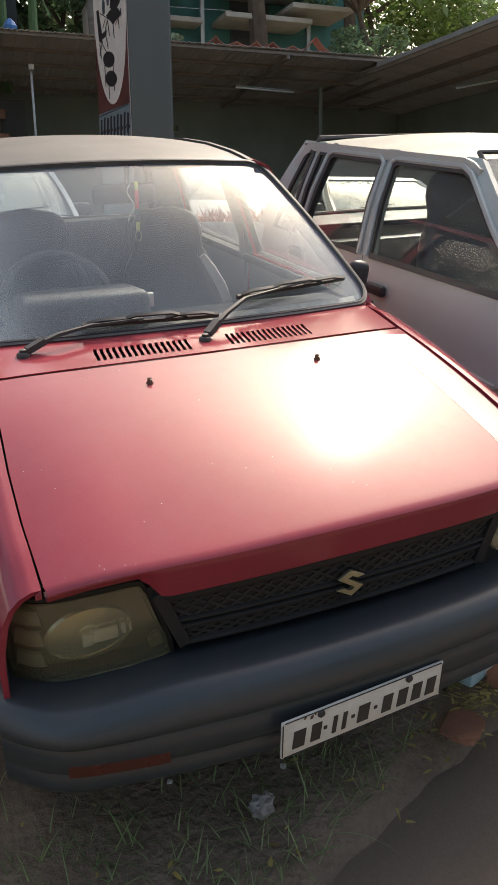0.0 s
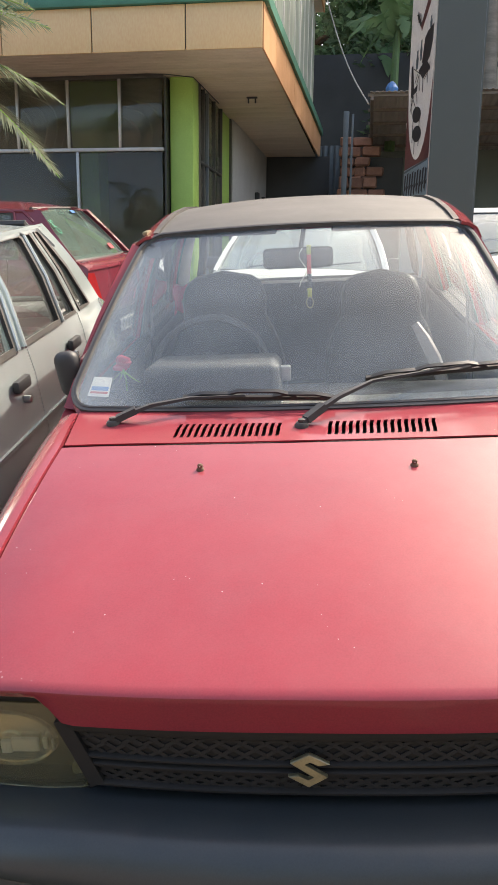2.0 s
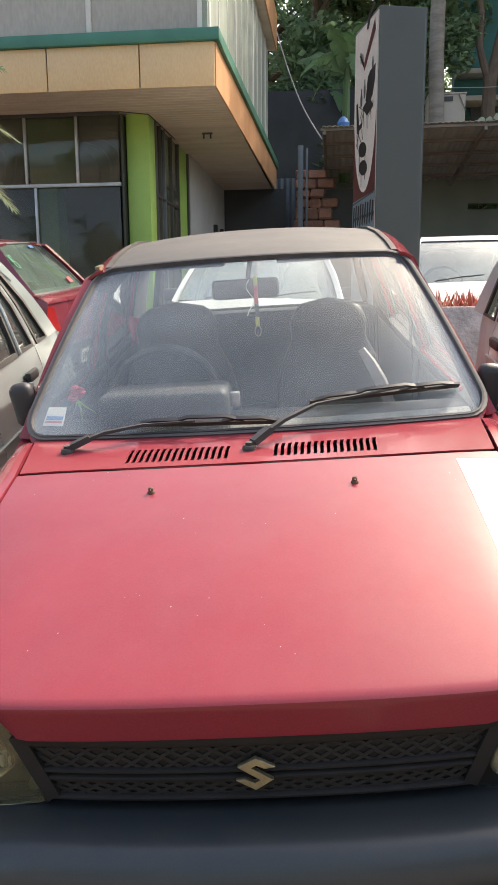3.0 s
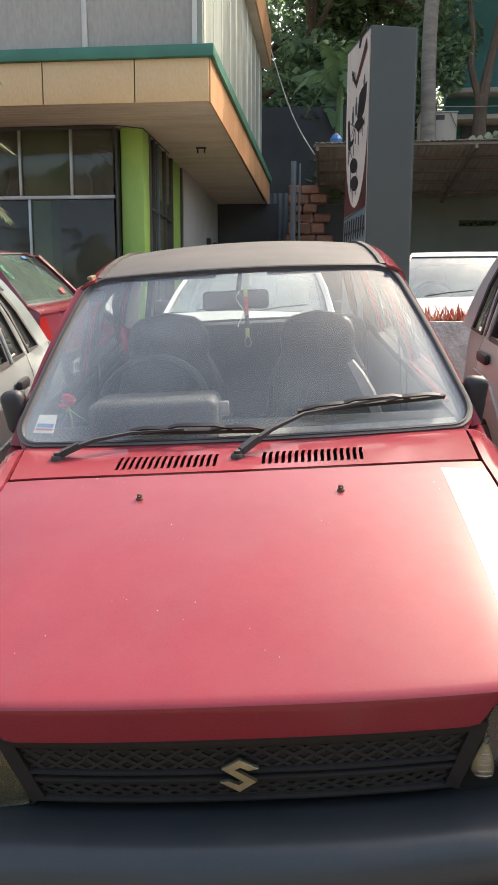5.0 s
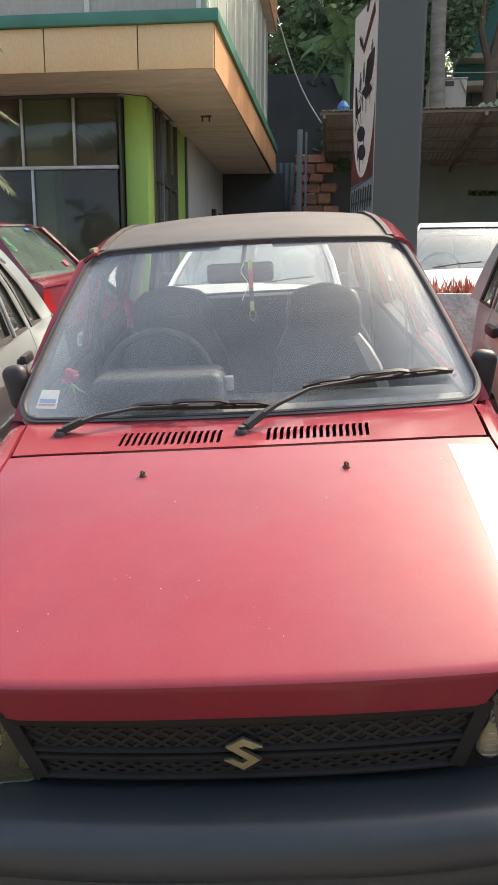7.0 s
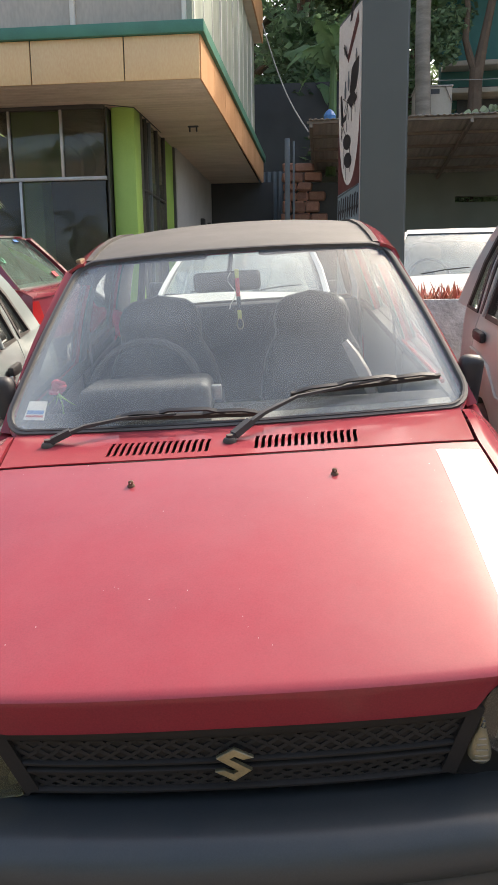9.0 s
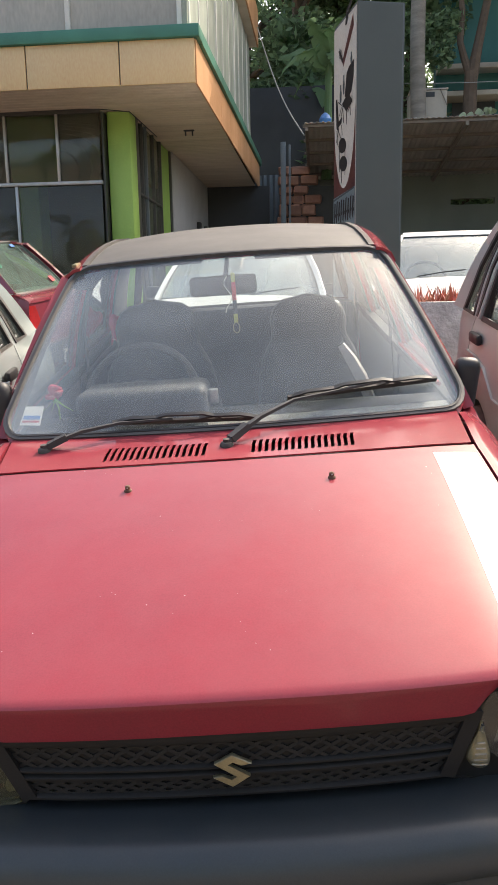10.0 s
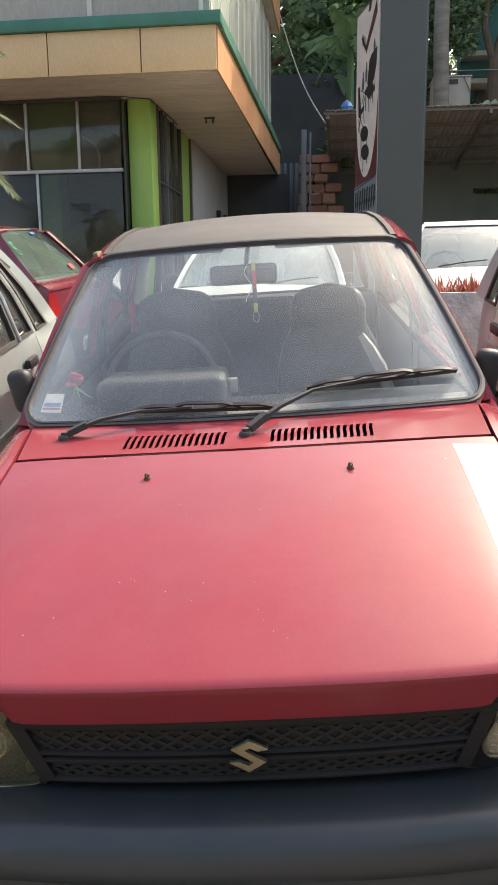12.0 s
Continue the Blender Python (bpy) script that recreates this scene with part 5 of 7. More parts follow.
bumper = part("front_bumper", sheet(bumper_fn, 44, 36, 0.012), M_BUMPER, red, "blue-black plastic front bumper, dusty and scuffed", sharp=60)
for sgn in (-1, 1):
    pts = [(sgn * x, -0.031 + bump_line(x), 0.408) for x in np.linspace(0.44, 0.625, 8)]
    part("indicator_lamp", sweep(pts, [(-0.012, -0.016), (0.010, -0.018), (0.010, 0.018), (-0.012, 0.016)]), M_AMBER, bumper, "dull amber indicator lens")
    part("bumper_end", sheet(lambda u, v, s=sgn: (s * (0.715 - 0.004 * v), lerp(0.18, 0.42, u), lerp(0.30, 0.57, v)), 5, 5, 0.012, flip=sgn < 0), M_BUMPER, red)
part("front_apron", box(0, 0.18, 0.36, 1.10, 0.02, 0.26, 0.004), M_PLASTIC, red)
part("engine_tray", box(0, 0.62, 0.30, 0.90, 0.7, 0.03, 0.005), M_PLASTIC, red)

# number plate with plain bars for its characters
PM = Matrix.Translation((-0.030, -0.058, 0.406)) @ Matrix.Rotation(radians(3), 4, "Z") @ Matrix.Rotation(radians(0.2), 4, "Y")
plate = part("number_plate", box(0, 0, 0, 0.404, 0.006, 0.094, 0.012, m=PM), M_PLATE, red, "white plate, its characters plain bars")


def plate_at(x, z, w, h, lean=0.0, mat=M_INK, nm="character_bar"):
    bm = prism([(-w / 2, -h / 2), (w / 2, -h / 2), (w / 2 + lean, h / 2), (-w / 2 + lean, h / 2)], 0.0015, PM @ Matrix.Translation((x, -0.0046, z)))
    part(nm, bm, mat, plate)


for x, w in ((-0.172, 0.034), (-0.130, 0.028), (-0.083, 0.012), (-0.058, 0.012), (-0.008, 0.034), (0.056, 0.030), (0.098, 0.030), (0.138, 0.030), (0.178, 0.030)):
    plate_at(x * 0.95, -0.008, w * 0.82, 0.044, 0.004)
for x in (-0.105, -0.034, 0.026):
    plate_at(x * 0.95, -0.006, 0.008, 0.008)
for x, z, w, h in ((0, 0.0445, 0.390, 0.002), (0, -0.0445, 0.390, 0.002), (-0.1995, 0, 0.002, 0.082), (0.1995, 0, 0.002, 0.082)):
    plate_at(x, z, w, h, nm="border")
for x, z, r in ((-0.135, 0.036, 0.006), (-0.150, 0.040, 0.004), (-0.126, 0.041, 0.003)):
    plate_at(x, z, r, r * 1.2, r * 0.4, M_RUST, "rust_spot")
for x in (-0.112, 0.108):
    part("plate_screw", lathe([(0.009, 0), (0.008, 0.004), (0.003, 0.005)], 10, PM @ Matrix.Translation((x, -0.003, 0.036)) @ Matrix.Rotation(radians(90), 4, "X")), M_PLASTIC, plate)


# ---- wipers ----
def wiper(pivot, elbow, tip, b0, b1):
    w = part("wiper_arm", sweep([pivot + Vector((0, 0, 0.002)), lerp(pivot, elbow, 0.12) + Vector((0, 0, 0.008)), lerp(pivot, elbow, 0.5) + Vector((0, -0.004, 0.014)), elbow, tip], [(-0.012, -0.006), (0.012, -0.006), (0.010, 0.006), (-0.010, 0.006)],
                                taper=lambda k: lerp(1.0, 0.4, k)), M_PLASTIC, red, "black wiper arm lying on the glass")
    part("pivot_cap", lathe([(0.018, -0.016), (0.018, -0.002), (0.014, 0.004), (0.009, 0.005), (0.009, 0.012), (0.006, 0.013)], 14, Matrix.Translation(pivot)), M_RUBBER, w)
    part("arm_foot", sweep([lerp(pivot, elbow, 0.06) + Vector((0, 0, 0.004)), lerp(pivot, elbow, 0.30) + Vector((0, 0, 0.012))], [(-0.014, -0.007), (0.014, -0.007), (0.011, 0.009), (-0.011, 0.009)]), M_PLASTIC, w)
    mid = lerp(b0, b1, 0.5)
    up = Vector((0, -0.56, 0.80))
    blade = part("wiper_blade", sweep([lerp(b0, b1, k / 8) for k in range(9)], [(-0.003, -0.010), (0.003, -0.010), (0.004, 0.006), (-0.004, 0.006)], up=up), M_RUBBER, w)
    for ka, kb in ((0.04, 0.40), (0.60, 0.96), (0.24, 0.76)):
        h = 0.016 if kb - ka < 0.5 else 0.026
        pts = [lerp(b0, b1, ka) + up * 0.006, lerp(b0, b1, lerp(ka, kb, 0.25)) + up * h, lerp(b0, b1, lerp(ka, kb, 0.75)) + up * h, lerp(b0, b1, kb) + up * 0.006]
        part("yoke", sweep(pts, [(-0.005, -0.003), (0.005, -0.003), (0.005, 0.003), (-0.005, 0.003)], up=up), M_PLASTIC, blade)


def on_screen(x, v, out=0.016):
    return screen_pt((x / lerp(0.655, 0.510, v) + 1) / 2, v, out)


wiper(Vector((-0.503, 0.938, 0.941)), on_screen(-0.30, 0.015, 0.028), on_screen(-0.155, 0.02, 0.03), on_screen(-0.325, 0.03), on_screen(0.075, 0.015))
wiper(Vector((-0.012, 0.875, 0.944)), on_screen(0.17, 0.060, 0.034), on_screen(0.41, 0.112, 0.034), on_screen(0.155, 0.09), on_screen(0.578, 0.125))

# ---- cabin of the red car ----
part("dashboard", sheet(lambda u, v: ((u * 2 - 1) * 0.64, along([(0, 1.03), (0.55, 1.30), (0.8, 1.36), (1, 1.38)], v), along([(0, 0.915), (0.4, 0.925), (0.6, 0.92), (0.8, 0.88), (1, 0.70)], v)), 12, 14, 0.02), M_DASH, red, "dark dusty dashboard top")
part("instrument_hood", box(-0.27, 1.27, 0.955, 0.39, 0.24, 0.12, 0.03, m=Matrix.Rotation(radians(-6), 4, "X"), segs=4), M_CABIN, red, "dark grey instrument housing")
part("switch_panel", box(-0.060, 1.24, 0.975, 0.03, 0.02, 0.045, 0.004), M_STEEL, red, "small pale gauge")
steering(red, -0.305, 1.43, 0.935, tilt=32, r=0.18)
seat(red, -0.305, 1.83, 0.28, M_SEAT, wide=0.235, tall=0.80, lean=8)
passenger = seat(red, 0.288, 1.97, 0.28, M_SEAT, wide=0.225, tall=0.765, lean=8)
part("side_bolster", sweep([(0.408, 1.985, 0.950), (0.442, 1.970, 0.895), (0.478, 1.955, 0.825), (0.510, 1.94, 0.74), (0.515, 1.93, 0.66)], [(-0.020, -0.016), (0.014, -0.018), (0.022, 0.0), (0.014, 0.018), (-0.020, 0.016)], up=(0, 1, 0), taper=lambda k: 0.7 + 0.5 * math.sin(math.pi * k)), M_BOLSTER, passenger, "seat bolster, pale grey for the sun on its edge")
part("rear_seat", box(0, 2.78, 0.765, 1.16, 0.16, 0.50, 0.06, m=Matrix.Rotation(radians(-12), 4, "X")), M_BENCH, red, "dark rear bench")
part("side_rail", sweep([(0.632, y_, 0.948) for y_ in (1.30, 1.6, 1.95)], ring_profile(0.007, 6)), M_RED, red, "red door top edge")
part("rear_shelf", box(0, 3.02, 0.93, 1.15, 0.30, 0.02, 0.004), M_CABIN, red)
rv = part("interior_mirror", box(-0.02, 1.60, 1.258, 0.225, 0.03, 0.066, 0.018), M_PLASTIC, red, "interior mirror seen from behind")
part("mirror_stem", sweep([(-0.01, 1.60, 1.29), (0.0, 1.62, 1.345)], ring_profile(0.008)), M_PLASTIC, rv)
for sgn in (-1, 1):
    part("seat_belt", sweep([(sgn * 0.60, 2.03, 1.28), (sgn * 0.615, 2.02, 0.80), (sgn * 0.60, 2.0, 0.4)], [(-0.022, -0.002), (0.022, -0.002), (0.022, 0.002), (-0.022, 0.002)], up=(sgn, 0, 0)), M_CABIN, red)
    rim = [Vector(red_roof((sgn + 1) / 2, k)) + Vector((sgn * 0.030, 0, -0.062)) for k in np.linspace(0.02, 1, 14)]
    part("cant_rail_trim", sweep(rim, [(-0.040, -0.012), (0.034, -0.026), (0.034, 0.018), (-0.040, 0.022)]), M_DASH, red)
    part("door_top_trim", sweep([(sgn * 0.642, y_, 0.925) for y_ in (1.12, 1.6, 2.2, 3.16)], [(-0.016, -0.020), (0.020, -0.020), (0.020, 0.014), (-0.016, 0.010)]), M_DASH, red)
    part("sun_visor", box(sgn * 0.27, 1.76, 1.335, 0.36, 0.13, 0.018, 0.007), M_CABIN, red)
    for ya, yb_ in ((1.05, 2.02), (2.05, 3.20)):
        part("door_card", sheet(lambda u, v, s=sgn, a=ya, b=yb_: (s * 0.654, lerp(a, b, u), lerp(0.35, 0.905, v)), 4, 4, 0.01), M_CABIN, red)
part("headlining", sheet(lambda u, v: Vector(red_roof(u, lerp(0.07, 1.0, v))) - Vector((0, 0, 0.03)), 8, 10, 0.006), M_CABIN, red)

cloth = thing("folded_cloth", CAR @ Matrix.Translation((-0.588, 2.64, 0.985)), "folded red cloth lying over the rear bench", "cloth")
part("cloth", sheet(lambda u, v: (lerp(-0.04, 0.05, u) + 0.008 * math.sin(v * 5), lerp(-0.03, 0.06, v), lerp(-0.06, 0.045, v) - 0.02 * (u * 2 - 1) ** 2 + 0.010 * math.sin(u * 9)), 10, 8, 0.012), M_PINK, cloth)

lan = thing("lanyard", CAR @ Matrix.Translation((0.015, 1.572, 1.24)), "coloured ribbon lanyard hanging from the mirror", "lanyard")
for nm, z0, z1, mat in (("ribbon", 0.06, 0.03, M_YELLOW), ("ribbon", 0.03, -0.03, M_REDSTICK), ("ribbon", -0.03, -0.075, M_CABIN), ("ribbon", -0.075, -0.105, M_YELLOW)):
    part(nm, box(0, 0, (z0 + z1) / 2, 0.014, 0.003, z0 - z1, 0.001), mat, lan)
part("clip", sweep([(0.011 * math.cos(k * math.pi / 6), 0, -0.122 + 0.018 * math.sin(k * math.pi / 6)) for k in range(12)], ring_profile(0.002, 5), True, up=(0, 1, 0)), M_CHROME, lan)
part("cord", sweep([(-0.02 - 0.012 * math.sin(k), 0.004, 0.05 - 0.12 * k / 8) for k in range(9)], ring_profile(0.0015, 5)), M_WHITE, lan)

stk = thing("windscreen_sticker", CAR, "small white sticker with blue and red stripes inside the windscreen", "sticker")
base = [on_screen(x, v, -0.008) for x, v in ((-0.612, 0.06), (-0.548, 0.055), (-0.545, 0.145), (-0.602, 0.15))]
def quad_on(c, u0, u1, v0, v1, lift=0.0):
    f = lambda u, v: lerp(lerp(c[0], c[1], u), lerp(c[3], c[2], u), v) + Vector((0, -0.56, 0.8)) * lift
    return sheet(lambda u, v: f(lerp(u0, u1, u), lerp(v0, v1, v)), 1, 1, 0.0006)
part("paper", quad_on(base, 0, 1, 0, 1), M_WHITE, stk)
part("stripe", quad_on(base, 0.08, 0.92, 0.30, 0.5, 0.001), M_BLUE, stk)
part("stripe", quad_on(base, 0.08, 0.92, 0.14, 0.24, 0.001), M_REDSTICK, stk)
fl = thing("cloth_flower", CAR @ Matrix.Translation((-0.548, 1.27, 1.01)), "pink cloth flower with green leaves on the dashboard", "ornament")
for k in range(7):
    a = k * 2.4
    part("petal", lathe([(0.002, -0.004), (0.016, 0.0), (0.018, 0.006), (0.004, 0.012)], 10, Matrix.Translation((0.012 * math.cos(a), 0.012 * math.sin(a), 0.012 * math.sin(a * 1.7))) @ Matrix.Rotation(a, 4, "X")), M_PINK, fl)
for k in range(4):
    a = k * 1.5 + 0.4
    part("leaf", sweep([(0, 0, -0.02), (0.03 * math.cos(a), 0.0, -0.045), (0.055 * math.cos(a), 0, -0.06)], [(-0.007, -0.001), (0.007, -0.001), (0.007, 0.001), (-0.007, 0.001)], taper=lambda k: 1.1 - k), M_LEAFGREEN, fl)
part("stem", sweep([(0, 0, 0), (0.004, 0.01, -0.05), (0, 0.02, -0.105)], ring_profile(0.003, 6)), M_LEAFGREEN, fl)


# ---------------- the corner building ----------------
BX, BY, ZS = -1.24, 7.93, 3.88          # fascia corner and soffit height
FAR, LEFT = 16.2, -13.0
bld = thing("corner_building", Matrix.Translation((0, 0, 0)), "two-storey shop building with ochre fascia, green trim and glass front", "building")


def slab(name, x0, x1, y0, y1, z0, z1, mat, parent=None, bevel=0.0, label=""):
    return part(name, box((x0 + x1) / 2, (y0 + y1) / 2, (z0 + z1) / 2, x1 - x0, y1 - y0, z1 - z0, bevel), mat, parent, label)


# ochre fascia panels with open joints, front and side
joints = [BX - 0.008, -2.117, -3.208, -4.30, -5.39, -6.48, -7.57, -8.66, -9.75, -10.84, -11.93, LEFT]
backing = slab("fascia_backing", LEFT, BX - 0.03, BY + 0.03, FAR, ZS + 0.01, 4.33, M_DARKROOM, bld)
for b, a in zip(joints, joints[1:]):
    slab("fascia_panel", a + 0.007, b - 0.007, BY, BY + 0.028, ZS - 0.012, 4.335, M_FASCIA, bld, 0.004)
ys = [BY + 0.03 + (FAR - BY - 0.03) * k / 8 for k in range(9)]
side_x = lambda y: lerp(BX, -1.17, (y - BY) / (FAR - BY))
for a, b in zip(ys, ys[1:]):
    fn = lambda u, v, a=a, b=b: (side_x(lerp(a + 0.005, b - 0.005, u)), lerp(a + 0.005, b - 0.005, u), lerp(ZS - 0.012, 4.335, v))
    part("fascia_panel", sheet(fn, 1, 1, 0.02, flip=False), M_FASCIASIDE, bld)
# green trim above it
slab("green_trim", LEFT, BX + 0.05, BY - 0.05, BY + 0.25, 4.338, 4.470, M_TRIM, bld, 0.01)
part("green_trim", sheet(lambda u, v: (lerp(BX + 0.045, -1.125, u) if v in (0, 1) else 0, lerp(BY + 0.25, FAR, u), lerp(4.338, 4.470, v)), 6, 1, 0.2, flip=False), M_TRIM, bld)
slab("upper_floor_slab", LEFT, BX - 0.05, BY + 0.05, FAR, 4.34, 4.44, M_DARKROOM, bld)

# soffit of narrow cream planks
bm = bmesh.new()
y = BY + 0.034
while y < FAR - 0.05:
    w = 0.118
    box((LEFT + BX) / 2, y + w / 2, ZS + 0.008, BX - LEFT - 0.02, w - 0.010, 0.014, 0.004, bm=bm, segs=1)
    y += w
tagged(part("soffit", bm, M_SOFFIT), "stained cream plank soffit under the overhang", "soffit", kind="structure")
soff = bpy.data.objects["soffit"]
fit_ = thing("soffit_lamp", Matrix.Translation((-1.74, 10.34, ZS)), "small bare lamp holder on the soffit", "lamp")
part("bracket", box(-0.05, 0, -0.04, 0.02, 0.03, 0.08, 0.004), M_PLASTIC, fit_)
part("bracket", box(0.05, 0, -0.04, 0.02, 0.03, 0.08, 0.004), M_PLASTIC, fit_)
part("plate", box(0, 0, -0.008, 0.15, 0.06, 0.016, 0.004), M_PLASTIC, fit_)
cb = thing("soffit_cable", Matrix.Translation((0, 0, 0)), "thin cable along the soffit edge", "cable")
part("strand", sweep([(LEFT + 6, 8.75, ZS - 0.01), (-4.6, 8.86, ZS - 0.03), (-2.85, 8.88, ZS - 0.015), (-2.6, 8.86, ZS - 0.03), (-2.28, 9.0, ZS - 0.04), (-2.26, 9.4, ZS - 0.05), (-2.27, 10.6, ZS - 0.02)], ring_profile(0.007, 6)), M_RUBBER, cb)

# ground floor: lime column, glazed front, side bay, white wall
GY, SX = 8.97, -2.31
col = slab("column", -2.615, SX + 0.005, 9.10, 9.43, 0.3, ZS, M_LIME, bld, 0.02, "lime green corner column")
slab("column_edge", -2.66, -2.635, 9.0, 9.2, 0.3, ZS - 0.02, M_FRAME, bld)
mull = [-3.235, -3.93, -4.625, -5.32, -6.015, -6.71]
slab("transom", -9.5, -2.66, GY - 0.03, GY + 0.03, 2.965, 3.010, M_ALU, bld, 0.004)
slab("head_frame", -9.5, -2.66, GY - 0.03, GY + 0.03, 3.835, ZS, M_FRAME, bld, 0.004)
for x in mull:
    slab("mullion", x - 0.019, x + 0.019, GY - 0.03, GY + 0.03, 3.010, 3.835, M_ALU, bld, 0.004)
for x in (-3.82, -5.09, -6.36):
    slab("mullion", x - 0.019, x + 0.019, GY - 0.03, GY + 0.03, 0.9, 2.965, M_ALU, bld, 0.004)
slab("sill_wall", -9.5, -2.66, GY - 0.05, GY + 0.05, 0.3, 0.95, M_REDTILE, bld)
edges = [-2.66] + mull + [-9.5]
for b, a in zip(edges, edges[1:]):
    ob = part("pane", box((a + b) / 2, GY, 3.423, b - a - 0.038, 0.008, 0.82, 0.002), M_DARKGLASS, bld, glass=True)
for a, b in ((-3.82, -2.66), (-5.09, -3.82), (-6.36, -5.09), (-9.5, -6.36)):
    ob = part("pane", box((a + b) / 2, GY, 1.96, b - a - 0.038, 0.008, 2.0, 0.002), M_DARKGLASS, bld, glass=True)
slab("inner_column", -4.15, -3.85, 10.2, 10.5, 0.5, ZS, M_LIME, bld)
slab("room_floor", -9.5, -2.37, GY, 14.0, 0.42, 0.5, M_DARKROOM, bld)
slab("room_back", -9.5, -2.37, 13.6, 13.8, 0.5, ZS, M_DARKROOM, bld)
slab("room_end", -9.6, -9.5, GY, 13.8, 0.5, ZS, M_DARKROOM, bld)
slab("counter", -6.5, -3.2, 10.6, 11.1, 0.5, 1.45, M_REDTILE, bld)
# side bay: dark frames and glass, lime panels at its far end
slab("side_sill", SX - 0.06, SX, 9.43, 11.86, 0.3, 0.9, M_LIME, bld)
for y0, y1, mat in ((9.43, 9.55, M_FRAME), (9.77, 9.80, M_FRAME), (10.00, 10.06, M_GATE), (10.50, 10.53, M_FRAME), (11.00, 11.05, M_FRAME), (11.76, 11.86, M_FRAME)):
    slab("side_mullion", SX - 0.05, SX + 0.008, y0, y1, 0.9, ZS - 0.01, mat, bld, 0.004)
slab("side_transom", SX - 0.04, SX + 0.004, 9.55, 11.00, 2.90, 2.93, M_FRAME, bld, 0.003)
for y0, y1 in ((9.55, 9.77), (9.80, 10.00), (10.06, 10.50), (10.53, 11.00)):
    part("side_pane", box(SX - 0.025, (y0 + y1) / 2, 2.38, 0.006, y1 - y0, 2.96), M_DARKGLASS, bld, glass=True)
slab("side_panel", SX - 0.12, SX - 0.08, 10.06, 11.00, 0.9, ZS - 0.01, M_LIME, bld, 0.0, "lime panel behind the side glass")
slab("side_panel", SX - 0.045, SX - 0.020, 11.05, 11.76, 0.9, ZS - 0.01, M_LIME, bld)
slab("white_side_wall", SX - 0.2, SX + 0.02, 11.86, FAR - 0.3, 0.3, ZS, M_WALLWHITE, bld, 0.0, "whitewashed side wall under the overhang")
# Near-black wall colour fills the recess that lies in shade here.
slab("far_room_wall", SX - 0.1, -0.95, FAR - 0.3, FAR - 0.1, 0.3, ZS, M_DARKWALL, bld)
for y0 in (14.3, 15.2):
    slab("wall_box", SX + 0.02, SX + 0.09, y0, y0 + 0.2, 2.6, 3.0, M_PLASTIC, bld, 0.01)

# upper storey: opaque panes in front, cream vertical frames along the side, ochre head
UY, UX = BY + 0.12, BX - 0.10
for b, a in zip([-1.43, -2.72, -4.05, -5.38, -6.71], [-2.72, -4.05, -5.38, -6.71, -13.0]):
    slab("upper_pane", a + 0.03, b - 0.03, UY + 0.01, UY + 0.03, 4.47, 6.74, M_UPGLASS, bld)
    slab("upper_mullion", b - 0.028, b + 0.028, UY - 0.03, UY + 0.05, 4.47, 6.74, M_WHITE, bld, 0.004)
slab("upper_mullion", -1.40, UX, UY - 0.03, UY + 0.05, 4.47, 6.74, M_CREAMPANE, bld, 0.004)
y = UY + 0.05
k = 0
while y < FAR - 0.4:
    w = 0.045 if k % 3 else 0.09
    slab("side_frame", UX - 0.06, UX + (0.004 if k % 3 else 0.012), y, y + w, 4.47, 6.74, M_WHITE, bld, 0.004)
    slab("side_upper_pane", UX - 0.03, UX - 0.008, y + w + (0.07 if k % 2 else 0.03), y + 0.80, 4.47, 6.74, M_CREAMPANE, bld)
    y += 0.80
    k += 1
# Near-black backing puts the shade of the open gaps into colour.
slab("dark_gap_backing", UX - 0.22, UX - 0.10, UY + 0.06, FAR - 0.4, 4.47, 6.74, M_FRAME, bld)
slab("upper_soffit", LEFT, BX + 0.05, BY - 0.05, FAR, 6.745, 6.80, M_SOFFIT, bld)
slab("upper_fascia", LEFT, BX + 0.05, BY - 0.08, BY - 0.05, 6.74, 7.45, M_FASCIA, bld)
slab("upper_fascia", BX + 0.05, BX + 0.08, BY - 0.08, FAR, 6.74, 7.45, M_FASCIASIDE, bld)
slab("roof_slab", LEFT, BX + 0.04, BY - 0.04, FAR, 7.3, 7.42, M_CONCRETE, bld)
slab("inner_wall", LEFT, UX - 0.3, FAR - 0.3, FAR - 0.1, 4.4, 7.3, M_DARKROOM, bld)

# ---------------- the sign pillar ----------------
SIGN = Matrix.Translation((0.385, 4.03, 0.45)) @ Matrix.Rotation(radians(15), 4, "Z")
sign = thing("sign_pillar", SIGN, "tall dark grey sign box with a printed cream banner on one side", "sign")
SH, SW, SD = 2.79, 0.285, 0.50
part("sign_box", sheet(lambda u, v: [(0, SD, 0), (0, 0, 0), (SW, 0, 0), (SW, SD, 0)][round(u * 3)][:2] + (v * SH,), 3, 8, 0.012, flip=True), M_DARKGREY, sign, sharp=20)
part("sign_top", box(SW / 2, SD / 2, SH - 0.006, SW + 0.004, SD + 0.004, 0.014, 0.003), M_DARKGREY, sign)
part("sign_back", box(SW / 2, SD, SH / 2, SW - 0.03, 0.012, SH - 0.02, 0.0), M_DARKGREY, sign)
for x in (0.0, SW):
    part("edge_strip", box(x, -0.002, SH / 2, 0.006, 0.008, SH, 0.002), M_GATE if x else M_DARKGREY, sign)
part("edge_strip", box(SW / 2, -0.002, SH - 0.004, SW, 0.008, 0.006, 0.002), M_GATE, sign)
ban = part("banner", box(-0.012, SD / 2, 0.5 * (0.9 + SH - 0.02), 0.008, SD - 0.01, SH - 0.92, 0.0), M_BANNER, sign, "cream printed banner")


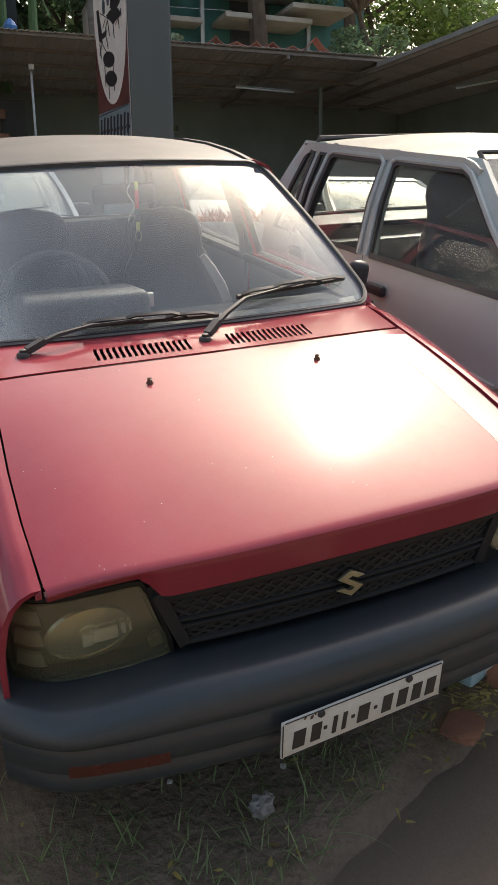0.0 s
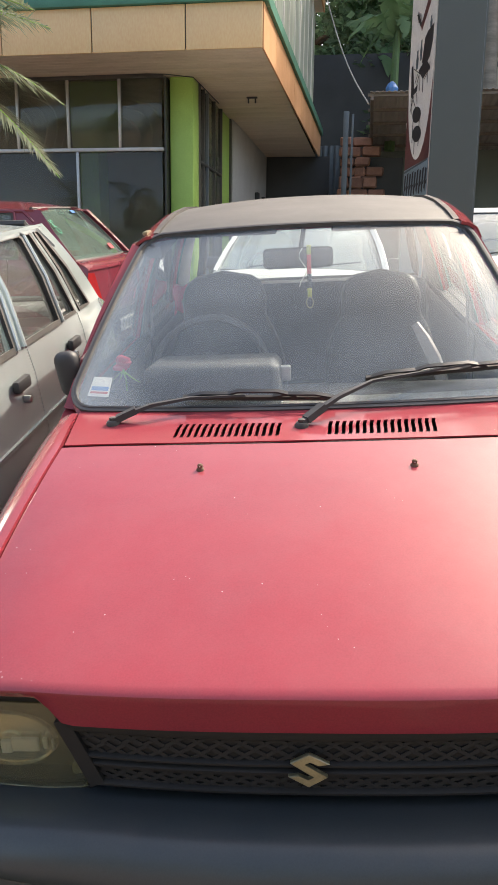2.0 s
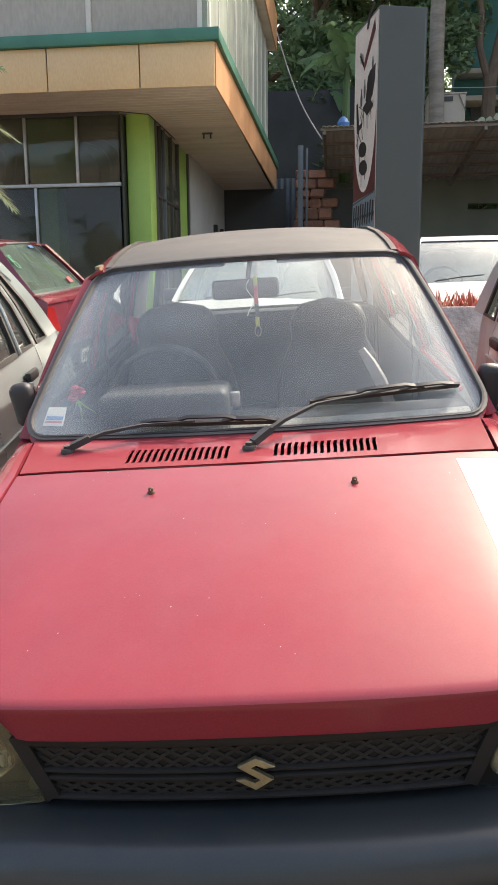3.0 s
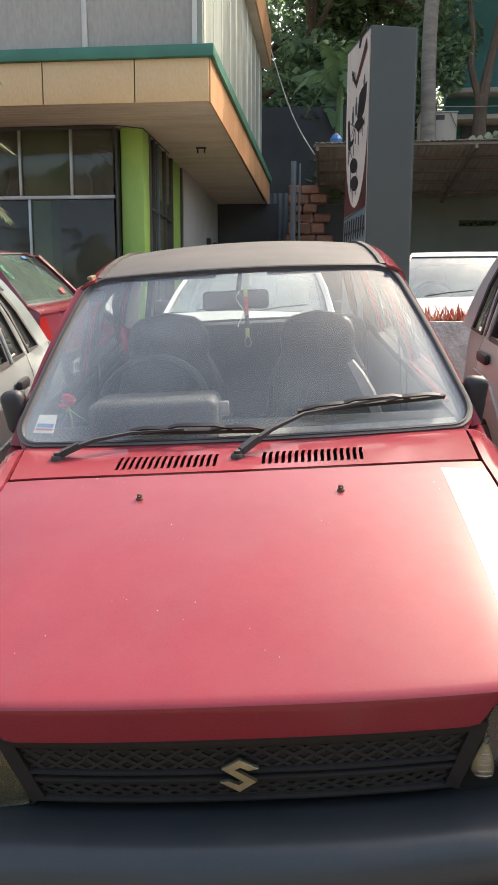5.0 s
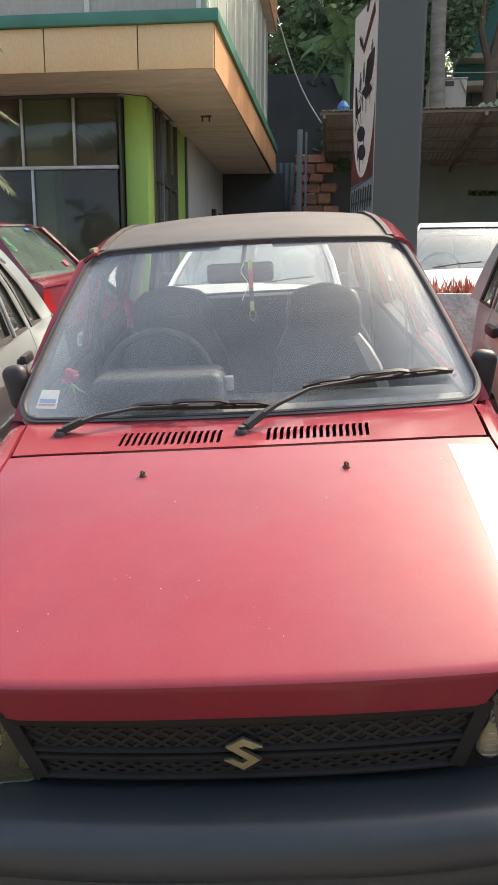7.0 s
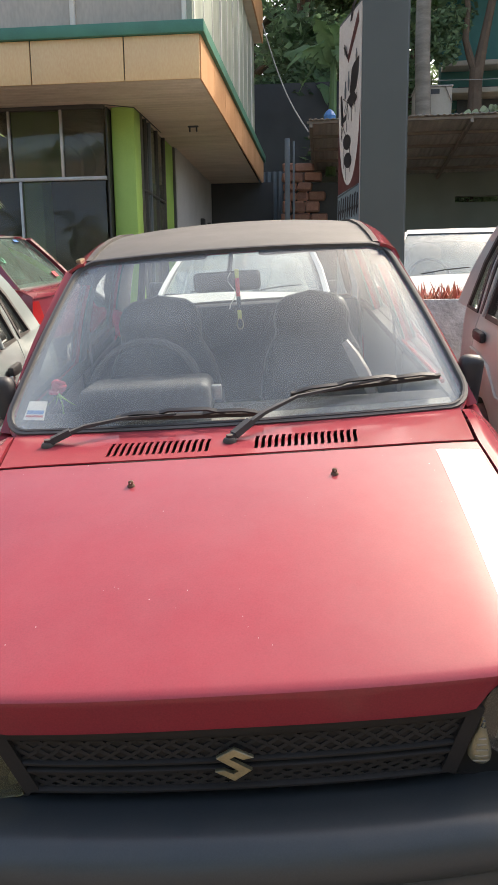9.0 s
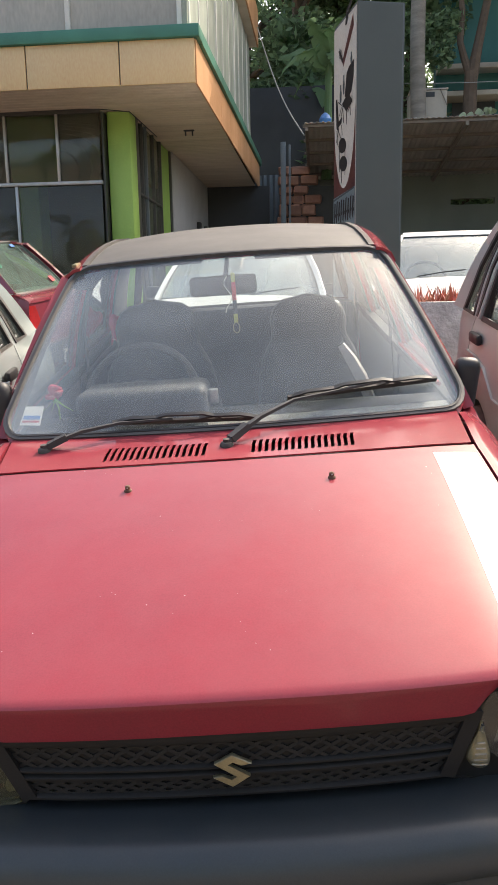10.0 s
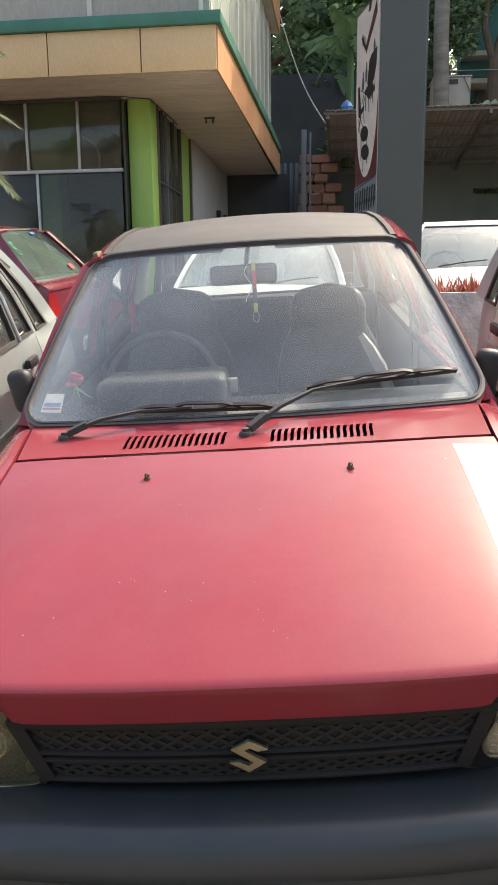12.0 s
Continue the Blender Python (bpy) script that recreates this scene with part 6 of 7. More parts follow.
def on_banner(outline, mat, nm, lift):
    """A flat printed shape on the banner: s from its front edge, z up."""
    bm = bmesh.new()
    bm.faces.new([bm.verts.new((-0.0165 - lift, s, z)) for s, z in outline])
    bmesh.ops.solidify(bm, geom=bm.faces[:], thickness=0.0008)
    part(nm, bm, mat, ban)


arc = [(SD / 2 + 0.5 * (SD - 0.03) * math.cos(a), 2.22 + 0.50 * math.sin(a)) for a in np.linspace(math.pi, 2 * math.pi, 17)]
on_banner([(0.006, 2.2), (0.006, 1.60), (SD - 0.006, 1.60), (SD - 0.006, 2.2)] + arc[::-1][1:-1], M_BANNERRED, "print_border", 0.0)
on_banner([(0.006, 0.95), (SD - 0.006, 0.95), (SD - 0.006, 1.68), (0.006, 1.70)], M_BANNERBLUE, "print_foot", 0.0015)
for z0 in (1.88, 2.0):
    on_banner([(SD / 2 + 0.02 + 0.090 * math.cos(a) + 0.2 * (z0 - 1.9), z0 + 0.050 * math.sin(a) + 0.012 * math.cos(a)) for a in np.linspace(0, 2 * math.pi, 15)[:-1]], M_PRINT, "print_shape", 0.001)
for s0, z0, z1 in ((0.30, 1.76, 1.86), (0.22, 1.80, 1.98), (0.35, 1.84, 1.98)):
    on_banner([(s0, z0), (s0 + 0.012, z0), (s0 + 0.014, z1), (s0 + 0.002, z1)], M_PRINT, "print_stroke", 0.0006)


def print_poly(points, mat, nm, lift):
    """A printed shape drawn on a grid of 100 across the banner, 625 to a metre up."""
    on_banner([(SD * (100 - a) / 100, 1.88 + b / 625) for a, b in points], mat, nm, lift)


def print_line(a, b, w=2.2):
    d = (Vector(b) - Vector(a)).normalized()
    n2 = Vector((-d.y, d.x)) * w / 2
    print_poly([tuple(Vector(a) + n2), tuple(Vector(b) + n2), tuple(Vector(b) - n2), tuple(Vector(a) - n2)], M_PRINT, "print_stroke", 0.0014)


# an instrument's neck, two chairs and vases
print_poly([(86, 540), (90, 495), (45, 380), (40, 405)], M_BANNERRED, "print_shape", 0.0008)
print_poly([(22, 460), (30, 455), (44, 410), (40, 398)], M_PRINT, "print_shape", 0.0012)
print_poly([(56, 578), (85, 606), (86, 590), (62, 560)], M_PRINT, "print_shape", 0.0012)
print_poly([(52, 530), (58, 575), (70, 572), (60, 526)], M_PRINT, "print_shape", 0.0016)
for k in range(4):
    print_line((26 + 4 * k, 468 - 6 * k), (28 + 4 * k, 425 - 4 * k), 1.6)
    print_line((60 + 6 * k, 585 + 5 * k), (58 + 6 * k, 545 + 5 * k), 1.4)
print_poly([(10, 275), (17, 277), (26, 170), (22, 145), (14, 160)], M_PRINT, "print_shape", 0.0008)
print_poly([(14, 155), (38, 165), (40, 190), (22, 180)], M_PRINT, "print_shape", 0.0011)
print_poly([(60, 345), (70, 360), (92, 370), (90, 310), (82, 260), (68, 240), (52, 260)], M_PRINT, "print_shape", 0.0008)
print_poly([(40, 240), (68, 265), (86, 220), (60, 195)], M_PRINT, "print_shape", 0.0011)
for p, q in (((16, 150), (19, 90)), ((26, 155), (14, 102)), ((38, 160), (42, 115)), ((22, 150), (38, 100)), ((44, 220), (48, 160)), ((60, 200), (62, 145)), ((76, 210), (78, 170)), ((84, 240), (85, 210)),
             ((22, 260), (50, 220)), ((38, 230), (28, 200)), ((50, 250), (36, 190)), ((84, 220), (66, 190))):
    print_line(p, q)
for a, b, w, h in ((33, 285, 9, 70), (47, 310, 8, 75), (80, 385, 8, 40)):
    print_poly([(a - w * 0.3, b + h / 2), (a + w * 0.3, b + h / 2), (a + w * 0.25, b + h * 0.25), (a + w * 0.55, b), (a + w * 0.4, b - h / 2), (a - w * 0.4, b - h / 2), (a - w * 0.55, b), (a - w * 0.25, b + h * 0.25)], M_GATE, "print_shape", 0.0005)
for k in range(9):
    a = 4 + 10.5 * k
    print_poly([(a, -235 + 8 * (k % 3)), (a + 5, -238), (a + 9, -150 + 10 * (k % 2)), (a + 3, -145)], M_PRINT, "lettering_bar", 0.003)
    print_poly([(a + 3, -215), (a + 10, -205 + 6 * (k % 2)), (a + 11, -190), (a + 5, -200)], M_PRINT, "lettering_bar", 0.0034)
print_poly([(3, -130), (96, -112), (96, -120), (3, -138)], M_GATE, "lettering_bar", 0.003)

# planter with red-tipped leaves beside the pillar
pl = thing("planter", Matrix.Translation((1.10, 4.22, 0.55)), "rough-cast grey concrete planter box", "planter")
for nm, a in (("wall", (0, -0.20, 0.43, 0.74, 0.06, 0.86)), ("wall", (0, 0.20, 0.43, 0.74, 0.06, 0.86)), ("wall", (-0.34, 0, 0.43, 0.06, 0.34, 0.86)), ("wall", (0.34, 0, 0.43, 0.06, 0.34, 0.86))):
    part(nm, box(*a, 0.012), M_CONCRETE, pl)
part("soil", box(0, 0, 0.80, 0.62, 0.34, 0.04, 0.0), M_SOIL, pl)


def blade_mesh(specs, segs=3):
    """Many tapering leaf blades: base, way, length, width, droop."""
    verts, faces = [], []
    for base, way, ln, wd, droop in specs:
        side = way.cross(Vector((0, 0, 1)))
        side = side.normalized() if side.length > 1e-4 else Vector((1, 0, 0))
        i0 = len(verts)
        for k in range(segs + 1):
            f = k / segs
            p = base + way * ln * f - Vector((0, 0, droop * ln * f * f))
            w = wd * (1 - f) ** 0.7 * (0.5 + min(1, f * 4) * 0.5)
            verts += [p - side * w, p + side * w]
            if k:
                a = i0 + 2 * (k - 1)
                faces.append((a, a + 1, a + 3, a + 2))
    return verts, faces


random.seed(11)
spec = []
for k in range(360):
    b = Vector((random.uniform(-0.30, 0.28), random.uniform(-0.15, 0.15), 0.80))
    a = random.uniform(0, 2 * math.pi)
    w = Vector((math.cos(a) * 0.5, math.sin(a) * 0.5, random.uniform(0.7, 1.2))).normalized()
    spec.append((b, w, random.uniform(0.09, 0.21), random.uniform(0.009, 0.019), random.uniform(-0.1, 0.3)))
plant = thing("succulent_plant", Matrix.Translation((1.10, 4.22, 0.55)), "spiky plant with red-tipped leaves in the planter", "plant")
raw("leaves", *blade_mesh(spec), M_SUCC, plant)

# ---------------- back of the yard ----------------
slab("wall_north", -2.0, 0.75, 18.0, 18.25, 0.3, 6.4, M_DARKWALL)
tagged(bpy.data.objects["wall_north"], "near-black wall closing the passage", "wall", kind="structure")
gate = thing("sheet_gate", Matrix.Translation((-1.35, 16.9, 0.5)), "grey-blue corrugated sheet gate", "gate")
part("sheet", sheet(lambda u, v: (u * 0.82, 0.022 * math.sin(u * 40), v * 3.75), 60, 2, 0.006), M_GATE, gate)
part("gate_frame", box(0.41, 0.04, 3.70, 0.84, 0.04, 0.05, 0.004), M_GATE, gate)
sp = thing("steel_post", Matrix.Translation((-0.55, 14.0, 0.5)), "square grey steel post in the yard", "post")
part("post", box(0, 0, 1.94, 0.10, 0.10, 3.88, 0.008), M_GATE, sp)
part("post", box(0.12, 0.02, 1.92, 0.04, 0.04, 3.84, 0.006), M_GATE, sp)

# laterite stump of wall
# Near-black slab backs the blocks, then stands for dark plants beside them.
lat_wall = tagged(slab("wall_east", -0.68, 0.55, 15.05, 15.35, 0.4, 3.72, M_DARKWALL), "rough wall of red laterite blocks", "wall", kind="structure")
random.seed(21)
stones = []
z = 2.35
while z < 3.95:
    h = random.uniform(0.17, 0.25)
    lim = 0.05 if z < 3.1 else lerp(0.0, -0.3, (z - 3.1) / 0.85)
    x = -0.74 + random.uniform(0, 0.06)
    while x < lim:
        w = random.uniform(0.20, 0.40)
        stones.append((x + w / 2, z + h / 2, w - 0.012, h - 0.012))
        x += w
    z += h
STONE = {}
for k, (x, z, w, h) in enumerate(stones):
    bm = box(0, 0, 0, w, 0.18, h, 0.03, segs=1)
    for v in bm.verts:
        v.co += Vector((random.uniform(-1, 1), random.uniform(-1, 1), random.uniform(-1, 1))) * 0.012
    ob = part("stone", bm, M_LATERITE, lat_wall)
    ob.location = (x, 15.0 + random.uniform(-0.02, 0.02), z)

# long dark shed: a lean-to roof, open to the front, its underside showing
shed = thing("open_shed", Matrix.Translation((0, 0, 0)), "long dark open shed with a low brown sheet roof on purlins", "shed")
EY, RY, EZ, RZ = 12.6, 16.5, 4.40, 4.07


def shed_z(y):
    return lerp(EZ, RZ, (y - EY) / (RY - EY))


cells = [-0.12 + 0.92 * k for k in range(12)]
for a, b in zip(cells, cells[1:]):
    fn = lambda u, v, a=a, b=b: (lerp(a, b + 0.04, u), lerp(EY - 0.04, RY, v), shed_z(lerp(EY - 0.04, RY, v)) + 0.010 * math.sin(u * 62) + 0.004 * a)
    part("roof_sheet", sheet(fn, 36, 2, 0.008), M_SHEDROOF, shed)
for k in range(5):
    y = EY + 0.02 + 0.83 * k
    slab("purlin", -0.15, 9.5, y, y + 0.05, shed_z(y) - 0.060, shed_z(y) - 0.012, M_SHEDBEAM, shed)
for x in (-0.08, 2.6, 5.0, 7.3):
    part("rafter", sweep([(x, EY - 0.02, shed_z(EY) - 0.095), (x, RY, shed_z(RY) - 0.095)], [(-0.025, -0.035), (0.025, -0.035), (0.025, 0.035), (-0.025, 0.035)]), M_SHEDBEAM, shed)
slab("back_wall", -0.12, 3.0, 16.5, 16.7, 0.3, 4.3, M_SHEDDARK, shed)
slab("back_wall", 3.0, 3.95, 16.5, 16.7, 0.3, 3.44, M_SHEDDARK, shed)
slab("back_wall", 3.0, 3.95, 16.5, 16.7, 3.57, 4.3, M_SHEDDARK, shed)
slab("back_wall", 3.95, 9.6, 16.5, 16.7, 0.3, 4.3, M_SHEDDARK, shed)
slab("shed_post", 6.50, 6.57, 14.5, 14.57, 0.4, shed_z(14.5) - 0.06, M_SHEDDARK, shed)
# wing of the shed that runs towards the road
for k in range(-5, 8):
    y0, y1 = 12.4 - 0.8 * k, 12.4 - 0.8 * (k + 1) - 0.03
    fn = lambda u, v, y0=y0, y1=y1: (lerp(6.78, 9.6, u), lerp(y1, y0, v), lerp(4.26, 4.02, u) + 0.010 * math.sin(v * 55))
    part("roof_sheet", sheet(fn, 2, 36, 0.008), M_SHEDROOF, shed)
for x in (6.80, 7.6, 8.4):
    slab("purlin", x, x + 0.05, 6.0, 16.4, lerp(4.26, 4.02, (x - 6.78) / 2.82) - 0.09, lerp(4.26, 4.02, (x - 6.78) / 2.82) - 0.014, M_SHEDBEAM, shed)
slab("eave_strip", 6.74, 6.77, 6.0, 12.5, 4.22, 4.29, M_ALU, shed)
slab("wing_wall", 9.5, 9.7, 5.8, 16.6, 0.3, 4.0, M_SHEDDARK, shed)
for a, b in (((4.343, 13.6, 3.921), (5.531, 13.6, 3.891)), ((7.491, 11.0, 3.664), (8.34, 11.0, 3.835))):
    a, b = Vector(a), Vector(b)
    tb = thing("tube_lamp", Matrix.Translation(a), "unlit tube lamp hanging under the shed roof", "lamp", "tube lamps")
    part("tube", sweep([(0, 0, 0), b - a], ring_profile(0.014)), M_TUBE, tb)
    part("batten", sweep([Vector((0, 0.02, 0.03)), b - a + Vector((0, 0.02, 0.03))], [(-0.02, -0.012), (0.02, -0.012), (0.02, 0.012), (-0.02, 0.012)]), M_SHEDDARK, tb)
    for f in (0.1, 0.9):
        q = a.lerp(b, f)
        top = shed_z(q.y) if q.x < 6.7 else lerp(4.26, 4.02, (q.x - 6.78) / 2.82)
        part("hanger", sweep([q - a + Vector((0, 0.02, 0.03)), Vector((q.x - a.x, 0.02, top - a.z))], ring_profile(0.004, 5), up=(0, 1, 0)), M_SHEDDARK, tb)
# curved red tiles standing along the front edge of the roof
ridge = thing("ridge_tiles", Matrix.Translation((0, 0, 0)), "curved red roof tiles piled along the shed roof edge", "roof tiles")
for k, (x, w, h) in enumerate(((3.52, 0.34, 0.13), (3.88, 0.40, 0.06), (4.30, 0.30, 0.09), (4.58, 0.36, 0.10), (4.96, 0.38, 0.06), (5.30, 0.62, 0.24))):
    fn = lambda u, v, x=x, w=w, h=h: (x + w * v, 12.75 + 0.20 * u, EZ + 0.035 + 0.004 * x + h * (1 - abs(2 * v - 1)) ** 1.6 - 0.03 * u)
    part("ridge_tile", sheet(fn, 3, 14, 0.016), M_REDTILE, ridge)
# broad grey-green leaves growing over the roof edge
rp = thing("roof_creeper", Matrix.Translation((2.80, 12.72, 4.44)), "broad pale green leaves growing on the shed roof edge", "plant")
random.seed(77)
for k in range(13):
    a, ln = random.uniform(0, 6.28), random.uniform(0.09, 0.16)
    way = Vector((math.cos(a), 0.4 * math.sin(a) - 0.3, random.uniform(0.1, 0.8))).normalized()
    side = way.cross(Vector((0.2, -1, 0.3))).normalized()
    base = Vector((random.uniform(-0.24, 0.22), random.uniform(-0.04, 0.1), random.uniform(0.02, 0.08)))
    fn = lambda u, v, way=way, side=side, ln=ln, base=base: base + way * ln * v + side * (u * 2 - 1) * 0.055 * math.sin(math.pi * (0.06 + 0.9 * v)) - Vector((0, 0, 0.06 * v * v))
    part("leaf", sheet(fn, 4, 7, 0.003), M_ROOFLEAF, rp)

# teal house behind
house = thing("teal_house", Matrix.Translation((0, 0, 0)), "teal-painted house with cream ledges behind the shed", "house")
slab("wall", 2.9, 9.6, 18.6, 19.0, 3.5, 9.5, M_TEAL, house)
# Solid near-black slabs; the shade inside each opening is their colour.
slab("dark_opening", 5.9, 6.9, 18.55, 18.62, 5.4, 7.3, M_DARKWALL, house)
slab("dark_opening", 3.3, 4.3, 18.55, 18.62, 5.3, 6.3, M_DARKWALL, house)
for x0, x1, y0, z in ((2.9, 5.0, 17.9, 6.02), (5.4, 7.6, 17.4, 6.08), (5.4, 7.4, 17.6, 6.72), (7.0, 8.6, 17.2, 6.35), (7.0, 8.2, 17.8, 6.95), (2.9, 4.6, 18.1, 6.66)):
    slab("ledge", x0, x1, y0, 18.6, z, z + 0.11, M_LEDGE, house, 0.01)
for x in (5.1, 7.9):
    slab("pipe", x - 0.05, x + 0.05, 18.3, 18.4, 4.5, 9.0, M_ALU, house, 0.01)
blk = thing("plastered_outhouse", Matrix.Translation((2.55, 17.2, 3.8)), "stained plaster block behind the shed", "outhouse")
part("wall", box(0.02, 0.4, 1.10, 0.80, 0.8, 2.2, 0.03), M_LEDGE, blk)
part("coping", box(0.02, 0.4, 2.215, 0.84, 0.84, 0.03, 0.01), M_CONCRETE, blk)
# Near-black box in place of the shaded slot.
part("vent_opening", box(0.02, -0.002, 2.10, 0.24, 0.02, 0.10, 0.0), M_DARKWALL, blk)
part("stay", sweep([(0.26, -0.02, 2.2), (0.42, -0.02, 1.85)], ring_profile(0.012, 5)), M_SHEDBEAM, blk)

# white service cable, camera box
wire = thing("overhead_cable", Matrix.Translation((0, 0, 0)), "white cable sagging from the building to the shed", "cable")
pa, pb = Vector((-1.12, 15.5, 6.9)), Vector((-0.13, 12.9, 4.27))
part("strand", sweep([lerp(pa, pb, k / 14) - Vector((0, 0, 0.24 * math.sin(math.pi * k / 14))) for k in range(15)], ring_profile(0.013, 6)), M_CABLE, wire)
cam_box = thing("camera_box", Matrix.Translation((0.56, 13.3, 3.99)), "small white box fixed on a thin pole", "camera box")
part("case", box(0, -0.03, 0, 0.09, 0.12, 0.08, 0.01), M_WHITE, cam_box)
part("pole", box(0, 0.06, -1.75, 0.04, 0.04, 3.5, 0.004), M_ALU, cam_box)
bag = thing("blue_bag", Matrix.Translation((0.235, 12.75, 4.50)), "crumpled blue plastic bag on the shed roof edge", "bag")
part("bag", lathe([(0.02, -0.10), (0.09, -0.085), (0.11, -0.02), (0.07, 0.05), (0.02, 0.09)], 9), M_BLUE, bag)


# ---------------- plants ----------------
def leaf_cloud(centres, count, size, seed, squash=0.8):
    """Many small leaves scattered in uneven clumps."""
    rnd = random.Random(seed)
    verts, faces = [], []
    for k in range(count):
        c, r = rnd.choice(centres)
        d = Vector((rnd.gauss(0, 1), rnd.gauss(0, 1), rnd.gauss(0, 1))).normalized() * r * rnd.uniform(0.45, 1.08)
        p = Vector(c) + Vector((d.x, d.y, d.z * squash))
        a = Vector((rnd.gauss(0, 1), rnd.gauss(0, 1), rnd.gauss(0, 0.6))).normalized()
        b = a.cross(Vector((rnd.gauss(0, 1), rnd.gauss(0, 1), rnd.gauss(0, 1)))).normalized()
        s = size * rnd.uniform(0.6, 1.4)
        i = len(verts)
        verts += [p - a * s, p + b * s * 0.42, p + a * s, p - b * s * 0.42]
        faces.append((i, i + 1, i + 2, i + 3))
    return verts, faces


def tree(name, x, y, z, height, crown_r, count, size, seed, mat, label, trunk_r=0.16):
    rnd = random.Random(seed)
    t = thing(name, Matrix.Translation((x, y, z)), label, "tree", "background trees")
    pts = [Vector((0.25 * math.sin(k * 0.9 + seed), 0.2 * math.sin(k * 1.3), height * k / 6)) for k in range(7)]
    bm = sweep(pts, ring_profile(trunk_r, 8), taper=lambda k: 1.3 - k, up=(0, 1, 0))
    cents = []
    for k in range(9):
        a, h = rnd.uniform(0, 6.28), rnd.uniform(0.45, 1.0) * height
        e = Vector((math.cos(a), math.sin(a), 0)) * crown_r * rnd.uniform(0.3, 0.95) + Vector((0, 0, h + rnd.uniform(0, 0.25) * height))
        sweep([pts[min(6, int(h / height * 6))], lerp(pts[min(6, int(h / height * 6))], e, 0.5) + Vector((0, 0, 0.2)), e], ring_profile(trunk_r * 0.4, 6), taper=lambda k: 1.1 - 0.8 * k, bm=bm, up=(0.3, 0.9, 0.1))
        cents.append((e, crown_r * rnd.uniform(0.28, 0.5)))
    part("trunk", bm, M_BARK, t)
    raw("crown", *leaf_cloud(cents, count, size, seed + 1), mat, t)
    return t


tree("tree", -1.6, 21.0, 3.0, 6.5, 3.0, 9000, 0.13, 1, M_LEAF, "dark broadleaf tree behind the passage")
tree("tree", 0.8, 22.5, 3.0, 7.5, 3.2, 9000, 0.14, 2, M_LEAF, "tall dark broadleaf tree behind the shed")
tree("tree", 3.8, 21.0, 3.0, 7.8, 3.0, 8000, 0.13, 3, M_LEAF, "dark broadleaf tree beside the teal house", 0.2)
tree("tree", 10.6, 20.5, 3.0, 5.0, 3.4, 16000, 0.085, 4, M_LEAFLIGHT, "sunlit broadleaf tree beyond the shed")
tree("tree", 13.5, 24.0, 3.0, 7.0, 4.2, 16000, 0.10, 5, M_LEAFLIGHT, "large sunlit tree beyond the shed")
tree("tree", 6.8, 25.0, 3.0, 9.0, 4.0, 8000, 0.16, 6, M_LEAF, "tall dark tree behind the teal house")
tree("tree", -4.5, 24.0, 3.0, 8.0, 4.0, 7000, 0.16, 8, M_LEAF, "tall dark tree behind the corner building")
# Added tall crowns, mostly out of view, to shade the shed roof.
tree("tree", 6.2, 17.4, 3.0, 10.5, 3.6, 2600, 0.17, 14, M_LEAF, "tall added shade tree over the teal house", 0.22)
tree("tree", 9.4, 18.6, 3.0, 11.0, 3.8, 2600, 0.17, 15, M_LEAF, "tall added shade tree at the yard corner", 0.22)
tree("tree", 2.6, 19.2, 3.0, 11.5, 3.6, 2600, 0.17, 16, M_LEAF, "tall added shade tree above the palm", 0.2)
tree("tree", -0.6, 20.0, 3.0, 11.0, 3.4, 2600, 0.17, 17, M_LEAF, "tall added shade tree above the passage", 0.2)
tree("tree", 1.6, 18.6, 3.0, 3.4, 1.5, 5000, 0.09, 9, M_LEAF, "low bushy tree above the shed roof", 0.1)
ft = thing("tree", Matrix.Translation((3.47, 17.2, 3.0)), "forked brown trunk standing before the teal house", "tree", "background trees")
bm = sweep([(0, 0, 0), (0.02, 0, 1.6), (-0.01, 0, 2.6), (0.0, 0, 3.33)], ring_profile(0.15, 10), taper=lambda k: 1.15 - 0.2 * k, up=(0, 1, 0))
sweep([(-0.02, 0, 3.25), (-0.16, 0, 3.62), (-0.26, 0, 3.95), (-0.22, 0.05, 4.6), (-0.5, 0.1, 6.5)], ring_profile(0.085, 8), taper=lambda k: 1.1 - 0.5 * k, bm=bm, up=(0, 1, 0))
sweep([(0.02, 0, 3.2), (0.08, 0, 3.6), (0.14, 0, 3.94), (0.26, 0, 4.6), (0.7, 0.1, 6.6)], ring_profile(0.12, 8), taper=lambda k: 1.1 - 0.5 * k, bm=bm, up=(0, 1, 0))
part("trunk", bm, M_BARK, ft)
raw("crown", *leaf_cloud([((-0.75, 0, 3.75), 0.42), ((-0.55, 0.2, 4.35), 0.45), ((-1.0, 0.1, 4.2), 0.35), ((1.1, 0.1, 3.75), 0.35), ((1.5, 0.2, 4.1), 0.5), ((-0.9, 0.3, 5.6), 0.8), ((1.2, 0.3, 5.9), 0.9), ((0.2, 0.4, 6.6), 1.0), ((-0.3, 0.0, 0.5), 0.35), ((0.3, -0.05, 0.5), 0.35)], 5000, 0.075, 18), M_LEAF, ft)
sw = thing("service_wire", Matrix.Translation((0, 0, 0)), "thin pale wire strung behind the shed roof", "cable")
part("strand", sweep([(lerp(1.2, 5.4, k / 8), 17.0, 6.15 - 0.05 * k / 8 - 0.06 * math.sin(math.pi * k / 8)) for k in range(9)], ring_profile(0.006, 5)), M_CABLE, sw)
tree("tree", 8.9, 17.0, 3.0, 4.0, 1.5, 2600, 0.085, 19, M_LEAF, "leafy tree over the shed ridge", 0.14)
tree("tree", -0.8, 18.9, 3.0, 3.6, 1.6, 5000, 0.10, 12, M_LEAF, "low bushy tree in the passage", 0.1)

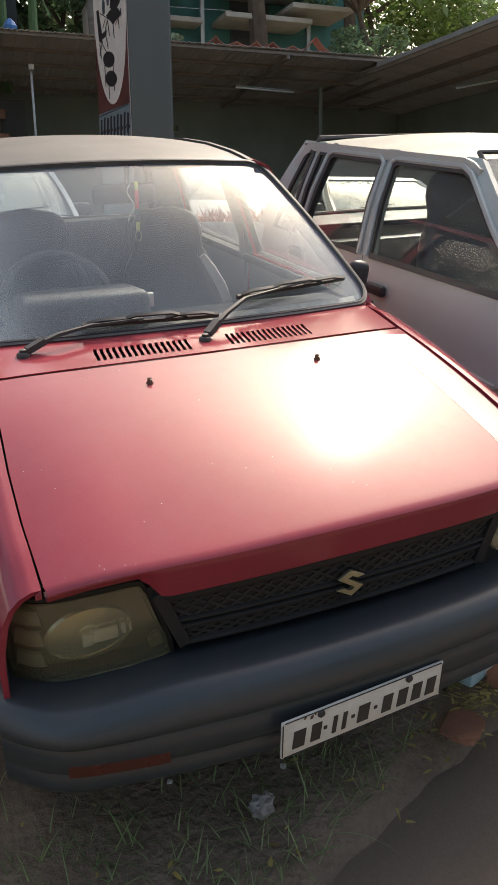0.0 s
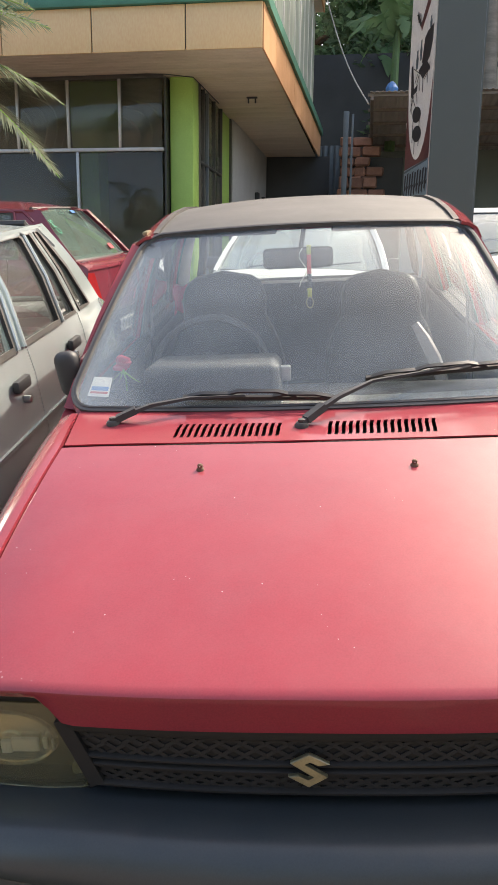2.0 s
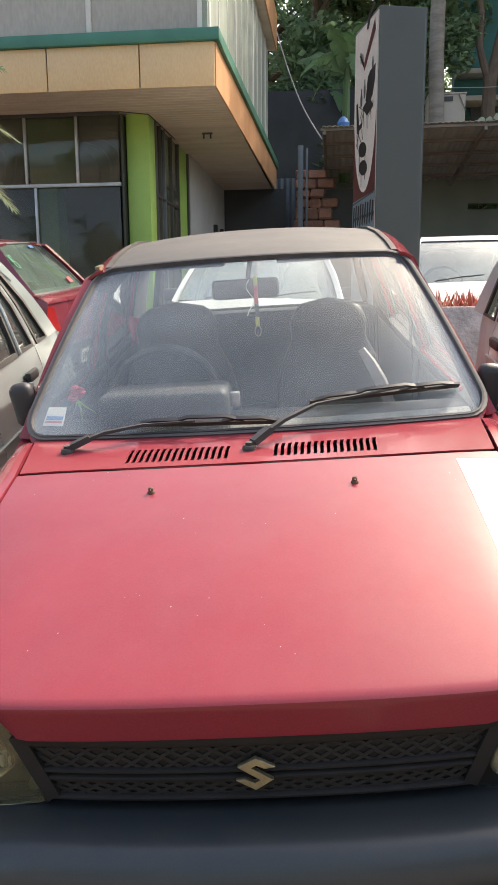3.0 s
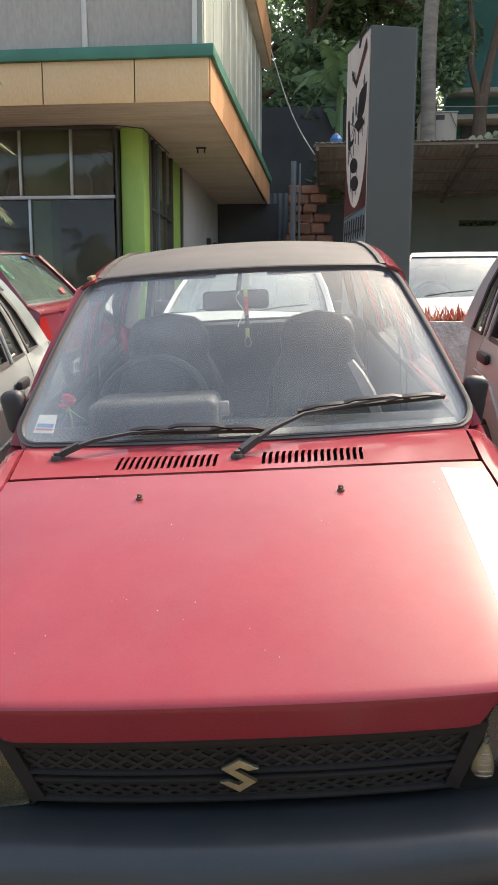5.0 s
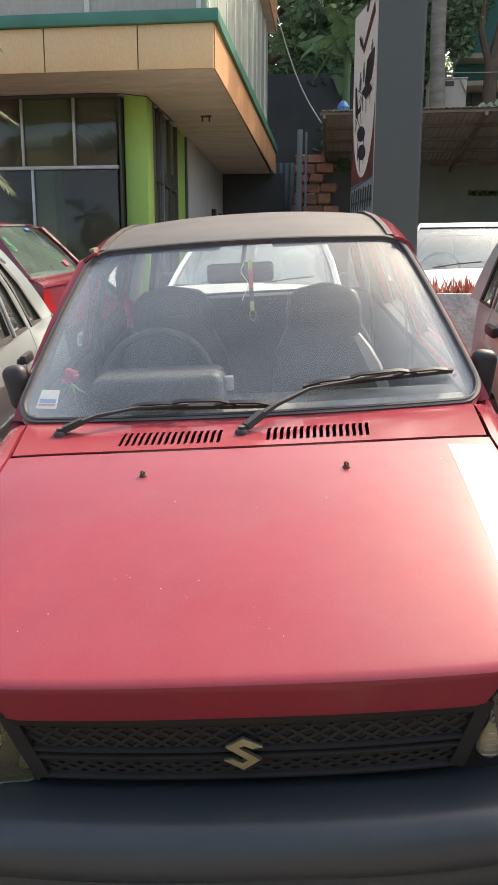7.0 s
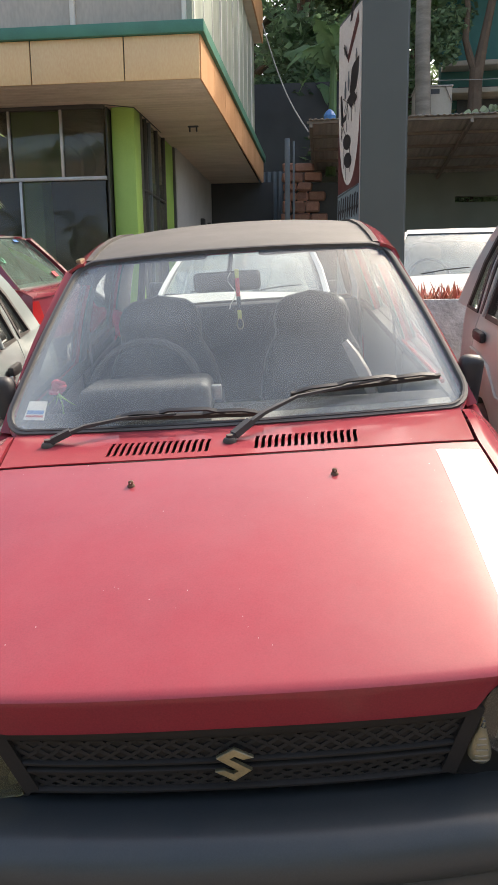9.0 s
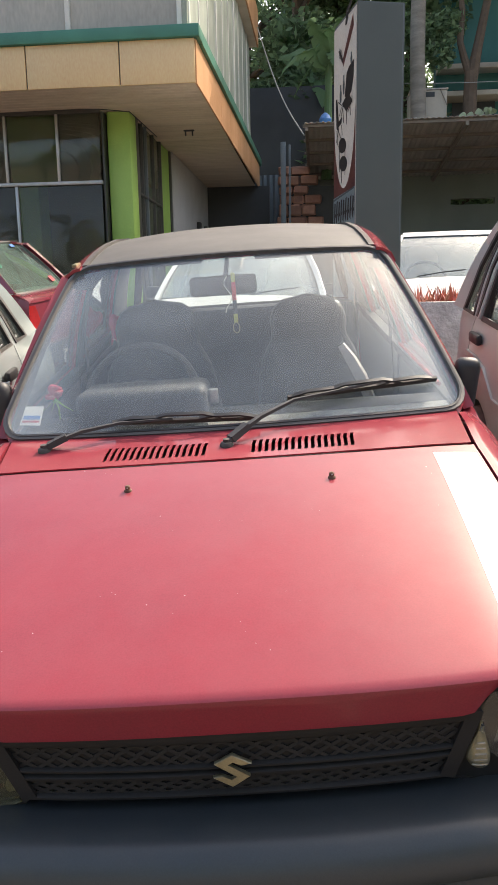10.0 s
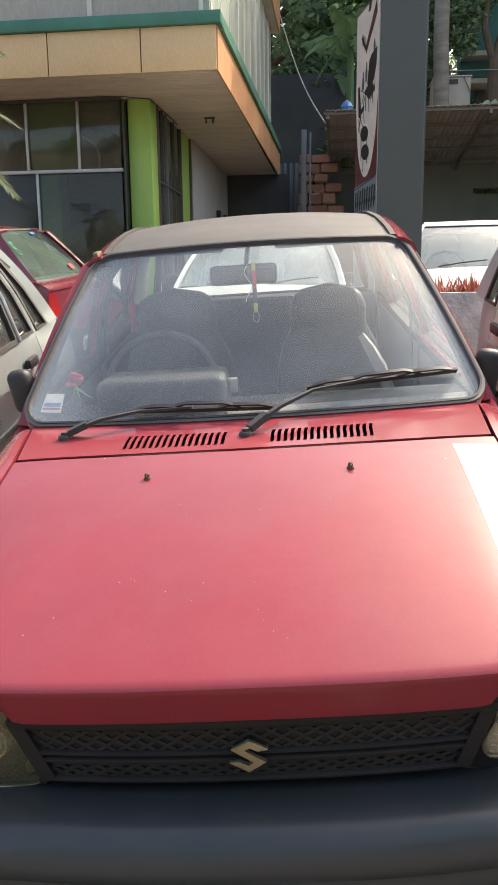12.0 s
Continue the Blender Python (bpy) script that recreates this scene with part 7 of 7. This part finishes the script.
# trees across the road, mirrored in the shop glass
for k, (s, d, h) in enumerate(((-16, 13, 8.5), (-9.5, 12, 9.5), (-3.5, 13.5, 8.0), (2.0, 12.5, 9.0), (8.0, 13.0, 8.0), (15.0, 13.5, 9.0))):
    p = ROAD_A + ROAD_WAY * s + ROAD_OUT * d
    tree("tree", p.x, p.y, -0.1, h * 0.62, 3.6, 3600, 0.30, 60 + k, M_LEAF, "broadleaf tree on the far side of the road", 0.2)

# slender palm trunk behind the shed
pt = thing("palm_tree", Matrix.Translation((2.29, 16.9, 3.0)), "slender grey palm trunk with a crown above", "tree")
part("trunk", sweep([(0.04 * math.sin(k), 0, 0.9 * k) for k in range(10)], ring_profile(0.17, 12), taper=lambda k: 1.1 - 0.3 * k, up=(0, 1, 0)), M_TRUNK, pt)


def frond(base, way, length, droop, leaflets, lw, rnd):
    """One palm frond: its midrib points and its leaflets."""
    side = way.cross(Vector((0, 0, 1))).normalized()
    rib = [base + way * length * k / 10 - Vector((0, 0, droop * length * (k / 10) ** 2)) for k in range(11)]
    spec = []
    for k in range(leaflets):
        f = 0.12 + 0.86 * k / leaflets
        i = min(9, int(f * 10))
        p = lerp(rib[i], rib[i + 1], f * 10 - i)
        ln = lw * math.sin(math.pi * min(0.96, 0.15 + 0.8 * f)) * rnd.uniform(0.85, 1.1)
        for s in (-1, 1):
            w = (side * s + way * 0.75 - Vector((0, 0, rnd.uniform(0.15, 0.5)))).normalized()
            spec.append((p, w, ln, 0.0075 * length, rnd.uniform(0.05, 0.4)))
    return rib, spec


def palm_crown(thing_, top, count, length, lw, seed, leaflets=34, away=None):
    rnd = random.Random(seed)
    spec, bm = [], bmesh.new()
    for k in range(count):
        a = away[k] if away else k * 2 * math.pi / count + rnd.uniform(-0.2, 0.2)
        rise = rnd.uniform(0.1, 0.9) if not away else (0.80, 0.40, -0.25, 0.60, 0.05, 0.5, 0.8, 0.35, 0.15, 0.4)[k % 10]
        way = Vector((math.cos(a), math.sin(a), rise)).normalized()
        rib, sp_ = frond(Vector(top), way, length * rnd.uniform(0.85, 1.1), rnd.uniform(0.35, 0.6), leaflets, lw, rnd)
        spec += sp_
        sweep(rib, ring_profile(0.016, 5), taper=lambda k: 1.1 - k * 0.9, bm=bm, up=(0.1, 0.2, 1))
    part("frond_rib", bm, M_LEAFGREEN, thing_)
    raw("foliage", *blade_mesh(spec), M_PALM, thing_)


palm_crown(pt, (0, 0, 8.2), 12, 2.6, 0.55, 31)
near_palm = thing("young_palm", Matrix.Translation((-4.02, 5.3, 0.55)), "young palm with arching feathery fronds in front of the shop", "palm")
part("trunk", sweep([(0.02 * math.sin(k), 0, 0.345 * k) for k in range(9)], ring_profile(0.10, 10), taper=lambda k: 1.2 - 0.4 * k, up=(0, 1, 0)), M_TRUNK, near_palm)
palm_crown(near_palm, (0, 0, 2.75), 10, 1.65, 0.40, 33, 66, away=(0.02, -0.28, -0.12, 0.25, 0.1, 1.6, 2.6, 3.7, 4.6, 5.6))

# banana plants
def banana(x, y, z, seed, label):
    rnd = random.Random(seed)
    b = thing("banana_plant", Matrix.Translation((x, y, z)), label, "plant", "banana plants")
    part("stem", sweep([(0, 0, 0), (0.03, 0, 1.2), (0.05, 0, 2.4)], ring_profile(0.10, 10), taper=lambda k: 1.1 - 0.5 * k, up=(0, 1, 0)), M_BANANA, b)
    for k in range(15):
        a = k * 2.4 + rnd.uniform(-0.3, 0.3)
        rise = rnd.uniform(0.2, 3.2)
        way = Vector((math.cos(a), 0.6 * math.sin(a) - 0.25, rise)).normalized()
        ln, wd, dr = rnd.uniform(1.0, 1.65), rnd.uniform(0.16, 0.25), rnd.uniform(0.2, 1.5)
        side = way.cross(Vector((0.1, -1, 0.1))).normalized()
        base = Vector((0.04, 0, 2.2))
        def fn(u, v, way=way, ln=ln, wd=wd, dr=dr, side=side, base=base):
            f = v
            w = wd * math.sin(math.pi * min(1, 0.08 + 0.92 * f)) ** 0.6
            c = u * 2 - 1
            p = base + way * ln * f - Vector((0, 0, dr * ln * f * f))
            return p + side * c * w - Vector((0, 0, 0.30 * w * abs(c) ** 1.4 + 0.03 * math.sin(f * 22 + c * 2) * abs(c)))
        # torn edges: gaps between strips of the blade
        gaps = set()
        for j in range(4, 46):
            for left in (True, False):
                if rnd.random() < 0.20:
                    gaps |= {(i if left else 7 - i, j) for i in range(rnd.choice((1, 2, 2, 3)))}
        part("leaf", sheet(fn, 8, 48, 0.004, holes=lambda i, j, g=gaps: (i, j) in g), M_BANANA, b, sharp=80)


banana(0.90, 16.2, 4.5, 41, "banana plant with broad torn leaves")
banana(0.28, 15.75, 3.95, 47, "banana plant with drooping leaves")
banana(-0.45, 19.6, 5.4, 49, "banana plant with wide overhanging leaves")
banana(-0.15, 18.6, 4.4, 43, "young banana plant against the trees")

# ---------------- verge clutter ----------------
random.seed(51)
spec = []
for k in range(9000):
    x, y = random.uniform(-2.4, 2.6) if k % 2 else random.uniform(-1.1, 0.4), random.uniform(-1.4, 1.3) if k % 2 else random.uniform(-0.5, 0.3)
    d = road_side(x, y)
    if d > -0.03 or random.random() > 0.55 + 0.8 * noise.noise((x * 2.2, y * 2.2, 3)):
        continue
    a = random.uniform(0, 6.28)
    w = Vector((math.cos(a) * 0.7, math.sin(a) * 0.7, random.uniform(0.3, 1.2))).normalized()
    spec.append((Vector((x, y, verge(x, y) - 0.01)), w, random.uniform(0.04, 0.15) if random.random() < 0.9 else random.uniform(0.12, 0.22), random.uniform(0.0012, 0.0028), random.uniform(0.1, 0.6)))
tagged(raw("grass", *blade_mesh(spec, 4), M_GRASS), "thin straggling grass on the dirt verge", "grass", kind="stuff")
spec = []
for k in range(420):
    x, y = (random.gauss(0.45, 0.7), random.gauss(0.15, 0.28)) if k % 3 == 0 else (random.gauss(0.62, 0.14), random.gauss(0.30, 0.07))
    if road_side(x, y) > 0.10:
        continue
    a = random.uniform(0, 6.28)
    z = max(verge(x, y), -0.03) + 0.012
    spec.append((Vector((x, y, z)), Vector((math.cos(a), math.sin(a), random.uniform(-0.1, 0.3))).normalized(), random.uniform(0.015, 0.04), random.uniform(0.004, 0.009), 0.1))
tagged(raw("fallen_leaves", *blade_mesh(spec, 2), M_FALLEN), "small yellow and brown fallen leaves", "leaves", kind="stuff")


def lump(name, x, y, sx, sy, sz, mat, label, category, seed, rough=0.12, lift=0.0):
    rnd = random.Random(seed)
    bm = bmesh.new()
    bmesh.ops.create_icosphere(bm, subdivisions=3, radius=0.5)
    for v in bm.verts:
        n = v.co.normalized()
        v.co = v.co * (1 + rough * 2.2 * noise.noise(n * 1.7 + Vector((seed, 0, 0))) + rough * noise.noise(n * 5 + Vector((seed, 3, 0))))
        v.co = Vector((max(-0.42, min(0.42, v.co.x)) * sx, max(-0.42, min(0.42, v.co.y)) * sy, max(-0.40, min(0.40, v.co.z)) * sz))
    ob = part(name, bm, mat, None, sharp=30)
    ob.matrix_world = Matrix.Translation((x, y, max(verge(x, y), -0.03) + sz * 0.22 + lift)) @ Matrix.Rotation(rnd.uniform(0, 3), 4, "Z")
    return tagged(ob, label, category)


lump("brick_lump", 0.445, 0.232, 0.17, 0.12, 0.035, M_BRICK, "broken red brick half buried in the verge", "brick", 3)
lump("brick_lump", 0.66, 0.36, 0.12, 0.09, 0.05, M_BRICK, "small broken brick piece among leaves", "brick", 4)
ks = thing("kerb_stone", Matrix.Translation((0.60, 0.40, verge(0.60, 0.40) + 0.012)) @ Matrix.Rotation(radians(24), 4, "Z"), "weathered kerb stone painted white and pale blue", "kerb stone")
part("painted_end", box(-0.040, 0, 0.025, 0.08, 0.07, 0.065, 0.008), M_PALEBLUE, ks, "pale blue painted part")
part("stone", box(0.040, 0, 0.025, 0.08, 0.072, 0.067, 0.008), M_WHITE, ks)
lump("stone", 0.83, 0.47, 0.10, 0.07, 0.06, M_WHITE, "small white stone at the road edge", "stone", 6)
bm = bmesh.new()
bmesh.ops.create_icosphere(bm, subdivisions=3, radius=0.027)
for v in bm.verts:
    v.co *= 1 + 0.55 * noise.noise(v.co * 75) + 0.3 * noise.noise(v.co * 160)
pp = part("paper_scrap", bm, M_PAPER, None, sharp=15)
pp.matrix_world = Matrix.Translation((-0.165, 0.16, verge(-0.165, 0.16) + 0.03))
tagged(pp, "crumpled scrap of pale paper on the dirt", "litter")
for k in range(12):
    x, y = random.uniform(-1.0, 1.3), random.uniform(-0.5, 0.6)
    if road_side(x, y) > -0.02:
        continue
    s = random.uniform(0.012, 0.03)
    lump("pebble", x, y, s, s * 0.8, s * 0.7, M_CONCRETE, "small grey pebble on the verge", "pebble", 100 + k)
